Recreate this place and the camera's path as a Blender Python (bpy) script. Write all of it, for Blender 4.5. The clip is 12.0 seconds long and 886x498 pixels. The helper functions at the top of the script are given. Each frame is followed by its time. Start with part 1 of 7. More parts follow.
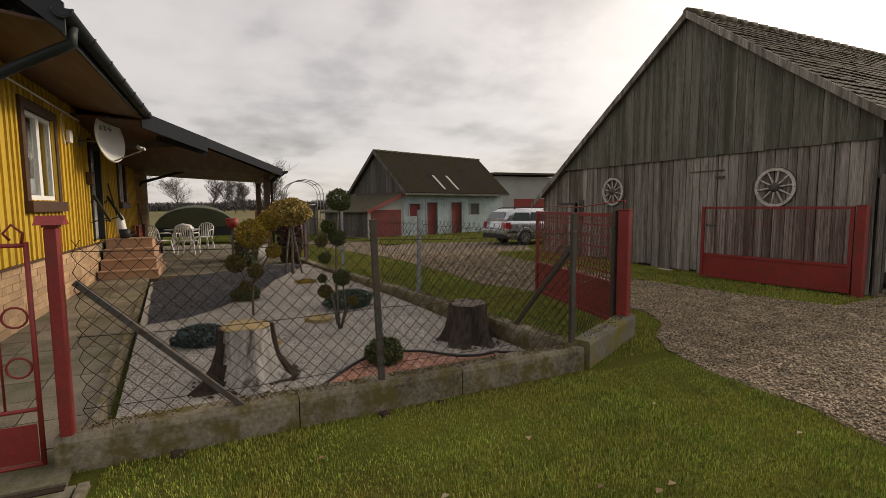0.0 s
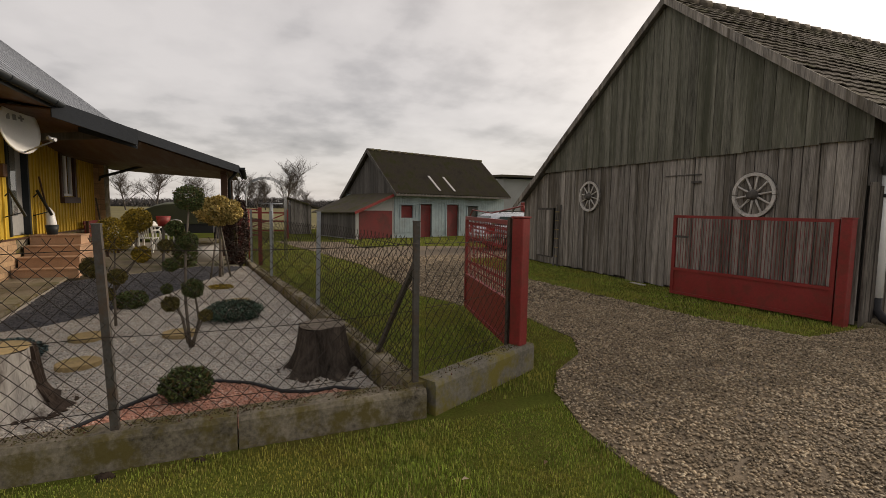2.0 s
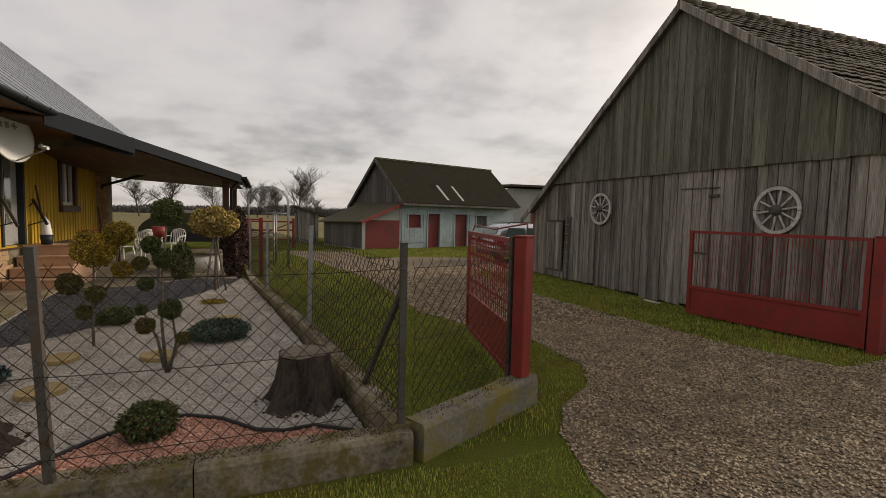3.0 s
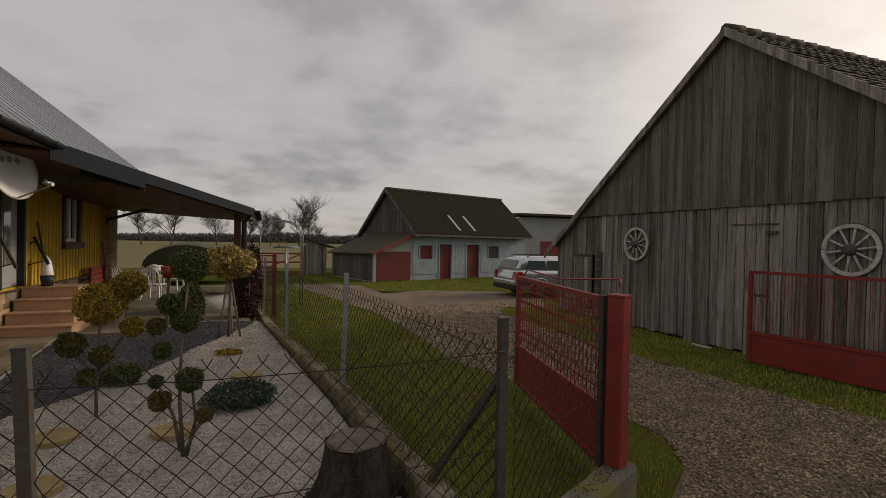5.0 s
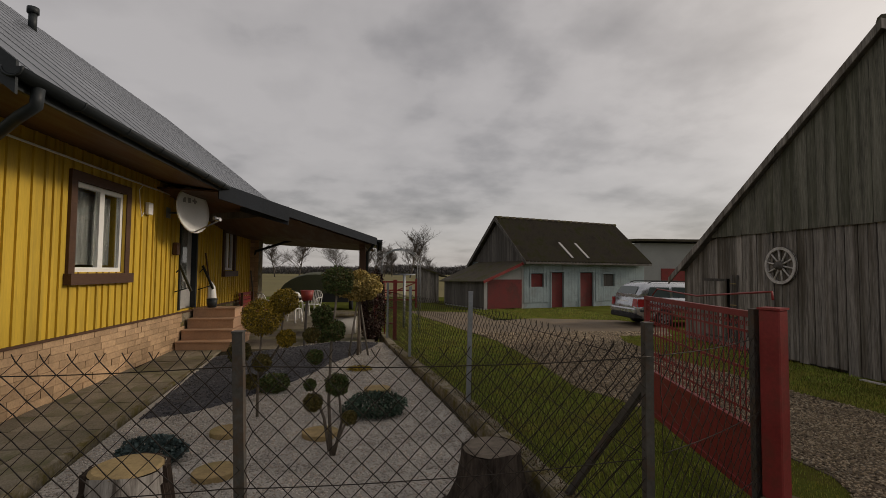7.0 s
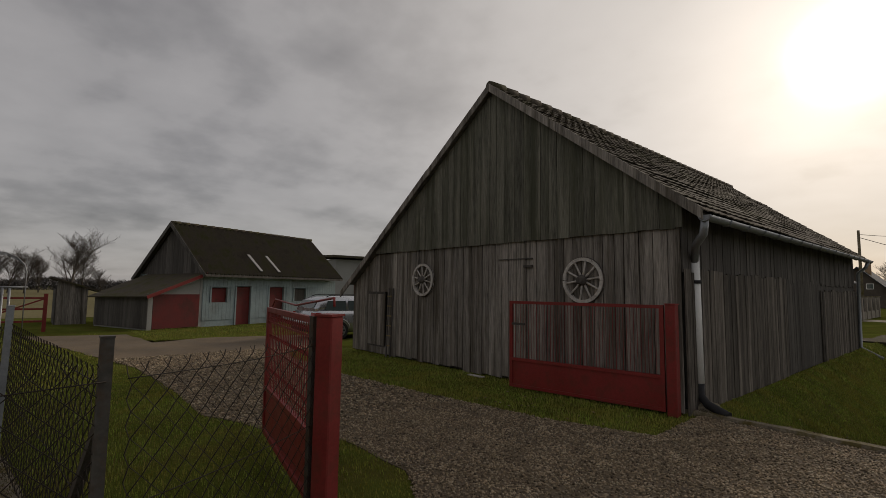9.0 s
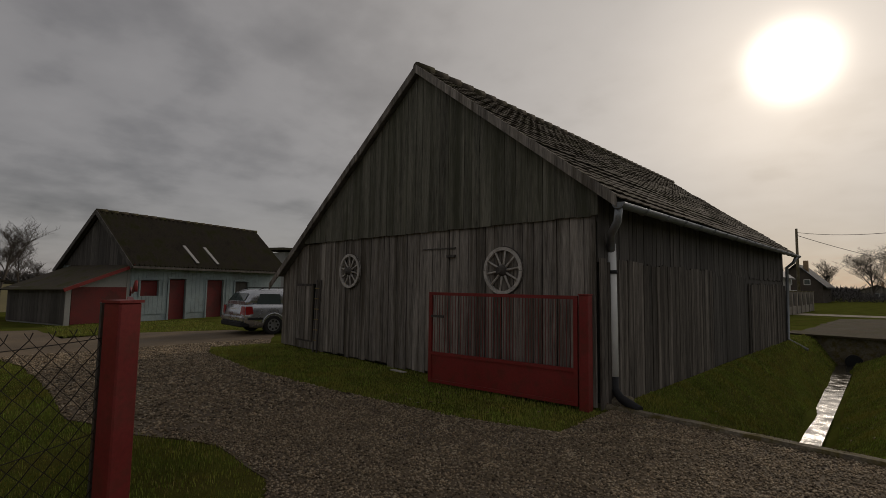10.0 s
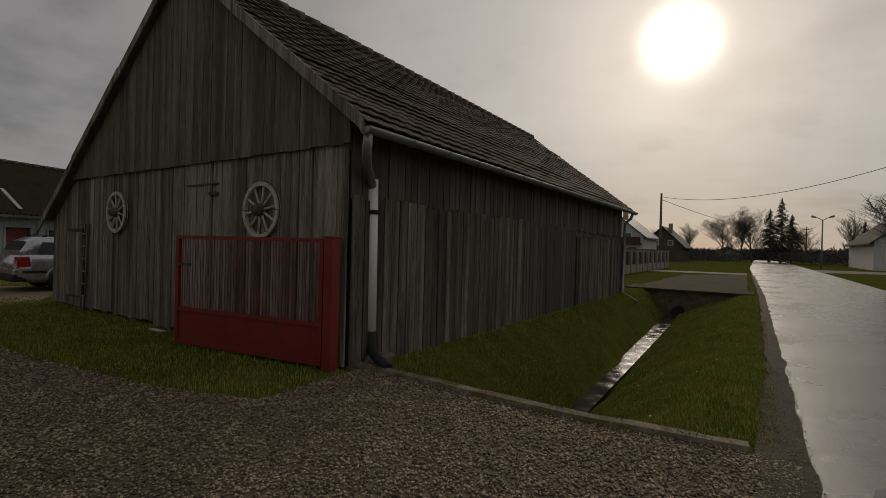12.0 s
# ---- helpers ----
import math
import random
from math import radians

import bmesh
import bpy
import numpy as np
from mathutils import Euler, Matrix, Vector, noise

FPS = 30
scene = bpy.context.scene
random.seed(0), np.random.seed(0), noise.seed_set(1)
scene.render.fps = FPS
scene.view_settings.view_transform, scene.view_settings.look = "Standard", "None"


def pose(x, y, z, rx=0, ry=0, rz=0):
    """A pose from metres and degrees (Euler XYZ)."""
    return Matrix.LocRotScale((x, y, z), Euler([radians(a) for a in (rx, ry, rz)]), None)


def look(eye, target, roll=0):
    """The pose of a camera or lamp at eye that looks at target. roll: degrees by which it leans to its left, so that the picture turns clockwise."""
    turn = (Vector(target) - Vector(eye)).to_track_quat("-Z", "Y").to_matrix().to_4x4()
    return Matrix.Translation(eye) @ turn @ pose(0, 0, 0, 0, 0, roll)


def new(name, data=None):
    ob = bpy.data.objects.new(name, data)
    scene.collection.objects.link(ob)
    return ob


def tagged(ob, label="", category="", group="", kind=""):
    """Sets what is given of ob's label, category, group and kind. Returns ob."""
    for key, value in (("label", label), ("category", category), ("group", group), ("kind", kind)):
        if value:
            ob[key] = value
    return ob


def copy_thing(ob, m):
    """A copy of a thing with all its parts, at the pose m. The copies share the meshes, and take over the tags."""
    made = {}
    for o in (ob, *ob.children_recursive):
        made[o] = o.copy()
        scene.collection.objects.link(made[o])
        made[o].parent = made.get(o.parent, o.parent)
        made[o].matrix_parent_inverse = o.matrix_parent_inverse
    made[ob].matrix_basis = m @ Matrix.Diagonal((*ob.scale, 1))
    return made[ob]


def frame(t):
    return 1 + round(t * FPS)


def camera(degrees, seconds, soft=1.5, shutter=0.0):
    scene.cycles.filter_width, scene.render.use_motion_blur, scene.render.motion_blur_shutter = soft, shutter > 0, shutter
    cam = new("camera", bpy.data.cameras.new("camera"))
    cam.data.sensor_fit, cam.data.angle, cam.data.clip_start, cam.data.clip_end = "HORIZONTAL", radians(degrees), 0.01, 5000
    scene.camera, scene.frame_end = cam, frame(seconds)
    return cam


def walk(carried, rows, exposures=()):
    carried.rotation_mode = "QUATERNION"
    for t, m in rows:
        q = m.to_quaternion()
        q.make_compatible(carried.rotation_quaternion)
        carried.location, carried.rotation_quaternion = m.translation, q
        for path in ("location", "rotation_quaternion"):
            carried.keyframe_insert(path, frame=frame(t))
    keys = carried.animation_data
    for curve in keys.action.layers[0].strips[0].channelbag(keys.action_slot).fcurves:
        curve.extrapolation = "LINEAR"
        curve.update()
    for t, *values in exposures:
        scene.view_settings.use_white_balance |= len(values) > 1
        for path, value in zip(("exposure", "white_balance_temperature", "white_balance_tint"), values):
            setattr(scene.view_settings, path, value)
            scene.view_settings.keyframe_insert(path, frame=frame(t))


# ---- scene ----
cam = camera(86.0, 12.0, 0.7)
PATH = [
    (0, (-0.09, 0.491, 1.614), (-1.9, 1.322, 1.431), -0.39),
    (0.5, (-0.18, 0.938, 1.65), (-2.003, 1.739, 1.469), -0.03),
    (1, (-0.242, 1.396, 1.66), (-2.072, 2.183, 1.481), 0.32),
    (1.5, (-0.247, 1.953, 1.624), (-2.083, 2.726, 1.454), 0.63),
    (2, (-0.27, 2.398, 1.636), (-2.12, 3.136, 1.46), 0.88),
    (2.5, (-0.372, 2.609, 1.708), (-2.234, 3.32, 1.543), 1.14),
    (3, (-0.608, 2.677, 1.72), (-2.478, 3.375, 1.578), 1.31),
    (3.2, (-0.778, 2.645, 1.728), (-2.649, 3.34, 1.606), 1.30),
    (4.8, (-1.479, 2.403, 1.919), (-3.351, 3.106, 1.88), 1.19),
    (5, (-1.482, 2.373, 1.925), (-3.358, 3.068, 1.894), 1.14),
    (5.5, (-1.453, 2.343, 1.914), (-3.366, 2.924, 1.914), 1.02),
    (6, (-1.445, 2.27, 1.866), (-3.406, 2.662, 1.908), 0.85),
    (6.5, (-1.379, 2.146, 1.79), (-3.363, 2.383, 1.874), 0.61),
    (6.7, (-1.376, 2.126, 1.794), (-3.361, 2.348, 1.883), 0.39),
    (8.3, (-1.44, 2.814, 1.724), (-3.209, 3.726, 1.869), 1.05),
    (8.5, (-1.44, 2.928, 1.749), (-3.148, 3.959, 1.9), 0.84),
    (9, (-1.428, 3.302, 1.726), (-2.928, 4.613, 1.898), 0.75),
    (9.5, (-1.36, 3.756, 1.695), (-2.794, 5.139, 1.87), 0.87),
    (10, (-1.21, 4.206, 1.662), (-2.61, 5.626, 1.816), 0.88),
    (10.5, (-0.965, 4.744, 1.596), (-2.34, 6.191, 1.726), 0.91),
    (11, (-0.802, 5.157, 1.607), (-2.073, 6.699, 1.664), 0.91),
    (11.5, (-0.592, 5.723, 1.578), (-1.739, 7.361, 1.579), 1.09),
    (12, (-0.29, 6.36, 1.5), (-1.393, 8.028, 1.487), 1.55),
]
EXPOSURES = [(0.0, 0.54, 7150, 14), (1.5, 0.52, 7150, 14), (3.0, 0.44, 7150, 14), (5.0, 0.0, 7100, 14), (6.5, -0.1, 7000, 14), (8.5, -0.15, 6900, 13), (9.5, -0.82, 6850, 13), (12.0, -0.95, 6950, 13)]
walk(cam, [(t, look(e, q, r)) for t, e, q, r in PATH], EXPOSURES)

# ---- sky and sun ----
SUN_AZ, SUN_EL = radians(-7.6), radians(21.75)          # from +y towards +x
SUN_DIR = Vector((math.sin(SUN_AZ) * math.cos(SUN_EL), math.cos(SUN_AZ) * math.cos(SUN_EL), math.sin(SUN_EL)))


def N(nt, kind, **kw):
    n = nt.nodes.new(kind)
    for k, v in kw.items():
        if k in n.inputs:
            n.inputs[k].default_value = v
    return n


def math_node(nt, op, a, b=None, clamp=False):
    n = nt.nodes.new("ShaderNodeMath")
    n.operation, n.use_clamp = op, clamp
    for i, v in enumerate((a, b)):
        if v is None:
            continue
        if hasattr(v, "is_linked"):
            nt.links.new(v, n.inputs[i])
        else:
            n.inputs[i].default_value = v
    return n.outputs[0]


def mix_col(nt, fac, a, b, blend="MIX"):
    n = nt.nodes.new("ShaderNodeMix")
    n.data_type, n.blend_type = "RGBA", blend
    for sock, v in ((n.inputs[0], fac), (n.inputs[6], a), (n.inputs[7], b)):
        if hasattr(v, "is_linked"):
            nt.links.new(v, sock)
        elif isinstance(v, (int, float)):
            sock.default_value = v
        else:
            sock.default_value = (*v[:3], 1)
    return n.outputs[2]


def ramp(nt, fac, stops):
    n = nt.nodes.new("ShaderNodeValToRGB")
    el = n.color_ramp.elements
    while len(el) < len(stops):
        el.new(0.5)
    for e, (p, c) in zip(el, stops):
        e.position, e.color = p, (*((c, c, c) if isinstance(c, (int, float)) else c), 1)
    nt.links.new(fac, n.inputs[0])
    return n.outputs[0]


def build_world():
    w = bpy.data.worlds.new("cloudy_sky")
    scene.world = w
    w.use_nodes = True
    nt = w.node_tree
    nt.nodes.clear()
    out, bg = N(nt, "ShaderNodeOutputWorld"), N(nt, "ShaderNodeBackground")
    sky = N(nt, "ShaderNodeTexSky")
    sky.sky_type, sky.sun_disc, sky.sun_elevation, sky.sun_rotation = "NISHITA", False, SUN_EL, SUN_AZ
    tc = N(nt, "ShaderNodeTexCoord")
    sep = N(nt, "ShaderNodeSeparateXYZ")
    nt.links.new(tc.outputs["Generated"], sep.inputs[0])
    up = math_node(nt, "ADD", math_node(nt, "MAXIMUM", sep.outputs[2], 0.0), 0.20)
    flat = N(nt, "ShaderNodeCombineXYZ")
    nt.links.new(math_node(nt, "DIVIDE", sep.outputs[0], up), flat.inputs[0])
    nt.links.new(math_node(nt, "DIVIDE", sep.outputs[1], up), flat.inputs[1])
    big = N(nt, "ShaderNodeTexNoise", Scale=0.8, Detail=5.0, Roughness=0.5, Distortion=0.1)
    small = N(nt, "ShaderNodeTexNoise", Scale=3.4, Detail=6.0, Roughness=0.5)
    for n in (big, small):
        nt.links.new(flat.outputs[0], n.inputs["Vector"])
    dens = math_node(nt, "ADD", math_node(nt, "MULTIPLY", big.outputs[0], 0.62), math_node(nt, "MULTIPLY", small.outputs[0], 0.38))
    cloud = ramp(nt, dens, [(0.42, (0.50, 0.50, 0.51)), (0.515, (0.445, 0.445, 0.455)), (0.575, (0.36, 0.36, 0.37)), (0.66, (0.27, 0.27, 0.28))])
    dot = N(nt, "ShaderNodeVectorMath")
    dot.operation = "DOT_PRODUCT"
    nt.links.new(tc.outputs["Generated"], dot.inputs[0])
    dot.inputs[1].default_value = SUN_DIR
    d = math_node(nt, "MAXIMUM", dot.outputs["Value"], 0.0)
    core = math_node(nt, "MULTIPLY", math_node(nt, "POWER", d, 1150.0), 7.0)
    halo = math_node(nt, "ADD", math_node(nt, "MULTIPLY", math_node(nt, "POWER", d, 60.0), 0.34), math_node(nt, "MULTIPLY", math_node(nt, "POWER", d, 4.0), 0.52))
    glow = N(nt, "ShaderNodeVectorMath")
    glow.operation = "SCALE"
    glow.inputs[0].default_value = (1.0, 0.93, 0.80)
    thin = math_node(nt, "ADD", math_node(nt, "MULTIPLY", sep.outputs[2], 3.0), 0.22, True)   # thicker cloud towards the horizon
    nt.links.new(math_node(nt, "ADD", core, math_node(nt, "MULTIPLY", halo, thin)), glow.inputs["Scale"])
    skyc = N(nt, "ShaderNodeVectorMath")
    skyc.operation = "SCALE"
    nt.links.new(sky.outputs[0], skyc.inputs[0])
    skyc.inputs["Scale"].default_value = 0.10
    col = mix_col(nt, 0.86, skyc.outputs[0], cloud)
    col = mix_col(nt, 1.0, col, glow.outputs[0], "ADD")
    nt.links.new(col, bg.inputs[0])
    bg.inputs[1].default_value = 1.0
    nt.links.new(bg.outputs[0], out.inputs[0])


build_world()
sun = new("sun", bpy.data.lights.new("sun", "SUN"))
sun.data.energy, sun.data.angle, sun.data.color = 1.5, radians(10), (1.0, 0.90, 0.76)
sun.matrix_world = look(SUN_DIR * 60, (0, 0, 0))


# ---- materials ----
def surface(name, base, spread=0.35, fine=60.0, coarse=3.0, rough=0.8, bump=0.3, dist=0.01, metal=0.0, stain=None, stain_amount=0.5, stretch=(1, 1, 1), per_piece=0.0, spec=0.4, coat=0.0, stain_scale=1.2, stain_from=0.48):
    """A weathered surface: fine grain and coarse patches about one base colour, an optional stain colour, tone by piece."""
    m = bpy.data.materials.new(name)
    m.use_nodes = True
    nt = m.node_tree
    b = nt.nodes["Principled BSDF"]
    tc, mp = N(nt, "ShaderNodeTexCoord"), N(nt, "ShaderNodeMapping")
    mp.inputs["Scale"].default_value = stretch
    info = N(nt, "ShaderNodeObjectInfo")
    shift = N(nt, "ShaderNodeVectorMath")
    shift.operation = "SCALE"
    shift.inputs[0].default_value = (7.3, 4.1, 5.7)
    nt.links.new(info.outputs["Random"], shift.inputs["Scale"])
    add = N(nt, "ShaderNodeVectorMath")
    nt.links.new(tc.outputs["Object"], add.inputs[0])
    nt.links.new(shift.outputs[0], add.inputs[1])
    nt.links.new(add.outputs[0] if per_piece else tc.outputs["Object"], mp.inputs[0])
    nf = N(nt, "ShaderNodeTexNoise", Scale=fine, Detail=6.0, Roughness=0.65)
    nc = N(nt, "ShaderNodeTexNoise", Scale=coarse, Detail=4.0, Roughness=0.6)
    for n in (nf, nc):
        nt.links.new(mp.outputs[0], n.inputs["Vector"])
    v = math_node(nt, "ADD", math_node(nt, "MULTIPLY", nf.outputs[0], 0.5), math_node(nt, "MULTIPLY", nc.outputs[0], 0.5))
    lo = [c * (1 - spread) for c in base]
    hi = [min(1, c * (1 + spread)) for c in base]
    col = ramp(nt, v, [(0.32, lo), (0.68, hi)])
    if per_piece:
        tone = ramp(nt, info.outputs["Random"], [(0.0, 1 - per_piece), (1.0, 1 + per_piece * 0.6)])
        col = mix_col(nt, 1.0, col, tone, "MULTIPLY")
    if stain:
        ns = N(nt, "ShaderNodeTexNoise", Scale=stain_scale, Detail=8.0, Roughness=0.7)
        nt.links.new(mp.outputs[0], ns.inputs["Vector"])
        col = mix_col(nt, math_node(nt, "MULTIPLY", ramp(nt, ns.outputs[0], [(stain_from, 0.0), (stain_from + 0.14, 1.0)]), stain_amount), col, stain)
    nt.links.new(col, b.inputs["Base Color"])
    b.inputs["Metallic"].default_value = metal
    b.inputs["Specular IOR Level"].default_value = spec
    b.inputs["Coat Weight"].default_value = coat
    rr = ramp(nt, nc.outputs[0], [(0.3, max(0.02, rough - 0.12)), (0.7, min(1, rough + 0.1))])
    nt.links.new(rr, b.inputs["Roughness"])
    bp = N(nt, "ShaderNodeBump", Strength=bump, Distance=dist)
    nt.links.new(v, bp.inputs["Height"])
    nt.links.new(bp.outputs[0], b.inputs["Normal"])
    return m


M = dict(
    grass_soil=surface("grass_soil", (0.085, 0.098, 0.020), 0.55, 40, 0.9, 0.95, 0.8, 0.03, stain=(0.095, 0.075, 0.024), stain_amount=0.6, spec=0.0),
    gravel=surface("grey_gravel", (0.160, 0.122, 0.082), 0.55, 45, 0.7, 0.9, 1.0, 0.02, stain=(0.15, 0.125, 0.10), stain_amount=0.5, spec=0.25),
    asphalt=surface("wet_asphalt", (0.115, 0.108, 0.104), 0.45, 110, 0.5, 0.30, 0.8, 0.006, spec=0.5),
    field=surface("ploughed_field", (0.15, 0.13, 0.06), 0.4, 6, 0.06, 0.95, 0.3, 0.05, spec=0.1),
    plank=surface("weathered_plank", (0.262, 0.238, 0.210), 0.95, 26, 2.6, 0.88, 0.9, 0.008, stain=(0.075, 0.062, 0.044), stain_amount=0.85, stretch=(3, 3, 0.14), per_piece=0.27, spec=0.15),
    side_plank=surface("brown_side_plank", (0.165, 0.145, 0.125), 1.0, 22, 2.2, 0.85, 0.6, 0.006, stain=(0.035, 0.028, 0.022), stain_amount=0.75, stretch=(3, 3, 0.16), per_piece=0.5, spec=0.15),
    gable_plank=surface("greenish_gable_plank", (0.165, 0.160, 0.128), 0.85, 26, 2.2, 0.88, 0.8, 0.008, stain=(0.070, 0.072, 0.048), stain_amount=0.85, stretch=(3, 3, 0.16), per_piece=0.2, spec=0.15, stain_scale=0.7),
    shed_red=surface("dull_red_boards", (0.15, 0.020, 0.019), 0.3, 30, 3.0, 0.7, 0.3, 0.004, stain=(0.07, 0.02, 0.015), stain_amount=0.6),
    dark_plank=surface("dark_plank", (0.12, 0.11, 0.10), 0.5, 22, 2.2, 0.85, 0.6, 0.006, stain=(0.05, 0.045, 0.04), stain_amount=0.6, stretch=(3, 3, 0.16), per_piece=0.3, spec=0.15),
    tile=surface("mossy_roof_tile", (0.115, 0.098, 0.080), 0.5, 18, 1.5, 0.9, 0.5, 0.01, stain=(0.055, 0.056, 0.018), stain_amount=0.7, per_piece=0.18, spec=0.06),
    yellow=surface("yellow_painted_board", (0.60, 0.40, 0.045), 0.16, 25, 2.0, 0.6, 0.3, 0.004, stain=(0.33, 0.22, 0.04), stain_amount=0.45, stretch=(3, 3, 0.3), per_piece=0.12, spec=0.35),
    brown=surface("brown_stained_wood", (0.085, 0.045, 0.028), 0.35, 25, 2.0, 0.6, 0.3, 0.004, stretch=(0.4, 3, 3), spec=0.3),
    roof_metal=surface("dark_metal_roofing", (0.15, 0.16, 0.175), 0.12, 8, 0.6, 0.36, 0.0, 0.001, metal=0.5),
    anthracite=surface("anthracite_metal", (0.022, 0.027, 0.030), 0.25, 30, 1.0, 0.55, 0.1, 0.003, spec=0.3),
    fascia=surface("matte_dark_fascia", (0.030, 0.034, 0.040), 0.25, 30, 1.0, 0.85, 0.1, 0.003, spec=0.08),
    red=surface("red_painted_steel", (0.245, 0.029, 0.026), 0.25, 40, 3.0, 0.5, 0.25, 0.003, stain=(0.13, 0.035, 0.022), stain_amount=0.55, spec=0.4, stain_scale=6),
    concrete=surface("mossy_concrete", (0.195, 0.168, 0.125), 0.75, 30, 2.0, 0.92, 0.6, 0.01, stain=(0.115, 0.092, 0.026), stain_amount=0.9, spec=0.15, stain_scale=5.0, stain_from=0.46),
    mossy_wall=surface("yellow_mossy_concrete", (0.17, 0.155, 0.125), 0.5, 30, 2.0, 0.92, 0.6, 0.01, stain=(0.175, 0.145, 0.024), stain_amount=0.85, spec=0.15, stain_scale=3.2, stain_from=0.46),
    white_gravel=surface("white_gravel", (0.36, 0.335, 0.30), 0.4, 60, 2.5, 0.9, 1.0, 0.015, spec=0.2),
    pink_gravel=surface("pink_gravel", (0.43, 0.22, 0.16), 0.45, 60, 2.5, 0.9, 1.0, 0.015, spec=0.2),
    black_gravel=surface("black_gravel", (0.055, 0.055, 0.062), 0.5, 60, 2.5, 0.85, 1.0, 0.015, spec=0.3),
    limewash=surface("pale_blue_limewash", (0.30, 0.365, 0.385), 0.2, 20, 1.5, 0.9, 0.3, 0.005, stain=(0.22, 0.24, 0.23), stain_amount=0.6, spec=0.15),
    fibre=surface("mossy_fibre_cement", (0.088, 0.074, 0.056), 0.5, 25, 1.2, 0.92, 0.4, 0.008, stain=(0.06, 0.062, 0.02), stain_amount=0.75, spec=0.1),
    galv=surface("galvanised_steel", (0.30, 0.32, 0.34), 0.25, 40, 4.0, 0.5, 0.15, 0.003, metal=0.6, stain=(0.17, 0.12, 0.08), stain_amount=0.3),
    white=surface("white_plastic", (0.84, 0.84, 0.82), 0.06, 30, 3.0, 0.45, 0.05, 0.002),
    steel=surface("dull_steel_post", (0.085, 0.078, 0.070), 0.4, 40, 5.0, 0.65, 0.3, 0.003, metal=0.3, stain=(0.10, 0.055, 0.03), stain_amount=0.6, stain_scale=8),
    wire=surface("rusty_wire", (0.036, 0.028, 0.022), 0.4, 40, 5.0, 0.7, 0.1, 0.002, metal=0.4),
    sandstone=surface("sandstone_tile", (0.46, 0.31, 0.185), 0.3, 35, 4.0, 0.85, 0.5, 0.006, per_piece=0.2, spec=0.2),
    terracotta=surface("terracotta_step", (0.44, 0.275, 0.175), 0.22, 35, 3.0, 0.6, 0.2, 0.003, per_piece=0.1),
    paving=surface("concrete_paving", (0.215, 0.185, 0.14), 0.55, 60, 1.5, 0.92, 0.5, 0.008, stain=(0.085, 0.095, 0.03), stain_amount=0.6, per_piece=0.12, spec=0.15),
    car_silver=surface("silver_car_paint", (0.50, 0.52, 0.55), 0.05, 60, 2.0, 0.28, 0.02, 0.001, metal=0.75, coat=0.6),
    black=surface("black_rubber", (0.022, 0.022, 0.024), 0.3, 60, 5.0, 0.75, 0.2, 0.003),
    bark=surface("tree_bark", (0.15, 0.125, 0.10), 0.5, 30, 4.0, 0.95, 0.9, 0.02, stretch=(1, 1, 0.3), spec=0.1),
    cut_wood=surface("cut_log_face", (0.30, 0.22, 0.11), 0.35, 30, 6.0, 0.85, 0.4, 0.006, stain=(0.15, 0.14, 0.05), stain_amount=0.5, spec=0.15),
    soil=surface("dark_soil", (0.05, 0.036, 0.026), 0.5, 40, 4.0, 0.95, 1.0, 0.02, spec=0.1),
    grey_render=surface("grey_render", (0.33, 0.33, 0.32), 0.15, 20, 1.0, 0.9, 0.2, 0.005),
    white_render=surface("white_render", (0.62, 0.60, 0.57), 0.12, 20, 1.0, 0.9, 0.2, 0.005),
    far_wood=surface("bare_branches", (0.10, 0.085, 0.072), 0.3, 3, 0.5, 0.95, 0.2, 0.02, spec=0.1),
)


def glass(name, tint, rough=0.03):
    m = bpy.data.materials.new(name)
    m.use_nodes = True
    b = m.node_tree.nodes["Principled BSDF"]
    b.inputs["Base Color"].default_value = (*tint, 1)
    b.inputs["Roughness"].default_value = rough
    b.inputs["Transmission Weight"].default_value = 1.0
    b.inputs["IOR"].default_value = 1.45
    return m


M["glass"] = glass("window_glass", (0.9, 0.93, 0.92))
M["water"] = glass("ditch_water", (0.35, 0.33, 0.25), 0.04)


# ---- mesh helpers ----
def bm_box(bm, x0, x1, y0, y1, z0, z1, m=None, bevel=0.0):
    vs = [bm.verts.new((x, y, z)) for z in (z0, z1) for y in (y0, y1) for x in (x0, x1)]
    fs = [bm.faces.new([vs[i] for i in f]) for f in ((0, 2, 3, 1), (4, 5, 7, 6), (0, 1, 5, 4), (1, 3, 7, 5), (3, 2, 6, 7), (2, 0, 4, 6))]
    if bevel:
        es = list({e for f in fs for e in f.edges})
        r = bmesh.ops.bevel(bm, geom=es, offset=bevel, segments=1, affect="EDGES")
        vs = list({v for f in r["faces"] for v in f.verts} | {v for v in vs if v.is_valid})
    if m is not None:
        for v in vs:
            v.co = m @ v.co
    return vs


def axes_for(d):
    d = d.normalized()
    a = Vector((0, 0, 1)) if abs(d.z) < 0.9 else Vector((1, 0, 0))
    s = d.cross(a).normalized()
    return s, s.cross(d).normalized()


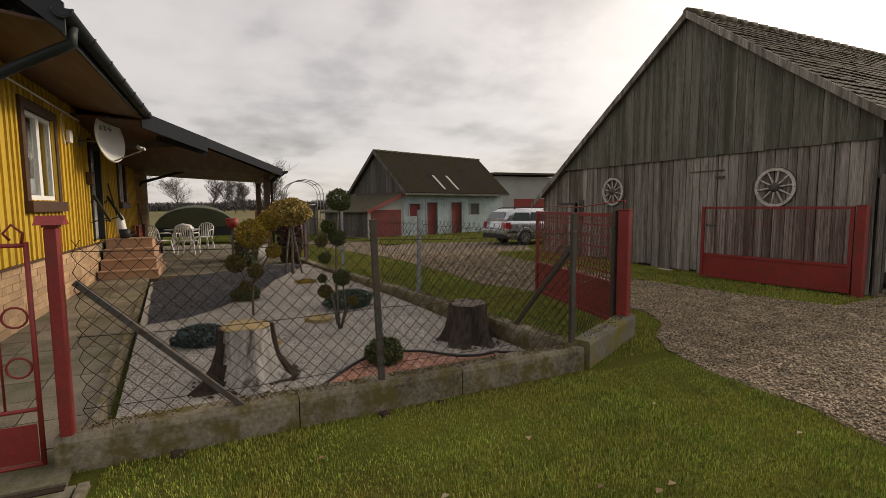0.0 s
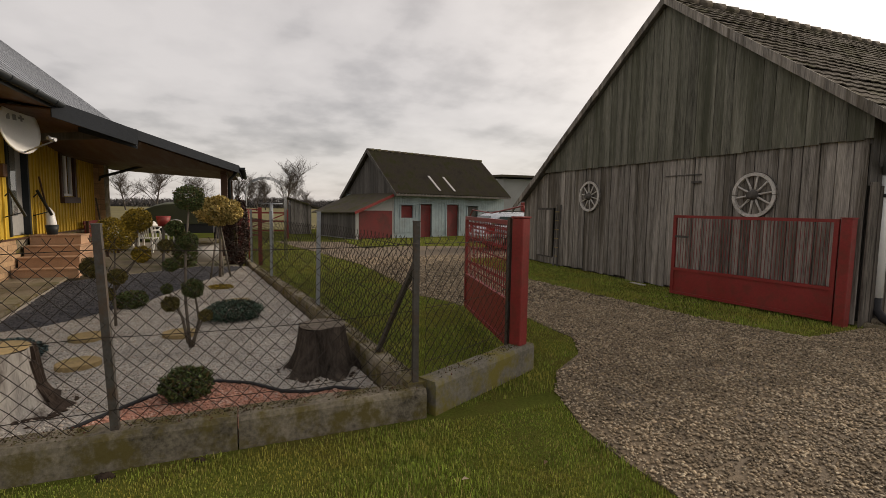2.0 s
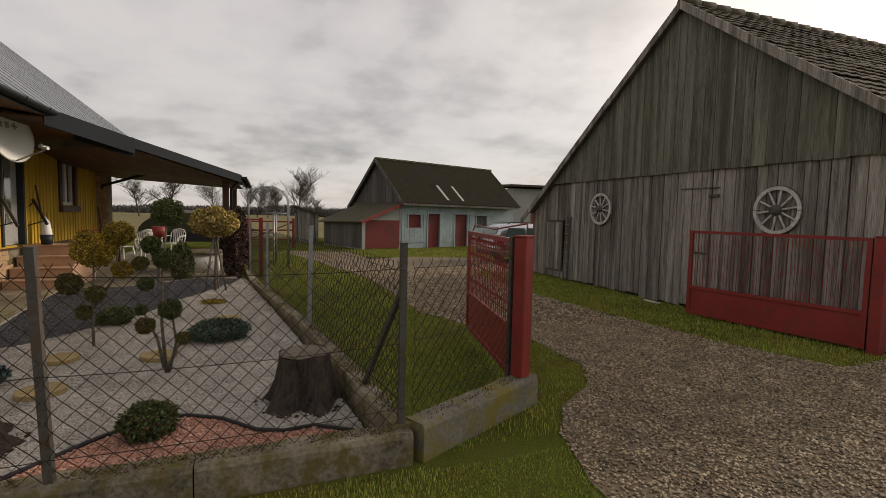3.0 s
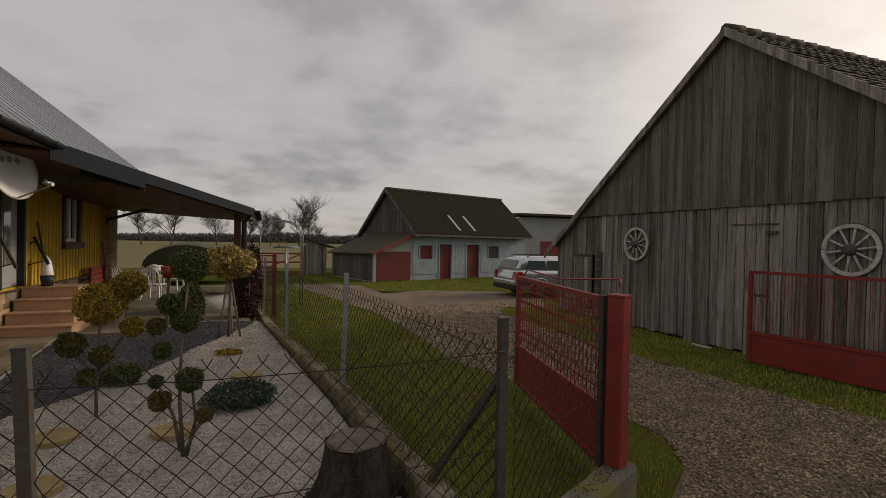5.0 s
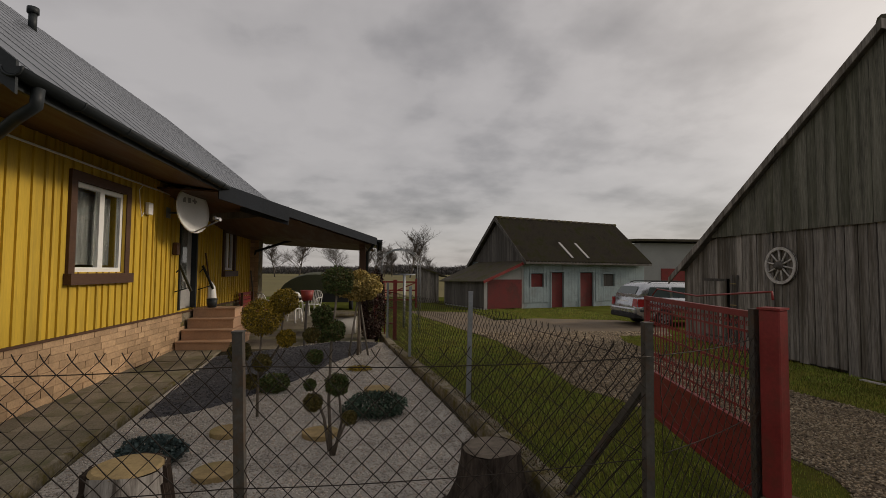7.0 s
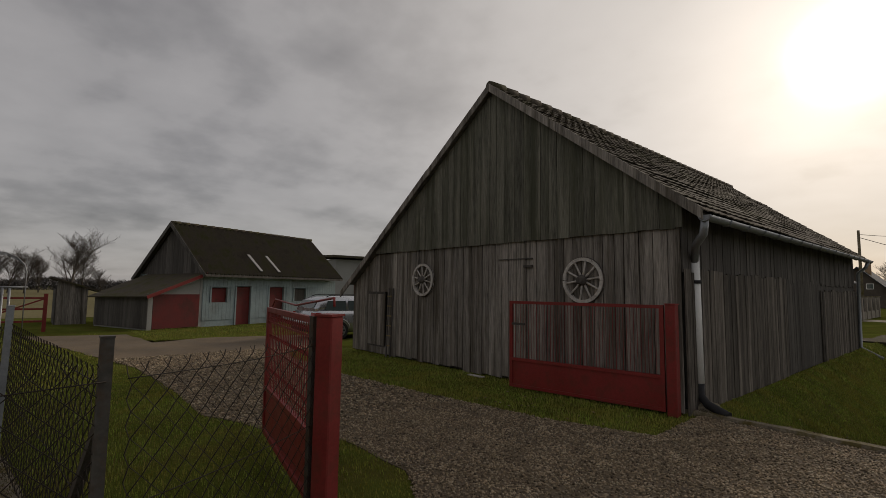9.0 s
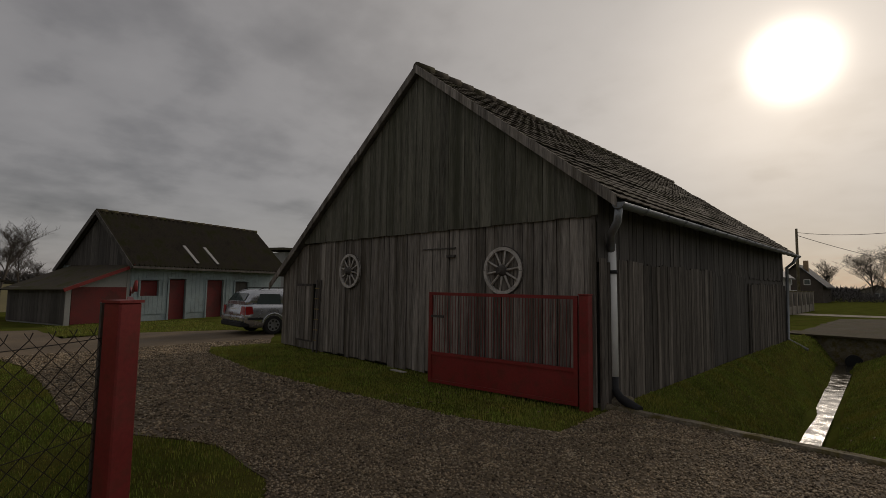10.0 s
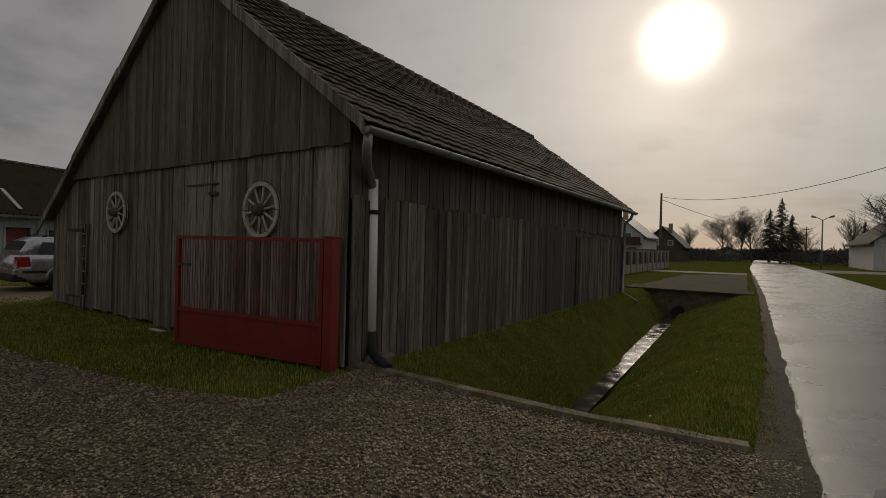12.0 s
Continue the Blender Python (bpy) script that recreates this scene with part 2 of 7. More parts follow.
def bm_beam(bm, p, q, w, h, upv=None):
    """A square-cut beam from p to q, w wide and h high."""
    p, q = Vector(p), Vector(q)
    s, u = axes_for(q - p)
    if upv is not None:
        s = (q - p).normalized().cross(Vector(upv)).normalized()
        u = s.cross((q - p).normalized())
    vs = [bm.verts.new(c + s * a * w / 2 + u * b * h / 2) for c in (p, q) for a, b in ((-1, -1), (1, -1), (1, 1), (-1, 1))]
    for f in ((3, 2, 1, 0), (4, 5, 6, 7), (0, 1, 5, 4), (1, 2, 6, 5), (2, 3, 7, 6), (3, 0, 4, 7)):
        bm.faces.new([vs[i] for i in f])
    return vs


def bm_tube(bm, pts, radii, seg=8, cap=True):
    """A round tube through pts; radii is one number or one a point."""
    pts = [Vector(p) for p in pts]
    if isinstance(radii, (int, float)):
        radii = [radii] * len(pts)
    rings = []
    s = None
    for i, p in enumerate(pts):
        d = (pts[min(i + 1, len(pts) - 1)] - pts[max(i - 1, 0)])
        d = d.normalized() if d.length > 1e-9 else Vector((0, 0, 1))
        if s is None:
            s, u = axes_for(d)
        else:
            s = (s - d * s.dot(d)).normalized()
            u = s.cross(d)
        rings.append([bm.verts.new(p + (s * math.cos(a) + u * math.sin(a)) * radii[i]) for a in (2 * math.pi * k / seg for k in range(seg))])
    for a, b in zip(rings, rings[1:]):
        for k in range(seg):
            f = bm.faces.new((a[k], a[(k + 1) % seg], b[(k + 1) % seg], b[k]))
            f.smooth = True
    if cap:
        bm.faces.new(rings[0][::-1])
        bm.faces.new(rings[-1])
    return rings


def bm_poly_prism(bm, pts, off):
    """A slab: the polygon pts, and the same moved by off."""
    a = [bm.verts.new(p) for p in pts]
    b = [bm.verts.new(Vector(p) + Vector(off)) for p in pts]
    bm.faces.new(a)
    bm.faces.new(b[::-1])
    n = len(a)
    for i in range(n):
        bm.faces.new((a[i], b[i], b[(i + 1) % n], a[(i + 1) % n]))


def finish(bm, name, mat, smooth=False):
    bmesh.ops.recalc_face_normals(bm, faces=bm.faces)
    me = bpy.data.meshes.new(name)
    bm.to_mesh(me)
    bm.free()
    for m in (mat if isinstance(mat, (list, tuple)) else [mat]):
        me.materials.append(m)
    if smooth:
        for p in me.polygons:
            p.use_smooth = True
    return me


def part(name, bm, mat, parent=None, label="", smooth=False):
    me = finish(bm, name, mat, smooth) if isinstance(bm, bmesh.types.BMesh) else bm
    ob = new(name, me)
    if parent is not None:
        ob.parent = parent
        ob.matrix_parent_inverse = world_of(parent).inverted()
    if label:
        ob["label"] = label
    return ob


def world_of(ob):
    m = ob.matrix_basis.copy()
    if ob.parent is not None:
        m = world_of(ob.parent) @ ob.matrix_parent_inverse @ m
    return m


def thing(name, base, label, category, group="", kind="", turn=0.0):
    e = new(name)
    e.matrix_basis = pose(*base, 0, 0, turn)
    e.empty_display_size = 0.2
    return tagged(e, label, category, group, kind)


def structure(name, bm, mat, label, category="", smooth=False):
    return tagged(part(name, bm, mat, None, "", smooth), label, category, "", "structure")


B = bmesh.new
rnd = random.Random(7)


# ---- ground ----
def ditch(x, y):
    if not 10.72 < y < 27.3:
        return 0.0
    c = -2.48 - 0.042 * (y - 13.0)                      # the bed runs slightly aslant
    prof = ((-4.15, 0.0), (-3.85, -0.16), (c - 0.30, -0.92), (c - 0.18, -1.10), (c + 0.18, -1.10), (c + 0.32, -0.90), (-1.35, -0.30), (-0.75, -0.04), (-0.45, 0.0))
    if x <= prof[0][0] or x >= prof[-1][0]:
        return 0.0
    for (xa, za), (xb, zb) in zip(prof, prof[1:]):
        if xa <= x <= xb:
            z = za + (zb - za) * (x - xa) / (xb - xa)
            return z + 0.05 * noise.noise((x * 1.3, y * 0.9, 0.0)) * min(1, -z * 3)
    return 0.0


def build_ground():
    xs = [-900, -400, -200, -100, -60, -40] + [-30 + 1.0 * i for i in range(25)] + [-5.5, -5, -4.6, -4.3, -4.15, -3.95, -3.75, -3.55, -3.35, -3.15, -2.95, -2.7, -2.45, -2.2, -1.9, -1.6, -1.3, -1.0, -0.75, -0.45, -0.2, 0.2, 1, 2, 3, 5, 7, 10, 15, 25, 40, 80, 200, 500, 900]
    ys = [-900, -400, -200, -100, -50, -25, -12, -6, -3, 0, 3, 6, 8, 10, 10.70, 10.74] + [11 + 0.4 * i for i in range(41)] + [27.28, 27.34, 30, 35, 42, 55, 75, 110, 180, 400, 900]
    bm = B()
    grid = [[bm.verts.new((x, y, ditch(x, y))) for x in xs] for y in ys]
    for j in range(len(ys) - 1):
        for i in range(len(xs) - 1):
            bm.faces.new((grid[j][i], grid[j][i + 1], grid[j + 1][i + 1], grid[j + 1][i])).smooth = True
    return structure("ground", bm, M["grass_soil"], "short damp winter grass on dark soil", "ground")


def ragged(pts, step=0.35, amount=0.09, seed=0):
    out = []
    for (xa, ya), (xb, yb) in zip(pts, pts[1:] + pts[:1]):
        n = max(1, int(math.hypot(xb - xa, yb - ya) / step))
        for i in range(n):
            x, y = xa + (xb - xa) * i / n, ya + (yb - ya) * i / n
            out.append((x + amount * noise.noise((x * 1.7, y * 1.7, seed)), y + amount * noise.noise((x * 1.7, y * 1.7, seed + 9.0))))
    return out


def sheet(name, pts, z, mat, label, category, kind="structure", skirt=0.03):
    """A flat patch of ground with its edge turned down."""
    bm = B()
    top = [bm.verts.new((x, y, z)) for x, y in pts]
    low = [bm.verts.new((x, y, z - skirt)) for x, y in pts]
    f = bm.faces.new(top)
    n = len(top)
    for i in range(n):
        bm.faces.new((top[i], low[i], low[(i + 1) % n], top[(i + 1) % n]))
    bmesh.ops.triangulate(bm, faces=[f])
    ob = part(name, bm, mat)
    return tagged(ob, label, category, "", kind)


build_ground()
DRIVE = [(0.0, 3.4), (0.0, 10.58), (-4.2, 10.58), (-4.15, 9.1), (-5.3, 8.75), (-7.6, 8.42), (-10.2, 8.22), (-13.0, 8.42), (-14.0, 8.8), (-13.9, 10.3), (-16.5, 11.8), (-18.2, 10.9), (-19.0, 8.0), (-18.3, 6.35), (-21.6, 6.1), (-22.5, 3.3), (-17.1, 4.4), (-13.2, 5.15), (-10.85, 5.25), (-8.5, 5.2), (-7.4, 5.6), (-6.3, 6.15), (-5.2, 6.15), (-4.5, 5.75), (-4.15, 5.2), (-3.7, 4.85), (-3.04, 4.66), (-2.1, 4.6), (-1.07, 4.2), (-0.4, 3.7)]
drive = sheet("driveway", ragged(DRIVE), 0.012, M["gravel"], "worn grey and brown gravel driveway, damp in places", "driveway")
sheet("road", [(-0.02, -60), (4.6, -60), (4.6, 420), (-0.9, 420), (-0.9, 66), (-0.12, 28)], 0.016, M["asphalt"], "narrow wet grey asphalt village road", "road")
M["edge_mud"] = surface("crumbled_edge", (0.105, 0.086, 0.062), 0.65, 60, 3.0, 0.9, 1.0, 0.02, stain=(0.05, 0.045, 0.03), stain_amount=0.6, spec=0.1, stain_scale=4)
M["puddle"] = surface("puddle_water", (0.06, 0.055, 0.05), 0.2, 20, 2.0, 0.06, 0.0, 0.001, spec=0.5)
M["mud"] = surface("muddy_gravel", (0.068, 0.055, 0.036), 0.7, 25, 0.8, 0.95, 0.8, 0.02, stain=(0.05, 0.055, 0.018), stain_amount=0.6, spec=0.03)
sheet("yard_entry", ragged([(-4.6, 28.4), (-0.55, 28.4), (-0.8, 46), (-4.4, 42)], 0.5, 0.2), 0.014, M["mud"], "muddy gravel entry over the ditch", "driveway")
sheet("road_edge", ragged([(-0.22, 3.7), (0.05, 3.7), (0.07, 9.5), (0.06, 14.0), (-0.02, 27.0), (-0.42, 46.0), (-0.60, 46.0), (-0.22, 28.0), (-0.14, 14.0), (-0.24, 10.75)], 0.12, 0.06), 0.021, M["edge_mud"], "crumbled muddy asphalt edge", "road edge")
for pts in ([(0.32, 10.15), (0.58, 10.05), (0.78, 10.25), (0.74, 10.55), (0.50, 10.68), (0.33, 10.45)], [(1.05, 9.7), (1.4, 9.5), (1.75, 9.8), (1.65, 10.5), (1.3, 10.4)]):
    sheet("puddle", ragged(pts, 0.07, 0.09), 0.0195, M["puddle"], "shallow rain puddle on the asphalt", "puddle", "structure", 0.003)
sheet("field", [(-34, -160), (-34, 2.0), (-31, 30), (-60, 120), (-400, 300), (-400, -300)], 0.012, M["field"], "dull brown and green winter field", "field")


# ---- barn ----
BX0, BX1, BY0, BY1 = -11.50, -4.33, 10.45, 23.9
AX, AZ = -7.99, 5.95


def barn_roof_z(x):
    return AZ - 0.736 * (AX - x) if x < AX else AZ - 0.765 * (x - AX)


def plank_piece(parent, corners, off, mat, name="plank"):
    bm = B()
    bm_poly_prism(bm, corners, off)
    return part(name, bm, mat, parent)


def wavy_board(parent, x0, x1, y, zb, zt0, zt1, mat, r, mid=None, name="plank", gap=(0.004, 0.012)):
    """An upright board with uneven edges, in the plane y."""
    left, right = [], []
    for k in range(5):
        t = k / 4
        left.append((x0 + r.uniform(*gap), y, zb + (zt0 - zb) * t))
        right.append((x1 - r.uniform(*gap), y, zb + (zt1 - zb) * t))
    c = right + ([mid] if mid else []) + left[::-1]
    bm = B()
    bm_poly_prism(bm, c, (0, 0.026, 0))
    return part(name, bm, mat, parent)


def build_barn():
    barn = thing("barn", ((BX0 + BX1) / 2, (BY0 + BY1) / 2, 0), "old grey weathered timber barn with a mossy tiled roof", "barn")
    r = random.Random(3)
    # dark inner shell behind the planks
    bm = B()
    bm_poly_prism(bm, [(-13.45, BY0 + 0.14, 0.0), (BX1 - 0.03, BY0 + 0.14, -0.05), (BX1 - 0.03, BY0 + 0.14, barn_roof_z(BX1) - 0.12), (AX, BY0 + 0.14, AZ - 0.15), (-13.45, BY0 + 0.14, barn_roof_z(-13.45) - 0.12)], (0, 0.12, 0))
    part("wall_core", bm, M["dark_plank"], barn)
    front = part("front_wall", (lambda b: (bm_box(b, BX0, BX1, BY0 - 0.015, BY0 + 0.048, 2.60, 2.70), b)[1])(B()), M["dark_plank"], barn)
    x = BX0
    while x < BX1 - 0.03:
        w = min(r.uniform(0.15, 0.25), BX1 - x)
        y = BY0 - 0.03 - r.uniform(0, 0.022)
        zb, zt = r.uniform(0.0, 0.10), 2.72 + r.uniform(-0.03, 0.04)
        wavy_board(front, x, x + w, y, zb, zt, zt, M["plank"], r)
        x += w
    x = BX0 - 0.75
    while x < BX1 + 0.02:
        w = min(r.uniform(0.17, 0.28), BX1 + 0.06 - x)
        y = BY0 - 0.085 - r.uniform(0, 0.008)
        zb = 2.66 + 0.02 * r.random()
        za, zc = barn_roof_z(x) - 0.1, barn_roof_z(x + w) - 0.1
        wavy_board(front, x, x + w, y, zb, max(za, zb + 0.01), max(zc, zb + 0.01), M["gable_plank"], r, (AX, y, AZ - 0.1) if x < AX < x + w else None, "plank", (0.001, 0.006))
        x += w
    # low side aisle with its board door
    x = -13.45
    while x < BX0 - 0.02:
        w = min(r.uniform(0.17, 0.25), BX0 - x)
        za, zc = barn_roof_z(x) - 0.1, barn_roof_z(x + w) - 0.1
        if not -12.65 < x + w / 2 < -11.85:
            plank_piece(front, [(x + 0.004, BY0 - 0.02, 0.05), (x + w - 0.004, BY0 - 0.02, 0.05), (x + w - 0.004, BY0 - 0.02, min(zc, 2.66)), (x + 0.004, BY0 - 0.02, min(za, 2.66))], (0, 0.026, 0), M["plank"])
        else:
            plank_piece(front, [(x + 0.004, BY0 - 0.02, 1.66), (x + w - 0.004, BY0 - 0.02, 1.66), (x + w - 0.004, BY0 - 0.02, min(zc, 2.66)), (x + 0.004, BY0 - 0.02, min(za, 2.66))], (0, 0.026, 0), M["plank"])
            plank_piece(front, [(x + 0.004, BY0 - 0.02, 0.04), (x + w - 0.004, BY0 - 0.02, 0.04), (x + w - 0.004, BY0 - 0.02, 0.24), (x + 0.004, BY0 - 0.02, 0.24)], (0, 0.026, 0), M["plank"])
        x += w
    door = part("hatch_door", (lambda b: (bm_box(b, -12.65, -11.85, BY0 - 0.03, BY0 - 0.004, 0.22, 0.30), b)[1])(B()), M["dark_plank"], barn, "small pale board door")
    part("ledge", (lambda b: (bm_box(b, -12.65, -11.85, BY0 - 0.045, BY0 - 0.004, 1.60, 1.66), b)[1])(B()), M["dark_plank"], door)
    for i in range(4):
        plank_piece(door, [(-12.65 + 0.2 * i + 0.004, BY0 - 0.035, 0.26), (-12.45 + 0.2 * i - 0.004, BY0 - 0.035, 0.26), (-12.45 + 0.2 * i - 0.004, BY0 - 0.035, 1.62), (-12.65 + 0.2 * i + 0.004, BY0 - 0.035, 1.62)], (0, 0.022, 0), M["plank"])
    # great door marks: lintel strip, top hinge, handle block
    bm = B()
    bm_box(bm, -7.85, -7.0, BY0 - 0.066, BY0 - 0.036, 2.33, 2.35)
    bm_box(bm, -7.2, -7.0, BY0 - 0.085, BY0 - 0.036, 2.17, 2.215)
    part("door_fitting", bm, M["dark_plank"], barn)
    # long side wall
    side = part("side_wall", (lambda b: (bm_box(b, BX1 - 0.14, BX1 - 0.01, BY0 + 0.18, BY1, -0.3, 2.85), b)[1])(B()), M["dark_plank"], barn)
    for tier in range(2):
        y = BY0
        while y < BY1 - 0.03:
            w = min(r.uniform(0.13, 0.22), BY1 - y)
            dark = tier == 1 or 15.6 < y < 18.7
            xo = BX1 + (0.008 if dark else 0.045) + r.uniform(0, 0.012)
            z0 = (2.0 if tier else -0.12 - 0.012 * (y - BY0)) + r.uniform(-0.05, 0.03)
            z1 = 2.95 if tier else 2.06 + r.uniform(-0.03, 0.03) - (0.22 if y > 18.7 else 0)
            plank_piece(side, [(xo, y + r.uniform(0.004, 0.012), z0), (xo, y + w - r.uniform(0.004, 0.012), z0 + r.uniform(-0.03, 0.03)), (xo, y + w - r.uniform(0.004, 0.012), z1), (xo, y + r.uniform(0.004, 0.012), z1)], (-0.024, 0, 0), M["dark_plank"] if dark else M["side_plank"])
            y += w
    bm = B()
    bm_box(bm, -13.45, BX1, BY1 - 0.12, BY1, -0.2, 1.9)
    bm_poly_prism(bm, [(-13.45, BY1 - 0.12, 1.7), (BX1, BY1 - 0.12, 1.7), (BX1, BY1 - 0.12, barn_roof_z(BX1) - 0.1), (AX, BY1 - 0.12, AZ - 0.12), (-13.45, BY1 - 0.12, barn_roof_z(-13.45) - 0.1)], (0, 0.1, 0))
    bm_box(bm, -13.5, -13.4, BY0 + 0.1, BY1, -0.05, 1.5)
    part("back_wall", bm, M["dark_plank"], barn)
    # roof
    roof = part("roof", (lambda b: (bm_poly_prism(b, [(AX, BY0 - 0.18, AZ - 0.02), (-3.98, BY0 - 0.18, barn_roof_z(-3.98) - 0.02), (-3.98, BY1 + 0.3, barn_roof_z(-3.98) - 0.02), (AX, BY1 + 0.3, AZ - 0.02)], (0, 0, -0.07)),
                                    bm_poly_prism(b, [(AX, BY0 - 0.18, AZ), (-13.45, BY0 - 0.18, barn_roof_z(-13.45)), (-13.9, BY1 + 0.3, barn_roof_z(-13.45)), (AX, BY1 + 0.3, AZ)], (0, 0, -0.09)), b)[2])(B()), M["dark_plank"], barn)
    for xa, xb, nm in ((AX, -13.9, "barge_board"), (AX, -3.95, "barge_board")):
        bm = B()
        n = 3
        for i in range(n):
            p, q = xa + (xb - xa) * i / n, xa + (xb - xa) * (i + 1) / n
            o = 0.012 * (i % 2)
            bm_poly_prism(bm, [(p, BY0 - 0.22 - o, barn_roof_z(p) + 0.05), (q, BY0 - 0.22 - o, barn_roof_z(q) + 0.05), (q, BY0 - 0.22 - o, barn_roof_z(q) - 0.12), (p, BY0 - 0.22 - o, barn_roof_z(p) - 0.12)], (0, 0.03, 0))
        part(nm, bm, M["plank"], barn)
    build_tiles(roof)
    # gutters and downpipes
    g = part("gutter", gutter_mesh((-3.93, BY0 - 0.2, 2.80), (-3.93, BY1 + 0.3, 2.86), 0.075), M["galv"], barn, "grey metal half-round gutter")
    p = part("downpipe", (lambda b: (bm_tube(b, [(-3.95, BY0 - 0.12, 2.80), (-3.98, BY0 - 0.12, 2.55), (-4.18, BY0 + 0.12, 2.42), (-4.28, BY0 + 0.33, 2.2)], 0.055, 10), b)[1])(B()), M["galv"], barn)
    p2 = part("downpipe", (lambda b: (bm_tube(b, [(-4.28, BY0 + 0.34, 2.3), (-4.27, BY0 + 0.36, 0.42)], 0.062, 12), b)[1])(B()), M["white"], barn, "white plastic downpipe")
    part("clip", (lambda b: (bm_tube(b, [(-4.265, BY0 + 0.34, 1.87), (-4.265, BY0 + 0.34, 1.92)], 0.068, 12), b)[1])(B()), M["black"], p2)
    part("pipe_shoe", (lambda b: (bm_tube(b, [(-4.27, BY0 + 0.36, 0.44), (-4.27, BY0 + 0.36, 0.24), (-4.15, BY0 + 0.30, 0.14), (-3.85, BY0 + 0.20, 0.05)], 0.06, 10), b)[1])(B()), M["black"], p2)
    p3 = part("downpipe", (lambda b: (bm_tube(b, [(-3.93, BY1 - 0.1, 2.8), (-4.0, BY1 - 0.1, 2.62), (-4.2, BY1 - 0.05, 2.45), (-4.24, BY1 - 0.05, 0.05), (-3.7, BY1 - 0.15, -0.25)], 0.05, 10), b)[1])(B()), M["galv"], barn)
    return barn


def gutter_mesh(a, b, r, lip=0.008):
    bm = B()
    a, b = Vector(a), Vector(b)
    d = (b - a).normalized()
    s = Vector((d.y, -d.x, 0)).normalized()
    prof = [(s * math.cos(t) + Vector((0, 0, 1)) * math.sin(t)) for t in (math.pi + math.pi * k / 8 for k in range(9))]
    outer = [[bm.verts.new(c + p * r) for p in prof] for c in (a, b)]
    inner = [[bm.verts.new(c + p * (r - lip)) for p in prof] for c in (a, b)]
    for k in range(8):
        bm.faces.new((outer[0][k], outer[0][k + 1], outer[1][k + 1], outer[1][k])).smooth = True
        bm.faces.new((inner[0][k], inner[1][k], inner[1][k + 1], inner[0][k + 1])).smooth = True
        bm.faces.new((outer[0][k], inner[0][k], inner[0][k + 1], outer[0][k + 1]))
    for k in (0, 8):
        bm.faces.new((outer[0][k], outer[1][k], inner[1][k], inner[0][k]))
    bm.faces.new([outer[0][k] for k in range(9)])
    n = max(2, int((b - a).length / 0.8))
    for i in range(n + 1):
        c = a + (b - a) * i / n
        bm_tube(bm, [c + p * (r + 0.006) for p in prof], 0.012, 4)
    return bm


def build_tiles(roof):
    """Right slope: rows of flat interlocking tiles, the nearest as pieces."""
    r = random.Random(5)
    slope = Vector((-3.94 - AX, 0, barn_roof_z(-3.94) - AZ))
    L = slope.length
    d = slope.normalized()
    nrm = Vector((-d.z, 0, d.x))
    rows, tw = 24, 0.25
    th = L / rows
    bm = B()
    vs = []
    for yy in (0.004, tw * 0.45, tw * 0.55, tw - 0.004):
        lift = 0.012 if yy in (tw * 0.45, tw * 0.55) else 0.0
        for t, z in ((0, 0.012), (th + 0.05, 0.040)):
            vs.append((bm.verts.new(d * t + Vector((0, yy, 0)) + nrm * (z + lift)), bm.verts.new(d * t + Vector((0, yy, 0)) + nrm * (z + lift - 0.014))))
    for i in range(3):
        a, b_, c, e = vs[2 * i], vs[2 * i + 1], vs[2 * i + 2], vs[2 * i + 3]
        bm.faces.new((a[0], c[0], e[0], b_[0]))
        bm.faces.new((b_[0], e[0], e[1], b_[1]))
    bm.faces.new((vs[0][0], vs[1][0], vs[1][1], vs[0][1]))
    bm.faces.new((vs[6][0], vs[6][1], vs[7][1], vs[7][0]))
    me = finish(bm, "tile", M["tile"])
    base = Vector((AX, BY0 - 0.21, AZ))
    rest_v, rest_f = [], []
    tv = [v.co.copy() for v in me.vertices]
    tf = [tuple(p.vertices) for p in me.polygons]
    n = int((BY1 + 0.6 - BY0) / tw)
    count = 0
    for row in range(rows):
        for k in range(n):
            o = base + d * (row * th) + Vector((0, k * tw, 0)) + nrm * (0.02 * noise.noise((row * 0.4, k * 0.12, 2.0)) + r.uniform(0, 0.007))
            tilt = Euler((r.uniform(-0.012, 0.012), r.uniform(-0.012, 0.012), r.uniform(-0.015, 0.015))).to_matrix()
            if k < 13 and count < 295:
                ob = part("tile", me, None, roof)
                ob.matrix_basis = Matrix.Translation(o) @ tilt.to_4x4()
                count += 1
            else:
                s = len(rest_v)
                rest_v += [o + tilt @ v for v in tv]
                rest_f += [tuple(i + s for i in f) for f in tf]
    me2 = bpy.data.meshes.new("far_tiles")
    me2.from_pydata(rest_v, [], rest_f)
    me2.materials.append(M["tile"])
    ob = part("far_tiles", me2, None, roof)
    ob["kind"] = "stuff"
    bm = B()
    for k in range(int((BY1 + 0.6 - BY0) / 0.4)):
        y = BY0 - 0.2 + 0.4 * k
        bm_tube(bm, [(AX, y, AZ + 0.01), (AX, y + 0.43, AZ + 0.025)], [0.10, 0.115], 8)
    part("ridge_tiles", bm, M["tile"], roof)


build_barn()


# ---- house ----
HY, HX0, HX1, FLOOR = -1.92, -6.5, -17.3, 0.94
HOLES = [(-9.52, -8.27, 1.73, 2.96), (-12.56, -11.64, FLOOR, 2.98), (-15.24, -14.42, 1.76, 2.83)]


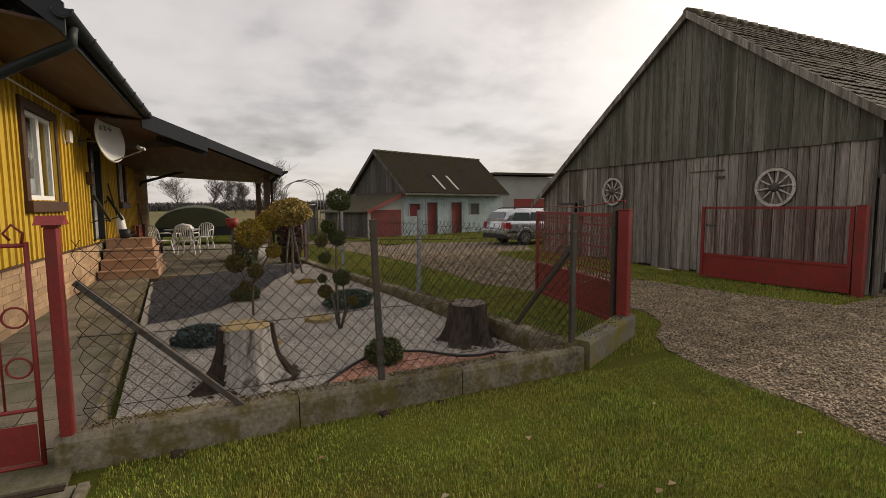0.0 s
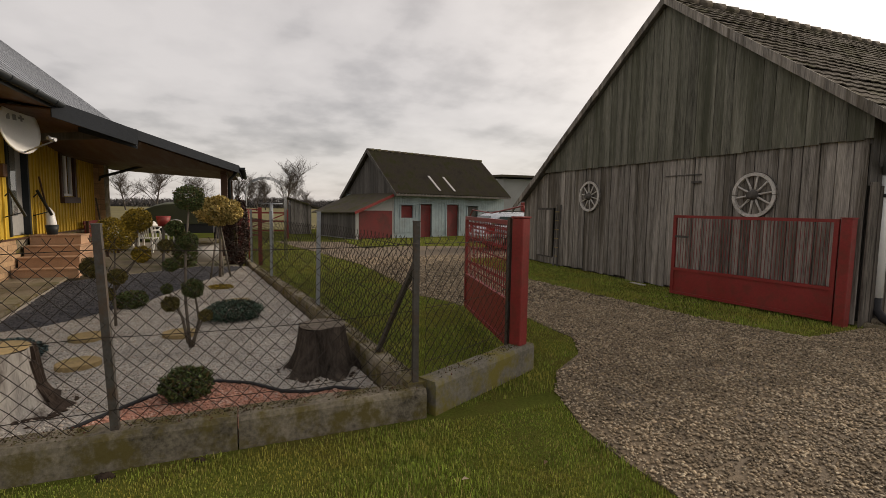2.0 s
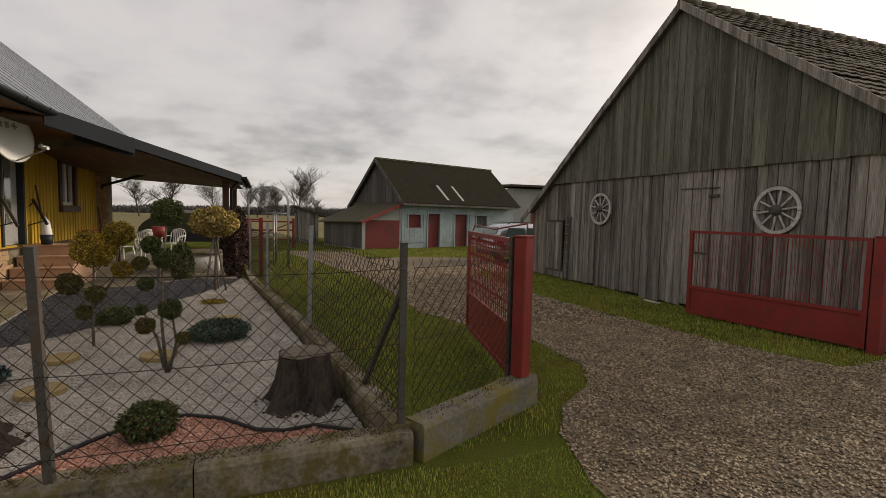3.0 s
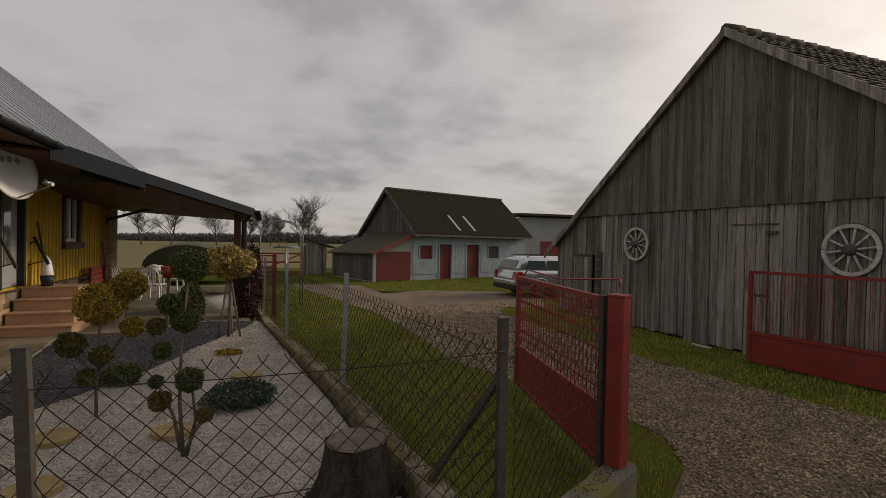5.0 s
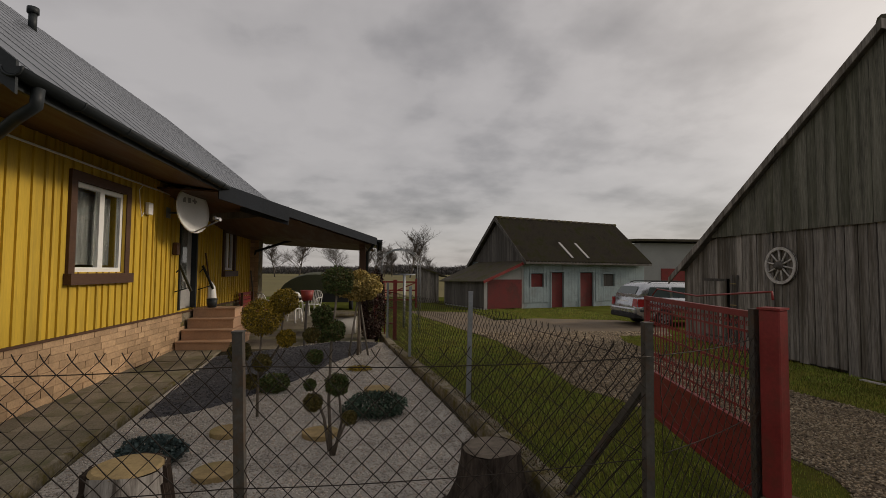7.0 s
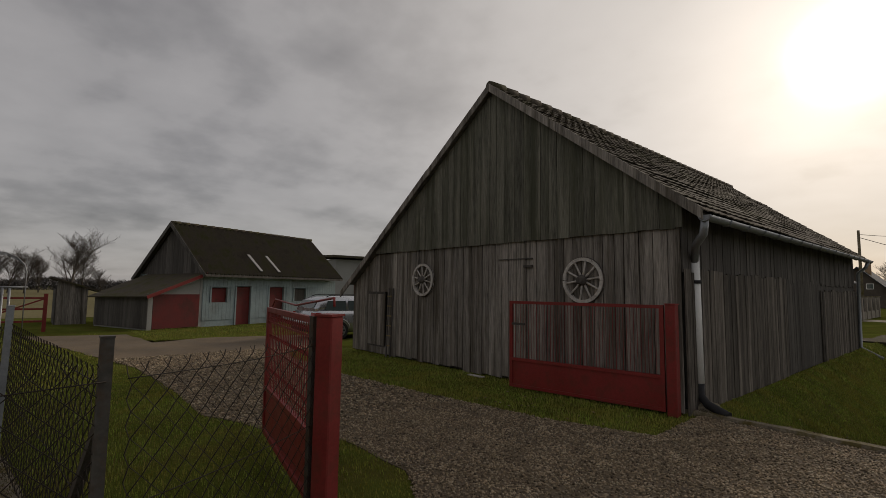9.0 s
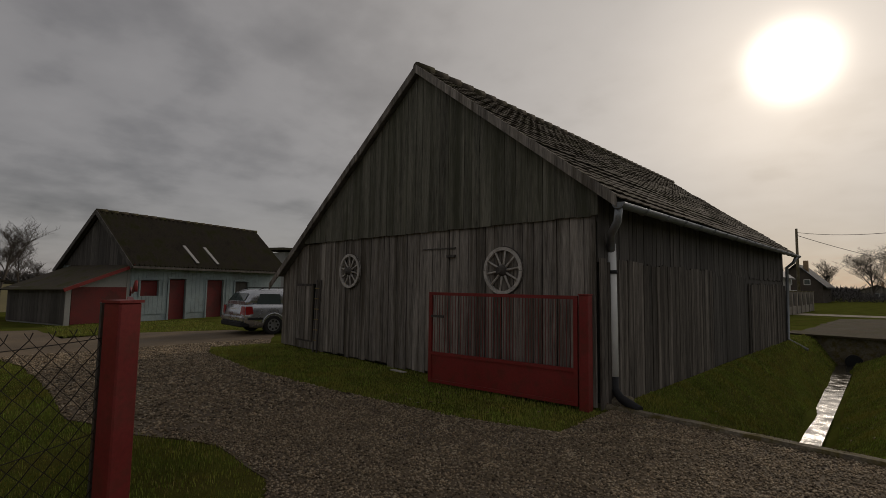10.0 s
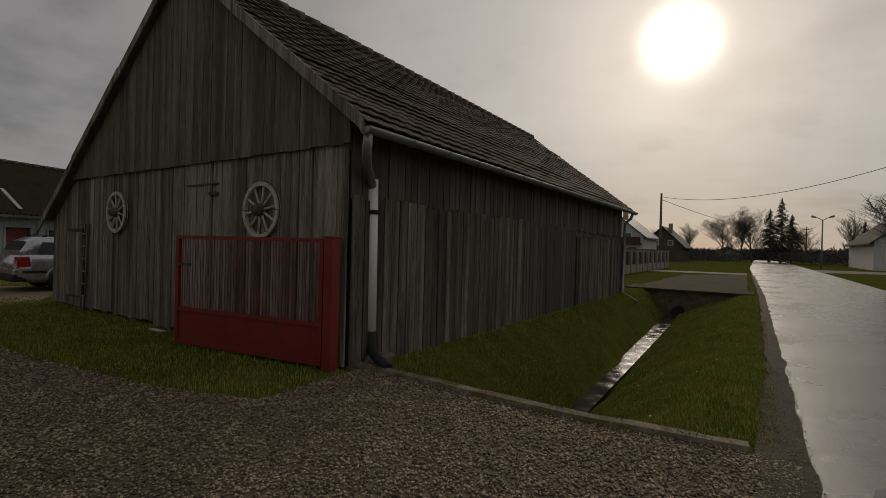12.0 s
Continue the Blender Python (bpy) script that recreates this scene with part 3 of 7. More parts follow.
def build_house():
    house = thing("house", (-12.4, -5.8, 0), "yellow timber-clad cottage with a dark metal roof", "house")
    # wall core pieces around the openings
    bm = B()
    cuts = sorted({HX0, HX1} | {c for h in HOLES for c in h[:2]}, reverse=True)
    for xa, xb in zip(cuts, cuts[1:]):
        hole = next((h for h in HOLES if h[0] <= (xa + xb) / 2 <= h[1]), None)
        for za, zb in ([(0.6, hole[2]), (hole[3], 3.6)] if hole else [(0.6, 3.6)]):
            if zb - za > 0.01:
                bm_box(bm, xb, xa, HY - 0.30, HY, za, zb)
    bm_box(bm, HX0 - 0.3, HX0, -9.2, HY - 0.3, 0.0, 3.6)
    bm_box(bm, HX1, HX1 + 0.3, -9.2, HY - 0.3, 0.0, 3.6)
    bm_box(bm, HX1, HX0, -9.5, -9.2, 0.0, 3.6)
    for xx in (HX0 - 0.3, HX1):
        bm_poly_prism(bm, [(xx, HY - 0.02, 3.6), (xx, -5.9, 7.2), (xx, -9.5, 3.6)], (0.3, 0, 0))
    wall = part("wall", bm, M["yellow"], house, "yellow painted board wall")
    r = random.Random(11)
    x = HX0
    while x > HX1 + 0.02:
        w = r.choice((0.16, 0.19, 0.21))
        xb = max(x - w, HX1)
        mid = (x + xb) / 2
        hole = next((h for h in HOLES if h[0] - 0.02 < mid < h[1] + 0.02), None)
        for za, zb in ([(0.90, hole[2]), (hole[3], 3.45)] if hole else [(0.90, 3.45)]):
            if zb - za > 0.05:
                plank_piece(wall, [(xb + 0.006, HY + 0.02, za), (x - 0.006, HY + 0.02, za), (x - 0.006, HY + 0.02, zb), (xb + 0.006, HY + 0.02, zb)], (0, -0.018, 0), M["yellow"], "board")
                bm = B()
                bm_box(bm, x - 0.022, x + 0.022, HY + 0.002, HY + 0.045, za, zb)
                part("batten", bm, M["yellow"], wall)
        x = xb
    y = HY + 0.02
    for k in range(8):
        plank_piece(wall, [(HX0 + 0.02, y - 0.2 * k - 0.195, 0.90), (HX0 + 0.02, y - 0.2 * k - 0.005, 0.90), (HX0 + 0.02, y - 0.2 * k - 0.005, 3.5), (HX0 + 0.02, y - 0.2 * k - 0.195, 3.5)], (-0.018, 0, 0), M["yellow"], "board")
    # plinth of split stone tiles
    plinth = part("plinth", (lambda b: (bm_box(b, HX1, HX0 + 0.05, HY - 0.3, HY + 0.03, 0.0, 0.88), bm_box(b, HX0 - 0.3, HX0 + 0.05, -9.4, HY - 0.3, 0.0, 0.88), b)[2])(B()), M["concrete"], house)
    tiles = {}
    for row in range(9):
        x = HX0 + 0.06 - r.random() * 0.2
        while x > -11.6:
            w = r.choice((0.22, 0.30, 0.38))
            if w not in tiles:
                bm = B()
                bm_box(bm, 0, w - 0.008, 0, 0.016, 0, 0.092)
                tiles[w] = finish(bm, "stone_tile", M["sandstone"])
            if x - w > -12.1 and row < 9:
                ob = part("stone_tile", tiles[w], None, plinth)
                ob.matrix_basis = Matrix.Translation((x - w, HY + 0.031 + r.uniform(0, 0.008), 0.02 + 0.097 * row))
            x -= w
    part("sill_strip", (lambda b: (bm_box(b, HX1, HX0 + 0.08, HY + 0.031, HY + 0.075, 0.88, 0.91), b)[1])(B()), M["brown"], house)
    # roof
    RZ = 3.40

    def rz(y):
        return RZ + 0.79 * (-0.8 - y)
    roof = part("roof", (lambda b: (bm_poly_prism(b, [(-5.5, -0.8, RZ), (-20.4, -0.8, RZ), (-20.4, -5.9, rz(-5.9)), (-5.5, -5.9, rz(-5.9))], (0, 0, -0.05)),
                                    bm_poly_prism(b, [(-5.5, -11.0, RZ), (-20.4, -11.0, RZ), (-20.4, -5.9, rz(-5.9)), (-5.5, -5.9, rz(-5.9))], (0, 0, -0.05)), b)[2])(B()), M["roof_metal"], house, "dark grey standing-seam metal roof")
    for k in range(30):
        bm = B()
        xx = -5.6 - 0.5 * k
        bm_beam(bm, (xx, -0.8, RZ + 0.004), (xx, -5.9, rz(-5.9) + 0.004), 0.010, 0.006)
        part("seam", bm, M["roof_metal"], roof)
    part("soffit", (lambda b: (bm_poly_prism(b, [(-5.55, -0.84, RZ - 0.12), (-18.5, -0.84, RZ - 0.12), (-18.5, HY - 0.0, RZ + 0.03), (-5.55, HY - 0.0, RZ + 0.03)], (0, 0, -0.03)),
                                 bm_poly_prism(b, [(-5.55, HY, RZ + 0.03), (-6.6, HY, RZ + 0.03), (-6.6, -5.9, rz(-5.9) - 0.12), (-5.55, -5.9, rz(-5.9) - 0.12)], (0, 0, -0.03)), b)[2])(B()), M["brown"], house, "dark brown boarded soffit")
    for xx in (-5.48,):
        part("barge_board", (lambda b: (bm_poly_prism(b, [(xx, -0.72, RZ + 0.03), (xx, -5.9, rz(-5.9) + 0.06), (xx, -5.9, rz(-5.9) - 0.22), (xx, -0.72, RZ - 0.24)], (-0.03, 0, 0)), b)[1])(B()), M["anthracite"], house)
    part("fascia", (lambda b: (bm_box(b, -11.0, -5.5, -0.83, -0.80, RZ - 0.16, RZ - 0.02), b)[1])(B()), M["anthracite"], house)
    part("gutter", gutter_mesh((-5.45, -0.73, RZ - 0.03), (-11.2, -0.73, RZ - 0.06), 0.075), M["anthracite"], house, "dark metal half-round gutter")
    part("downpipe", (lambda b: (bm_tube(b, [(-5.75, -0.73, RZ - 0.1), (-5.75, -0.74, RZ - 0.25), (-5.85, -0.95, RZ - 0.33), (-6.4, -1.78, RZ - 0.62), (-6.43, -1.82, RZ - 0.75), (-6.43, -1.82, 0.2)], 0.05, 10), b)[1])(B()), M["anthracite"], house)
    part("roof_vent", (lambda b: (bm_tube(b, [(-11.5, -4.7, rz(-4.7) - 0.05), (-11.5, -4.7, rz(-4.7) + 0.3)], 0.07, 10), bm_tube(b, [(-11.5, -4.7, rz(-4.7) + 0.3), (-11.5, -4.7, rz(-4.7) + 0.42)], 0.1, 10), b)[2])(B()), M["anthracite"], house)
    part("cable_rail", (lambda b: (bm_tube(b, [(-6.5, HY + 0.06, 3.22), (-11.9, HY + 0.06, 3.2)], 0.015, 6), b)[1])(B()), M["white"], house)
    # porch roof
    A, Bq, C, D = (-10.6, -0.84, RZ - 0.04), (-11.62, 0.10, 3.10), (-14.4, 2.03, 2.64), (-19.2, 2.03, 2.64)
    porch = part("porch_roof", (lambda b: (bm_poly_prism(b, [A, Bq, C, (-14.55, -1.0, 3.05)], (0, 0, -0.03)), bm_poly_prism(b, [C, D, (-19.2, -2.6, 2.95), (-14.55, -2.6, 3.15), (-14.55, -1.0, 3.05)], (0, 0, -0.03)), b)[2])(B()), M["roof_metal"], house)
    part("porch_soffit", (lambda b: (bm_poly_prism(b, [Vector(p) - Vector((0, 0, 0.12)) for p in ((-10.6, -0.85, 3.36), (-11.68, 0.04, 3.08), (-14.6, 1.9, 2.63), (-14.6, HY, 2.90), (-10.6, HY, 3.40))], (0, 0, -0.03)), bm_poly_prism(b, [Vector(p) - Vector((0, 0, 0.12)) for p in ((-14.6, 1.9, 2.63), (-19.1, 1.9, 2.63), (-19.1, HY, 2.84), (-14.6, HY, 2.90))], (0, 0, -0.03)), b)[2])(B()), M["brown"], house, "red-brown boarded porch ceiling")
    for p, q, h in ((A, tuple(Vector(Bq) + (Vector(Bq) - Vector(A)) * 0.12), 0.27), (Bq, C, 0.17), (C, D, 0.15)):
        p, q = Vector(p), Vector(q)
        n = Vector((-(q - p).y, (q - p).x, 0)).normalized()
        if n.y < 0:
            n = -n
        part("porch_fascia", (lambda b: (bm_poly_prism(b, [p + Vector((0, 0, 0.03)), q + Vector((0, 0, 0.03)), q - Vector((0, 0, h)), p - Vector((0, 0, h))], n * 0.03), b)[1])(B()), M["fascia"], house)
    e = Vector(Bq) + (Vector(Bq) - Vector(A)) * 0.12
    part("porch_end_board", (lambda b: (bm_poly_prism(b, [e + Vector((0.3, -0.9, 0.13)), e + Vector((0, 0, 0.05)), e - Vector((0, 0, 0.34)), e + Vector((0.3, -0.9, -0.10))], (-0.03, 0, 0)), b)[1])(B()), M["fascia"], house)
    part("porch_gutter", gutter_mesh(Vector(C) + Vector((-0.02, 0.1, -0.02)), Vector(D) + Vector((0, 0.1, -0.04)), 0.065), M["anthracite"], house)
    # porch posts, beams, brackets
    for px, py in ((-14.9, 1.65), (-18.6, 1.65)):
        part("porch_post", (lambda b: (bm_box(b, px - 0.08, px + 0.08, py - 0.08, py + 0.08, 0.12, 2.5), b)[1])(B()), M["brown"], house, "dark brown square porch post")
    part("porch_beam", (lambda b: (bm_beam(b, (-14.6, 1.65, 2.5), (-19.0, 1.65, 2.5), 0.14, 0.16), b)[1])(B()), M["brown"], house)
    part("bracket", (lambda b: (bm_beam(b, (-11.7, HY + 0.05, 2.80), (-11.9, -0.35, 2.98), 0.1, 0.14), b)[1])(B()), M["dark_plank"], house)
    part("porch_downpipe", (lambda b: (bm_tube(b, [(-14.75, 2.0, 2.55), (-14.8, 1.9, 2.42), (-14.85, 1.79, 2.3), (-14.88, 1.79, 0.15)], 0.04, 8), b)[1])(B()), M["anthracite"], house)
    part("porch_downpipe", (lambda b: (bm_tube(b, [(-16.2, -0.3, 2.75), (-16.9, -1.72, 2.35), (-17.0, -1.78, 2.2)], 0.04, 8), b)[1])(B()), M["anthracite"], house)
    return house


build_house()


# net curtain whose grey also paints in the sky's reflection on the panes
M["net"] = surface("grey_net_and_reflection", (0.11, 0.115, 0.11), 0.5, 30, 3.0, 0.9, 0.1, 0.002, stretch=(3, 3, 0.2), spec=0.1)


def window(name, x0, x1, z0, z1, split, label):
    """White casement window in a brown surround, with sill, panes and a curtain toned for reflections."""
    root = tagged(new(name), label, "window", "", "structure")
    root.matrix_basis = pose((x0 + x1) / 2, HY, z0)
    bm = B()
    for a in ((x0 - 0.13, x0, z0 - 0.02, z1 + 0.13), (x1, x1 + 0.13, z0 - 0.02, z1 + 0.13), (x0, x1, z1, z1 + 0.13)):
        bm_box(bm, a[0], a[1], HY - 0.02, HY + 0.062, a[2], a[3])
    part("window_surround", bm, M["brown"], root)
    bm = B()
    bm_box(bm, x0 - 0.16, x1 + 0.16, HY - 0.02, HY + 0.12, z0 - 0.17, z0 - 0.02)
    part("window_sill", bm, M["brown"], root)
    bm = B()
    f = 0.065
    xm = x0 + (x1 - x0) * split
    for a in ((x0, x0 + f, z0, z1), (x1 - f, x1, z0, z1), (x0 + f, x1 - f, z0, z0 + f), (x0 + f, x1 - f, z1 - f, z1), (xm - 0.06, xm + 0.06, z0 + f, z1 - f)):
        bm_box(bm, a[0], a[1], HY - 0.07, HY - 0.005, a[2], a[3])
    part("window_frame", bm, M["white"], root)
    for a, c in ((x0 + f, xm - 0.06), (xm + 0.06, x1 - f)):
        bm = B()
        bm_box(bm, a, c, HY - 0.045, HY - 0.037, z0 + f, z1 - f)
        ob = part("pane", bm, M["glass"], root)
        ob.visible_shadow = False
    # full-width net: beyond the real curtain it stands in for reflected sky
    bm = B()
    n = 48
    prev = None
    for i in range(n + 1):
        x = x0 + f + (x1 - x0 - 2 * f) * i / n
        c = [bm.verts.new((x, HY - 0.16 + 0.015 * math.sin(i * 1.1), z)) for z in (z0 + 0.1, z0 + (z1 - z0) * 0.93)]
        if prev:
            bm.faces.new((prev[0], c[0], c[1], prev[1])).smooth = True
        prev = c
    part("curtain", bm, M["net"], root)
    return root


window("window_1", -9.52, -8.27, 1.73, 2.96, 0.45, "white two-light window in a dark brown surround, net curtain toned for glass reflections")
window("window_2", -15.24, -14.42, 1.76, 2.83, 0.5, "narrow white window in a dark surround under the porch")


# ---- shed ----
SC, SU, SN = Vector((-23.82, 9.07, 0)), Vector((-0.33, 0.944, 0)), Vector((0.944, 0.33, 0))


def sp(a, o, z):
    """A place by the shed: a along its front, o out from it, z up."""
    return SC + SU * a * 0.90 + SN * o * 1.15 + Vector((0, 0, z * 1.1))


def sbox(bm, a0, a1, o0, o1, z0, z1):
    vs = [bm.verts.new(sp(a, o, z)) for z in (z0, z1) for o in (o0, o1) for a in (a0, a1)]
    for f in ((0, 2, 3, 1), (4, 5, 7, 6), (0, 1, 5, 4), (1, 3, 7, 5), (3, 2, 6, 7), (2, 0, 4, 6)):
        bm.faces.new([vs[i] for i in f])


def corrugated(bm, p0, pa, pb, waves, depth=0.03, thick=0.02):
    """A corrugated sheet from corner p0 along pa (across the waves) and pb (down the slope)."""
    p0, pa, pb = Vector(p0), Vector(pa), Vector(pb)
    n = pa.cross(pb).normalized()
    if n.z < 0:
        n = -n
    k = waves * 4
    prev = None
    for i in range(k + 1):
        o = p0 + pa * (i / k) + n * depth * math.sin(i * math.pi / 2)
        c = [bm.verts.new(o), bm.verts.new(o + pb), bm.verts.new(o + pb - n * thick), bm.verts.new(o - n * thick)]
        if prev:
            for j in range(4):
                bm.faces.new((prev[j], c[j], c[(j + 1) % 4], prev[(j + 1) % 4]))
        prev = c


def build_shed():
    shed = thing("shed", sp(4.5, -2, 0), "low pale-blue farm shed with a mossy corrugated roof and red doors", "shed")
    bm = B()
    doors = [(1.86, 2.78, 0.0, 1.62), (3.95, 5.0, 0.0, 1.62), (0.45, 1.36, 0.95, 1.56), (5.75, 6.7, 0.95, 1.56)]
    cuts = sorted({0.0, 9.2} | {c for h in doors for c in h[:2]})
    for a, c in zip(cuts, cuts[1:]):
        h = next((h for h in doors if h[0] <= (a + c) / 2 <= h[1]), None)
        for za, zb in ([(0.0, h[2]), (h[3], 2.15)] if h else [(0.0, 2.15)]):
            if zb - za > 0.01:
                sbox(bm, a, c, -0.2, 0.0, za, zb)
    sbox(bm, 0, 0.2, -4.4, -0.2, 0, 2.15)
    sbox(bm, 9.0, 9.2, -4.4, -0.2, 0, 2.15)
    sbox(bm, 0.2, 9.0, -4.4, -4.2, 0, 2.15)
    wall = part("wall", bm, M["limewash"], shed, "pale blue limewashed wall")
    r = random.Random(4)
    a = 0.02
    while a < 9.1:
        w = r.uniform(0.16, 0.24)
        h = next((h for h in doors if h[0] - 0.1 < a + w / 2 < h[1] + 0.1), None)
        for za, zb in ([(0.25, h[2]), (h[3], 2.05)] if h else [(0.25, 2.05)]):
            if zb - za > 0.1:
                bm = B()
                sbox(bm, a + 0.005, a + w - 0.005, 0.004, 0.02, za, zb)
                part("board", bm, M["limewash"], wall)
        a += w
    for h in doors:
        d = part("door" if h[2] < 0.1 else "shutter", (lambda b: (sbox(b, h[0] + 0.03, h[1] - 0.03, -0.10, -0.06, h[2], h[3] - 0.03), b)[1])(B()), M["shed_red"] if h[0] < 5.5 else M["dark_plank"], shed, "dark red board door")
        bm = B()
        sbox(bm, h[0] - 0.06, h[0] + 0.02, -0.05, 0.04, h[2], h[3] + 0.06)
        sbox(bm, h[1] - 0.02, h[1] + 0.06, -0.05, 0.04, h[2], h[3] + 0.06)
        sbox(bm, h[0] + 0.02, h[1] - 0.02, -0.05, 0.04, h[3], h[3] + 0.06)
        part("frame", bm, M["limewash"], d)
    # gable boards
    for o in range(20):
        oa, ob_ = -4.6 + 0.24 * o, -4.6 + 0.24 * (o + 1)
        za = lambda q: 4.17 - 0.92 * abs(q + 1.95) - 0.1
        if za(oa) > 2.1 or za(ob_) > 2.1:
            plank_piece(wall, [sp(0.0, oa + 0.005, 2.1), sp(0.0, ob_ - 0.005, 2.1), sp(0.0, ob_ - 0.005, max(2.11, za(ob_))), sp(0.0, oa + 0.005, max(2.11, za(oa)))], SU * -0.025, M["dark_plank"])
    bm = B()
    bm_poly_prism(bm, [sp(0.02, -4.3, 2.0), sp(0.02, 0.0, 2.0), sp(0.02, -1.95, 3.95)], SU * 0.1)
    bm_poly_prism(bm, [sp(9.1, -4.3, 2.0), sp(9.1, 0.0, 2.0), sp(9.1, -1.95, 3.95)], SU * 0.1)
    part("gable_core", bm, M["dark_plank"], shed)
    bm = B()
    corrugated(bm, sp(-0.25, -1.95, 4.22), SU * 8.73, SN * 2.67 + Vector((0, 0, -2.35)), 40, 0.075)
    corrugated(bm, sp(-0.25, -1.95, 4.22), SU * 8.73, SN * -2.99 + Vector((0, 0, -2.64)), 40, 0.045)
    roof = part("roof", bm, M["fibre"], shed, "mossy corrugated fibre-cement roof")
    for k in range(20):
        bm = B()
        bm_tube(bm, [sp(-0.25 + 0.485 * k, -1.95, 4.23), sp(-0.25 + 0.485 * k + 0.49, -1.95, 4.24)], [0.075, 0.09], 6)
        part("ridge_cap", bm, M["fibre"], roof)
    for a in (3.05, 4.25):
        bm = B()
        bm_beam(bm, sp(a, -0.55, 3.03), sp(a + 0.1, 0.25, 2.29), 0.16, 0.03, (0, 0, 1))
        part("roof_light", bm, M["grey_render"], roof, "pale replacement roof strip")
    bm = B()
    bm_beam(bm, sp(-0.27, -1.95, 4.17), sp(-0.27, 0.42, 1.99), 0.03, 0.16, (0, 0, 1))
    bm_beam(bm, sp(-0.27, -1.95, 4.17), sp(-0.27, -4.5, 1.85), 0.03, 0.16, (0, 0, 1))
    part("barge_board", bm, M["dark_plank"], shed)
    part("eave_board", (lambda b: (bm_beam(b, sp(-0.2, 0.36, 2.02), sp(9.4, 0.36, 2.02), 0.04, 0.10), b)[1])(B()), M["dark_plank"], shed)
    # lean-to with the red door
    bm = B()
    sbox(bm, -2.5, -2.35, -3.5, -0.02, 0, 1.25)
    sbox(bm, -2.5, -2.30, -0.1, 0.0, 0, 1.3)
    sbox(bm, -0.12, 0.0, -0.1, 0.0, 0, 1.95)
    bm_poly_prism(bm, [sp(-2.5, -0.1, 1.28), sp(0.0, -0.1, 1.28), sp(0.0, -0.1, 2.08), ], SN * 0.1)
    part("lean_to_wall", bm, M["grey_render"], shed)
    for k in range(14):
        plank_piece(wall, [sp(-2.51, -3.5 + 0.25 * k + 0.005, 0.05), sp(-2.51, -3.25 + 0.25 * k - 0.005, 0.05), sp(-2.51, -3.25 + 0.25 * k - 0.005, 1.2), sp(-2.51, -3.5 + 0.25 * k + 0.005, 1.2)], SU * -0.02, M["dark_plank"])
    d = part("garage_door", (lambda b: (sbox(b, -2.28, -0.12, -0.05, 0.0, 0.03, 1.28), b)[1])(B()), M["shed_red"], shed, "wide red steel garage door")
    bm = B()
    bm_poly_prism(bm, [sp(0.0, 0.25, 2.12), sp(-2.75, 0.25, 1.22), sp(-2.75, -3.7, 1.15), sp(0.0, -3.7, 2.10)], (0, 0, -0.05))
    part("lean_to_roof", bm, M["fibre"], shed)
    bm = B()
    bm_beam(bm, sp(0.0, 0.28, 2.08), sp(-2.75, 0.28, 1.18), 0.03, 0.13, (0, 0, 1))
    part("lean_to_verge", bm, M["red"], shed)
    return shed


build_shed()


# ---- garden ----
def foliage(name, base, spread=0.5, other=None, rough=0.7, patch=None):
    m = bpy.data.materials.new(name)
    m.use_nodes = True
    nt = m.node_tree
    b = nt.nodes["Principled BSDF"]
    g = N(nt, "ShaderNodeNewGeometry")
    lo, hi = [c * (1 - spread) for c in base], [min(1, c * (1 + spread)) for c in base]
    stops = [(0.0, lo), (0.7, hi)] + ([(0.86, other), (1.0, other)] if other else [])
    col = ramp(nt, g.outputs["Random Per Island"], stops)
    tc = N(nt, "ShaderNodeTexCoord")
    ns = N(nt, "ShaderNodeTexNoise", Scale=3.0, Detail=3.0)
    nt.links.new(tc.outputs["Object"], ns.inputs["Vector"])
    col = mix_col(nt, 1.0, col, ramp(nt, ns.outputs[0], [(0.3, 0.65), (0.7, 1.2)]), "MULTIPLY")
    if patch:
        np_ = N(nt, "ShaderNodeTexNoise", Scale=1.3, Detail=5.0, Roughness=0.65)
        nt.links.new(tc.outputs["Object"], np_.inputs["Vector"])
        col = mix_col(nt, ramp(nt, np_.outputs[0], [(0.46, 0.0), (0.62, 0.75)]), col, patch)
    nt.links.new(col, b.inputs["Base Color"])
    b.inputs["Roughness"].default_value = rough
    b.inputs["Specular IOR Level"].default_value = 0.25
    return m


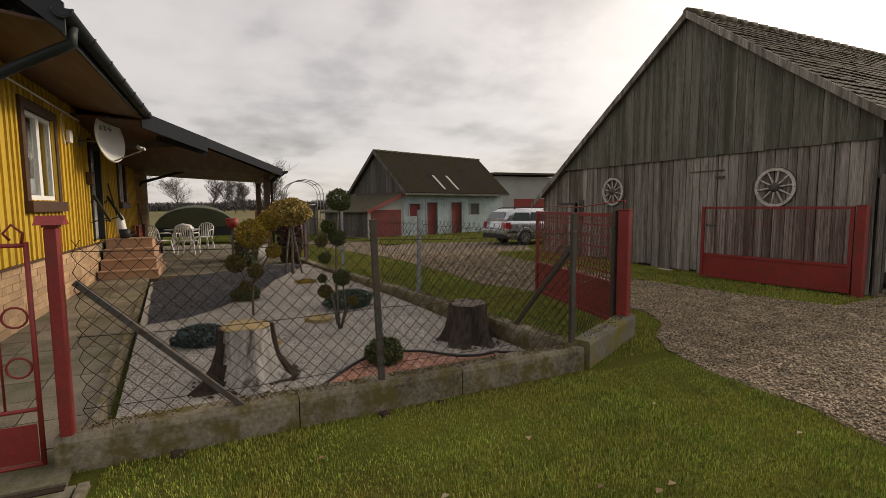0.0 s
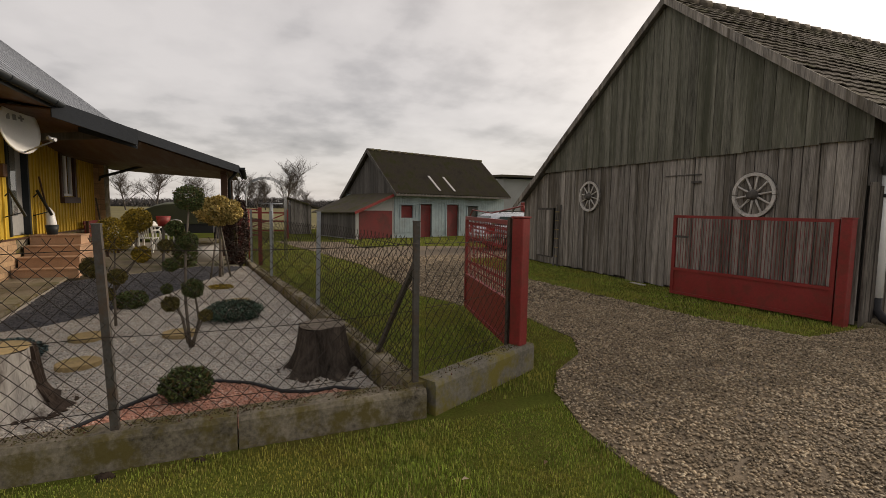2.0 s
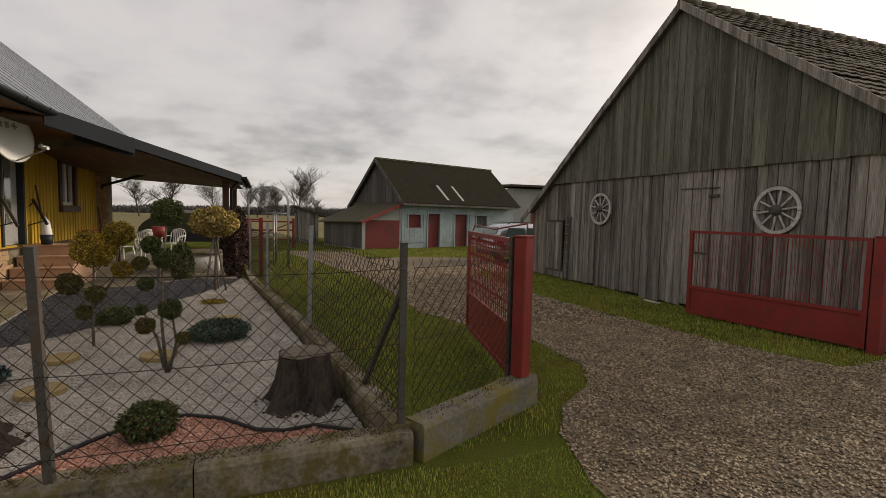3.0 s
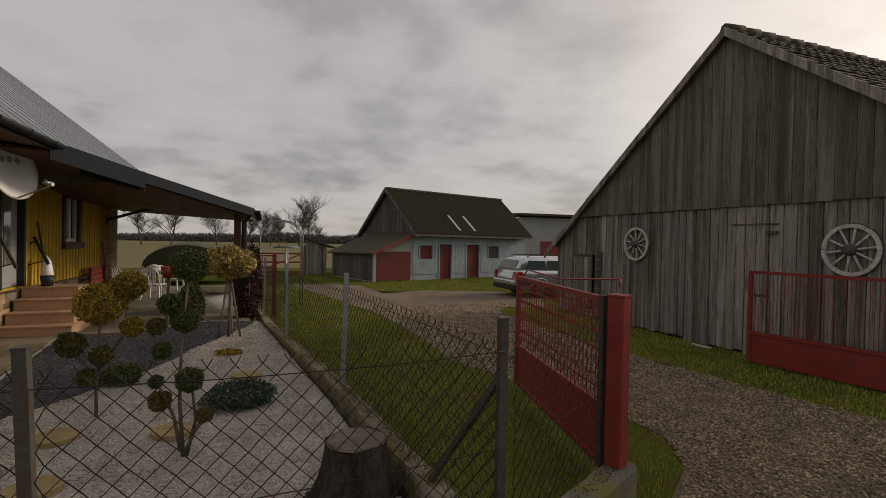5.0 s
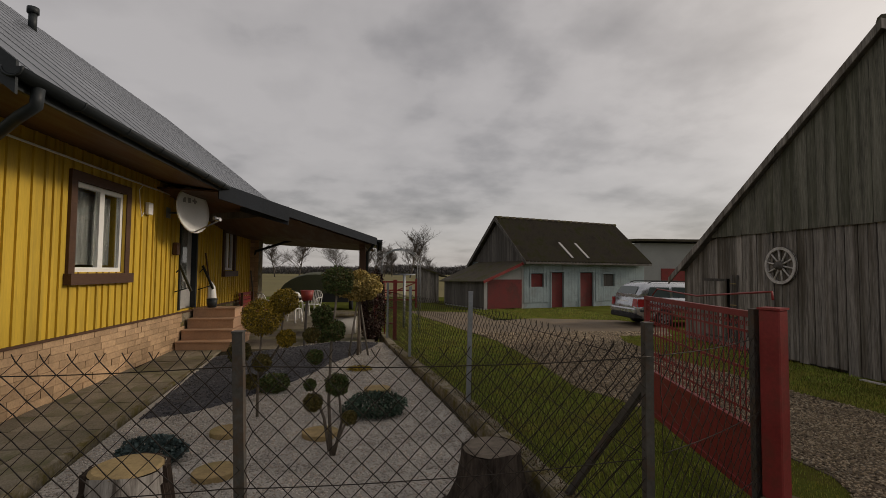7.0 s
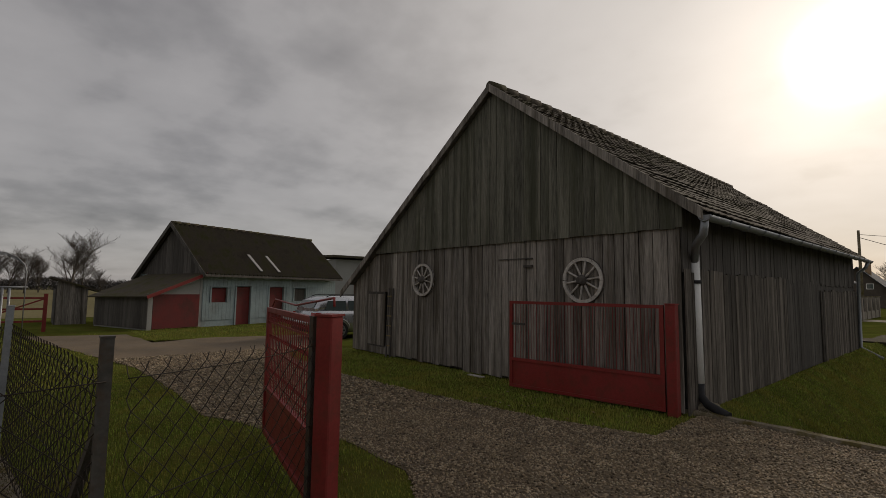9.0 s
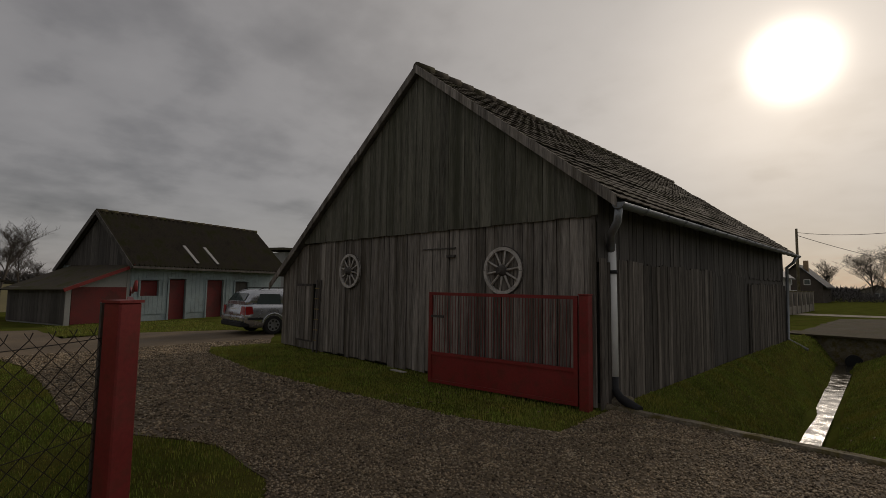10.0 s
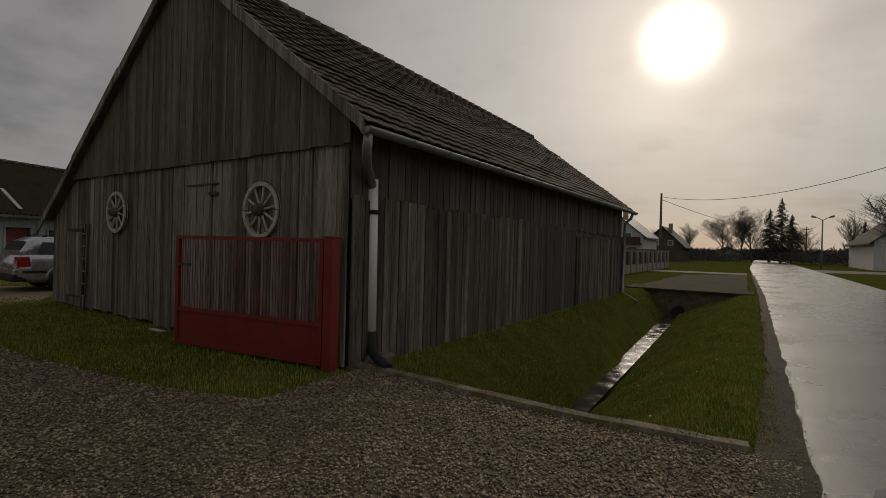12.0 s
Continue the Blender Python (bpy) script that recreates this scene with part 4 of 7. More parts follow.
M.update(
    gold_leaf=foliage("golden_thuja", (0.30, 0.205, 0.022), 0.5, (0.10, 0.085, 0.02)),
    green_leaf=foliage("dark_green_thuja", (0.062, 0.088, 0.026), 0.6, (0.11, 0.08, 0.03)),
    brown_leaf=foliage("bronze_thuja", (0.115, 0.088, 0.025), 0.6, (0.07, 0.075, 0.025)),
    cream_leaf=foliage("variegated_leaf", (0.40, 0.30, 0.10), 0.5, (0.16, 0.13, 0.03)),
    juniper_leaf=foliage("juniper", (0.040, 0.070, 0.048), 0.5, (0.07, 0.09, 0.06)),
    blue_leaf=foliage("blue_juniper", (0.060, 0.092, 0.090), 0.5, (0.04, 0.055, 0.05)),
    maroon_leaf=foliage("maroon_hedge", (0.052, 0.026, 0.020), 0.6, (0.03, 0.02, 0.015)),
    grass_blade=foliage("grass_blade", (0.225, 0.295, 0.042), 0.6, (0.38, 0.32, 0.10), 0.7, (0.34, 0.285, 0.055)),
    gravel_stone=foliage("gravel_stone", (0.250, 0.190, 0.122), 0.7, (0.46, 0.38, 0.27), 0.7),
    white_stone=foliage("white_stone", (0.42, 0.385, 0.34), 0.35, (0.40, 0.33, 0.27), 0.75),
    pink_stone=foliage("pink_stone", (0.47, 0.235, 0.165), 0.4, (0.60, 0.42, 0.34), 0.75),
    black_stone=foliage("black_stone", (0.06, 0.06, 0.068), 0.5, (0.13, 0.13, 0.14), 0.7),
)


def gz(x):
    return 0.04 + 0.021 * (-x - 3.6)


def bed(name, pts, lift, mat, label):
    bm = B()
    top = [bm.verts.new((x, y, gz(x) + lift)) for x, y in pts]
    low = [bm.verts.new((x, y, -0.02)) for x, y in pts]
    f = bm.faces.new(top)
    n = len(top)
    for i in range(n):
        bm.faces.new((top[i], low[i], low[(i + 1) % n], top[(i + 1) % n]))
    bmesh.ops.triangulate(bm, faces=[f])
    return structure(name, bm, mat, label, "gravel bed")


WHITE = [(-3.66, -0.34), (-3.66, 3.45), (-6.9, 3.05), (-11.9, 2.25), (-12.2, 1.3), (-10.6, -0.84), (-4.1, -0.30)]
BLACK = ragged([(-7.1, -0.48), (-7.25, 0.0), (-7.85, 0.44), (-8.75, 0.97), (-10.2, 1.5), (-11.3, 2.0), (-11.85, 2.15), (-12.1, 1.3), (-10.6, -0.78)], 0.25, 0.05)
PINK = [(-3.67, 0.12), (-4.0, 0.2), (-3.97, 0.7), (-4.05, 1.12), (-4.3, 1.34), (-4.53, 1.55), (-4.74, 1.80), (-4.76, 2.08), (-4.62, 2.35), (-4.35, 2.6), (-4.27, 2.8), (-4.3, 3.02), (-4.12, 3.3), (-3.67, 3.36)]
bed("white_gravel_bed", WHITE, 0.0, M["white_gravel"], "bed of pale crushed gravel behind the wall")
bed("black_gravel_bed", BLACK, 0.008, M["black_gravel"], "bed of black basalt chippings")
bed("pink_gravel_bed", PINK, 0.008, M["pink_gravel"], "bed of pink crushed gravel")


def inside(x, y, poly):
    c = False
    for (xa, ya), (xb, yb) in zip(poly, poly[1:] + poly[:1]):
        if (ya > y) != (yb > y) and x < (xb - xa) * (y - ya) / (yb - ya) + xa:
            c = not c
    return c


def mesh_np(name, V, F, mat):
    """V: n x 3 points; F: m x k faces with k corners each."""
    me = bpy.data.meshes.new(name)
    V, F = np.asarray(V, dtype=np.float32), np.asarray(F, dtype=np.int32)
    me.vertices.add(len(V))
    me.vertices.foreach_set("co", V.ravel())
    k = F.shape[1]
    me.loops.add(F.size)
    me.loops.foreach_set("vertex_index", F.ravel())
    me.polygons.add(len(F))
    me.polygons.foreach_set("loop_start", np.arange(0, F.size, k, dtype=np.int32))
    me.materials.append(mat)
    me.update(calc_edges=True)
    return me


def stones(name, poly, count, size, zf, mat, label, seed, clip=None, avoid=()):
    """Loose angular stones scattered over a patch."""
    g = np.random.default_rng(seed)
    xs, ys = [p[0] for p in poly], [p[1] for p in poly]
    box = clip or (min(xs), max(xs), min(ys), max(ys))
    pts = []
    while len(pts) < count:
        x, y = g.uniform(box[0], box[1]), g.uniform(box[2], box[3])
        if inside(x, y, poly) and not any(inside(x, y, a) for a in avoid):
            pts.append((x, y, zf(x)))
    P = np.array(pts)
    n = len(P)
    base = np.array([(1, 0, 0), (-0.6, 0.8, 0), (-0.5, -0.9, 0), (0.1, 0.1, 1), (0.05, 0, -1)], dtype=np.float32)
    faces = np.array([(0, 1, 3), (1, 2, 3), (2, 0, 3), (1, 0, 4), (2, 1, 4), (0, 2, 4)])
    s = size * g.uniform(0.5, 1.25, (n, 1, 1))
    V = base[None] * (1 + 0.4 * g.uniform(-1, 1, (n, 5, 3))) * s
    V[:, :, 2] *= 0.6
    a = g.uniform(0, 2 * math.pi, n)
    c, d = np.cos(a)[:, None], np.sin(a)[:, None]
    X, Y = V[:, :, 0] * c - V[:, :, 1] * d, V[:, :, 0] * d + V[:, :, 1] * c
    V = np.stack([X, Y, V[:, :, 2]], 2) + P[:, None, :] + np.array([0, 0, size * 0.15])
    F = (faces[None] + 5 * np.arange(n)[:, None, None]).reshape(-1, 3)
    return tagged(new(name, mesh_np(name, V.reshape(-1, 3), F, mat)), label, "gravel", "", "stuff")


def blades(name, boxes, count, length, mat, label, seed, zf=None, avoid=(), lean=0.5, keep=None):
    """Grass blades: bent, tapered strips, scattered over boxes (x0, x1, y0, y1)."""
    g = np.random.default_rng(seed)
    area = np.array([(b[1] - b[0]) * (b[3] - b[2]) for b in boxes])
    pts = []
    for b, k in zip(boxes, (count * area / area.sum()).astype(int)):
        x, y = g.uniform(b[0], b[1], k), g.uniform(b[2], b[3], k)
        for xx, yy in zip(x, y):
            if any(inside(xx, yy, a) for a in avoid) or (keep and not keep(xx, yy)):
                continue
            pts.append((xx, yy, zf(xx, yy) if zf else 0.0))
    P = np.array(pts)
    n = len(P)
    tall = 0.6 + 0.8 * np.array([noise.noise((p[0] * 1.1, p[1] * 1.1, 5.0)) + 0.5 for p in pts])
    L = length * g.uniform(0.5, 1.2, n) * np.clip(tall, 0.35, 1.6)
    a = g.uniform(0, 2 * math.pi, n)
    l = g.uniform(0.1, lean, n) * L
    w = g.uniform(0.0011, 0.0024, n) * (1 + length * 8)
    dx, dy = np.cos(a), np.sin(a)
    V = np.zeros((n, 5, 3), dtype=np.float32)
    V[:, 0] = P + np.stack([-dy * w, dx * w, np.full(n, -0.01)], 1)
    V[:, 1] = P + np.stack([dy * w, -dx * w, np.full(n, -0.01)], 1)
    V[:, 2] = P + np.stack([dx * l * 0.3 + dy * w * 0.8, dy * l * 0.3 - dx * w * 0.8, L * 0.6], 1)
    V[:, 3] = P + np.stack([dx * l * 0.3 - dy * w * 0.8, dy * l * 0.3 + dx * w * 0.8, L * 0.6], 1)
    V[:, 4] = P + np.stack([dx * l, dy * l, L * g.uniform(0.75, 1.0, n)], 1)
    F = (np.array([(0, 1, 2), (0, 2, 3), (3, 2, 4)])[None] + 5 * np.arange(n)[:, None, None]).reshape(-1, 3)
    return tagged(new(name, mesh_np(name, V.reshape(-1, 3), F, mat)), label, "grass", "", "stuff")


def leaf_mesh(name, balls, mat, seed, leaf=0.022, per=1500, slim=0.5):
    """Clumps of small leaves; balls: (centre, radii, share)."""
    g = np.random.default_rng(seed)
    Vs = []
    for c, r, share in balls:
        n = int(per * share)
        d = g.normal(size=(n, 3))
        d /= np.linalg.norm(d, axis=1)[:, None]
        lump = np.array([1 + 0.22 * noise.noise((v[0] * 2.3 + c[0] * 3, v[1] * 2.3 + c[1] * 3, v[2] * 2.3)) for v in d])
        rad = (0.62 + 0.42 * g.uniform(0, 1, n) ** 0.6) * lump
        p = np.array(c) + d * rad[:, None] * np.array(r)
        t = g.normal(size=(n, 3)) + d * 0.8
        t /= np.linalg.norm(t, axis=1)[:, None]
        s = np.cross(t, g.normal(size=(n, 3)))
        s /= np.linalg.norm(s, axis=1)[:, None]
        k = leaf * g.uniform(0.6, 1.4, (n, 1))
        Vs.append(np.stack([p - t * k, p + s * k * slim, p + t * k, p - s * k * slim], 1))
    V = np.concatenate(Vs).reshape(-1, 3)
    F = np.arange(len(V)).reshape(-1, 4)
    return mesh_np(name, V, F, mat)


def topiary(name, base, stems, balls, label, mats, seed, leaf=0.013):
    """A clipped cloud tree: stems as lists of points, balls as (dx, dy, z, r, material key)."""
    root = thing(name, base, label, "tree")
    r = random.Random(seed)
    for st in stems:
        bm = B()
        pts = [Vector(base) + Vector(p) for p in st]
        n = len(pts)
        bm_tube(bm, pts, [0.017 - 0.008 * i / max(1, n - 1) for i in range(n)], 7)
        part("trunk", bm, M["bark"], root, "thin grey-brown stem")
    for i, (dx, dy, z, rad, key) in enumerate(balls):
        c = (base[0] + dx, base[1] + dy, base[2] + z)
        part("crown", leaf_mesh("crown", [(c, (rad * 0.86, rad * 0.86, rad * 0.8), 1.0)], M[key], seed * 31 + i, leaf, int(1500 + 16000 * rad)), None, root)
    return root


ga = gz(-7.16)
topiary("cloud_tree", (-7.08, 0.80, ga), [[(0, 0, -0.03), (0.01, 0.0, 0.4), (0, 0.03, 1.05)], [(0, 0.01, 0.45), (-0.03, 0.22, 0.8), (-0.02, 0.28, 1.3)], [(0, 0, 0.3), (0.05, -0.18, 0.75)]],
        [(0, 0.03, 1.13, 0.25, "gold_leaf"), (-0.08, 0.26, 1.30, 0.18, "gold_leaf"), (0.05, -0.2, 0.74, 0.145, "brown_leaf"), (0.05, 0.05, 0.62, 0.115, "brown_leaf"), (0, 0.30, 0.88, 0.12, "gold_leaf"), (0, -0.08, 0.40, 0.10, "brown_leaf")],
        "golden thuja clipped into balls on thin stems", None, 1)
gb = gz(-5.88)
topiary("cloud_tree", (-5.92, 1.74, gb), [[(0, 0, -0.03), (0.02, -0.03, 0.5), (0, -0.02, 1.0), (0, 0.03, 1.55)], [(0, 0.02, 0.0), (0, 0.09, 0.3), (-0.02, 0.05, 0.62)], [(0, -0.02, 0.05), (0.02, -0.07, 0.35), (0.03, -0.17, 0.6)], [(0.02, 0.02, 0.05), (0.04, 0.08, 0.2), (0.05, 0.14, 0.33)]],
        [(0, 0.03, 1.60, 0.165, "green_leaf"), (0.02, -0.11, 1.28, 0.10, "green_leaf"), (0, 0.0, 1.14, 0.12, "green_leaf"), (0.03, -0.2, 1.10, 0.08, "brown_leaf"), (0.02, -0.16, 0.90, 0.08, "green_leaf"), (0, 0.04, 0.64, 0.12, "green_leaf"), (0.03, -0.17, 0.49, 0.095, "brown_leaf"), (0.05, 0.16, 0.35, 0.075, "brown_leaf"), (0.03, -0.2, 0.65, 0.06, "green_leaf")],
        "dark green juniper clipped into small balls on bare stems", None, 2, 0.011)


def standard_tree():
    b = (-10.55, 1.76, gz(-10.55))
    root = thing("standard_tree", b, "round-headed variegated shrub on a staked stem", "tree")
    part("trunk", (lambda bm: (bm_tube(bm, [Vector(b), Vector(b) + Vector((0.01, 0.02, 0.6)), Vector(b) + Vector((0, 0, 1.15))], [0.03, 0.025, 0.02], 7), bm)[1])(B()), M["bark"], root)
    for dx, dy in ((0.1, -0.16), (0.05, 0.2), (-0.15, 0.05)):
        part("stake", (lambda bm: (bm_tube(bm, [Vector(b) + Vector((dx, dy, -0.02)), Vector(b) + Vector((dx * 0.1, dy * 0.1, 1.05))], 0.018, 6), bm)[1])(B()), M["plank"], root, "pale wooden stake")
    c = (b[0], b[1], 1.5)
    part("crown", leaf_mesh("crown", [(c, (0.40, 0.42, 0.27), 1.0)], M["cream_leaf"], 77, 0.026, 4200, 0.7), None, root)


standard_tree()


def shrub(name, x, y, radii, key, label, seed, leaf=0.02, per=2200, lift=0.0):
    z = gz(x) + lift
    root = thing(name, (x, y, z), label, "shrub")
    part("stem", (lambda bm: (bm_tube(bm, [(x, y, z - 0.02), (x, y, z + radii[2])], 0.02, 6), bm)[1])(B()), M["bark"], root)
    part("crown", leaf_mesh("crown", [((x, y, z + radii[2] * 0.8), radii, 1.0)], M[key], seed, leaf, per), None, root)


shrub("ball_shrub", -4.50, 1.87, (0.175, 0.185, 0.14), "green_leaf", "low clipped dark green ball in pink gravel", 5, 0.018, 2600)
shrub("juniper", -7.03, 2.12, (0.27, 0.36, 0.14), "juniper_leaf", "spreading dark green juniper on white gravel", 6, 0.02, 3200)
shrub("juniper", -5.91, 0.20, (0.22, 0.28, 0.12), "blue_leaf", "low grey-blue juniper on white gravel", 7, 0.02, 2800)
shrub("ball_shrub", -8.15, 0.75, (0.19, 0.21, 0.13), "green_leaf", "small dark green ball in black gravel", 8, 0.018, 2000)
shrub("thuja", -12.9, 2.0, (0.35, 0.30, 0.85), "maroon_leaf", "dark maroon columnar hedge by the red trellis", 9, 0.035, 4500)
shrub("ground_cover", -9.3, 1.85, (0.14, 0.20, 0.04), "gold_leaf", "yellow-green low ground cover plant", 10, 0.02, 500)
shrub("thuja", -12.3, 0.95, (0.25, 0.25, 0.42), "green_leaf", "dark bushy shrub beside the well", 15, 0.03, 2200)


M["stump_bark"] = surface("rough_brown_bark", (0.062, 0.050, 0.041), 0.9, 30, 6.0, 0.95, 1.0, 0.05, stretch=(1, 1, 0.25), spec=0.1)
M["dark_bark"] = surface("dark_furrowed_bark", (0.052, 0.038, 0.030), 0.7, 30, 6.0, 0.95, 1.0, 0.03, stretch=(1, 1, 0.25), spec=0.1)


def stump(x, y, r0, r1, h, label, seed, cut, side, gap=None):
    r = random.Random(seed)
    z = gz(x) - 0.03
    root = thing("tree_stump", (x, y, z), label, "tree stump")
    bm = B()
    seg = 30
    ph = [r.uniform(0, 6.28) for _ in range(4)]
    prof = [(0.0, r1), (0.08, r1 * 0.86), (0.2, r0 + (r1 - r0) * 0.42), (0.45, r0 + (r1 - r0) * 0.16), (0.8, r0 * 1.02), (1.0, r0)]
    rings = []
    for t, rad in prof:
        ring = []
        for k in range(seg):
            a = 2 * math.pi * k / seg
            flare = 1 + (0.22 * math.sin(5 * a + ph[0]) + 0.10 * math.sin(9 * a + ph[1])) * (1 - t) ** 1.5 + 0.03 * math.sin(13 * a + ph[2])
            ring.append(bm.verts.new((x + rad * flare * math.cos(a), y + rad * flare * math.sin(a), z + h * t + 0.012 * math.sin(3 * a + ph[3]) * t)))
        rings.append(ring)
    for a_, b_ in zip(rings, rings[1:]):
        for k in range(seg):
            bm.faces.new((a_[k], a_[(k + 1) % seg], b_[(k + 1) % seg], b_[k])).smooth = True
    bm.faces.new(rings[0][::-1])
    part("trunk", bm, side, root, "bark-stripped grey stump side")
    bm = B()
    inner = [bm.verts.new((v[0], v[1], v[2])) for v in [(x + (p.x - x) * q, y + (p.y - y) * q, p.z - 0.003) for p, q in [(Vector((x + r0 * 0.99 * math.cos(2 * math.pi * k / seg), y + r0 * 0.99 * math.sin(2 * math.pi * k / seg), z + h)), 1.0) for k in range(seg)]]]
    top = [bm.verts.new((x + (v.co.x - x) * 0.9, y + (v.co.y - y) * 0.9, z + h + 0.012)) for v in inner]
    for k in range(seg):
        bm.faces.new((inner[k], inner[(k + 1) % seg], top[(k + 1) % seg], top[k]))
    bm.faces.new(top)
    part("cut_face", bm, cut, root, "mossy sawn top")
    flanks = [B(), B()] if gap else []
    if gap:
        for i in range(len(prof) - 1):
            (ta, ra), (tb, rb) = prof[i], prof[i + 1]
            if ta > 0.9:
                continue
            for k in range(seg * 3):
                a = 2 * math.pi * k / (seg * 3)
                off = abs((a - gap[0] + math.pi) % (2 * math.pi) - math.pi)
                jag = 0.16 * noise.noise((a * 6, ta * 9, seed)) + 0.25 * (ta - 0.4)
                low = i == 0 and noise.noise((a * 3, 2.0, seed)) > 0.0
                if off < gap[1] + jag and not low:
                    continue
                p = []
                for aa, tt, rad in ((a, ta, ra), (a + 2 * math.pi / (seg * 3), ta, ra), (a + 2 * math.pi / (seg * 3), tb, rb), (a, tb, rb)):
                    flare = 1 + (0.22 * math.sin(5 * aa + ph[0]) + 0.10 * math.sin(9 * aa + ph[1])) * (1 - tt) ** 1.5 + 0.03 * math.sin(13 * aa + ph[2])
                    q = rad * flare + 0.02 + 0.02 * noise.noise((aa * 14, tt * 12, seed + 3)) + 0.015 * noise.noise((aa * 40, tt * 8, seed + 7))
                    p.append((x + q * math.cos(aa), y + q * math.sin(aa), z + h * tt))
                mid = sum((Vector(w) for w in p), Vector()) / 4
                bm_poly_prism(flanks[int(math.sin(a - gap[0]) > 0)], p, (Vector((x, y, mid.z)) - mid).normalized() * 0.03)
    for bm in flanks:
        ob = part("bark", bm, M["dark_bark"], root, "dark furrowed bark left on the flanks")
        ob["kind"] = "stuff"
    bm = B()
    for k in range(46):
        a = r.uniform(0, 6.28)
        rr = r1 * r.uniform(0.94, 1.10)
        bmesh.ops.create_icosphere(bm, subdivisions=1, radius=r.uniform(0.007, 0.02), matrix=Matrix.Translation((x + rr * math.cos(a), y + rr * math.sin(a), z + 0.035)) @ Matrix.Rotation(a, 4, "Z") @ Matrix.Diagonal((r.uniform(0.6, 1.4), r.uniform(0.8, 2.0), 0.5, 1)))
    ob = part("loose_bark", bm, M["soil"], root, "dark bark crumbs round the foot")
    ob["kind"] = "stuff"
    return root


M["pale_wood"] = surface("stripped_pale_wood", (0.40, 0.375, 0.34), 0.5, 14, 3.0, 0.85, 0.9, 0.02, stain=(0.07, 0.055, 0.045), stain_amount=0.9, stretch=(2.4, 2.4, 0.35), spec=0.15, stain_scale=3.0)
stump(-4.63, 0.62, 0.21, 0.42, 0.52, "tall pale stripped tree stump with flared roots", 1, M["cut_wood"], M["pale_wood"], (0.22, 1.12))
stump(-4.86, 2.99, 0.215, 0.37, 0.46, "broad dark tree stump with rough bark", 2, M["bark"], M["stump_bark"])


def slice_mesh():
    bm = B()
    seg = 22
    lo = [bm.verts.new((0.2 * (1 + 0.05 * math.sin(3 * a)) * math.cos(a), 0.2 * (1 + 0.05 * math.sin(2 * a + 1)) * math.sin(a), 0)) for a in (2 * math.pi * k / seg for k in range(seg))]
    hi = [bm.verts.new((v.co.x, v.co.y, 0.045)) for v in lo]
    tp = [bm.verts.new((v.co.x * 0.93, v.co.y * 0.93, 0.05)) for v in lo]
    for a, b in ((lo, hi), (hi, tp)):
        for k in range(seg):
            bm.faces.new((a[k], a[(k + 1) % seg], b[(k + 1) % seg], b[k]))
    bm.faces.new(tp)
    bm.faces.new(lo[::-1])
    return finish(bm, "log_slice", M["cut_wood"])


first = None
for x, y, s in ((-6.57, 0.64, 0.9), (-5.61, 0.83, 0.95), (-6.43, 1.58, 0.9), (-8.04, 2.15, 0.85)):
    if first is None:
        first = tagged(new("log_slice", slice_mesh()), "round log slice laid as a stepping stone", "stepping stone", "stepping stones")
        first.matrix_basis = pose(x, y, gz(x)) @ Matrix.Diagonal((s, s, 1, 1))
    else:
        copy_thing(first, pose(x, y, gz(x), 0, 0, x * 77))

# edging strip between pink and white gravel
bm = B()
bm_tube(bm, [(x, y, gz(x) + 0.02) for x, y in PINK[1:-1]], 0.016, 6)
tagged(part("edging", bm, M["black"]), "thin black plastic edging curve", "edging")


# ---- walls, kerbs and paving round the garden ----
def wall_run(name, pts, w, z0, z1, label, seed, mat="concrete"):
    """A low cast wall: blocks between joints, with worn tops."""
    root = tagged(new(name), label, "low wall", "", "structure")
    root.matrix_basis = pose(pts[0][0], pts[0][1], 0)
    r = random.Random(seed)
    for (xa, ya), (xb, yb) in zip(pts, pts[1:]):
        L = math.hypot(xb - xa, yb - ya)
        n = max(1, round(L / 1.25))
        ux, uy = (xb - xa) / L, (yb - ya) / L
        for i in range(n):
            s0, s1 = L * i / n + (0.004 if i else -w * 0.4), L * (i + 1) / n - 0.004
            bm = B()
            k = max(3, int((s1 - s0) / 0.12))
            prev = None
            for j in range(k + 1):
                s = s0 + (s1 - s0) * j / k
                px, py = xa + ux * s, ya + uy * s
                e = 0.006 * noise.noise((px * 3, py * 3, seed))
                dz = 0.012 * noise.noise((px * 4, py * 4, seed + 3))
                hw = w / 2 + e
                ring = [(-hw, z0), (hw, z0), (hw * 0.99, z1 - 0.035 + dz), (hw * 0.84, z1 + dz), (-hw * 0.84, z1 + dz * 0.6), (-hw * 0.99, z1 - 0.035)]
                c = [bm.verts.new((px - uy * o, py + ux * o, z)) for o, z in ring]
                if prev:
                    for q in range(6):
                        bm.faces.new((prev[q], c[q], c[(q + 1) % 6], prev[(q + 1) % 6]))
                else:
                    bm.faces.new(c)
                prev = c
            bm.faces.new(prev[::-1])
            part("block", bm, M[mat], root)
    return root


wall_run("garden_wall_front", [(-3.64, -0.42), (-3.72, 3.62)], 0.20, -0.05, 0.23, "low mossy concrete wall along the grass verge", 1, "concrete")
wall_run("garden_wall_corner", [(-3.75, 3.72), (-4.40, 4.98)], 0.20, -0.05, 0.27, "low concrete wall stained with yellow moss up to the gate post", 2, "mossy_wall")
wall_run("garden_wall_side", [(-3.78, 3.56), (-6.92, 3.20), (-11.4, 2.43), (-13.4, 2.25)], 0.18, -0.05, 0.26, "low mossy concrete wall beside the lawn", 3)
wall_run("path_kerb", [(-3.75, -0.36), (-10.65, -0.92)], 0.06, 0.0, 0.16, "narrow concrete kerb between path and gravel", 4)
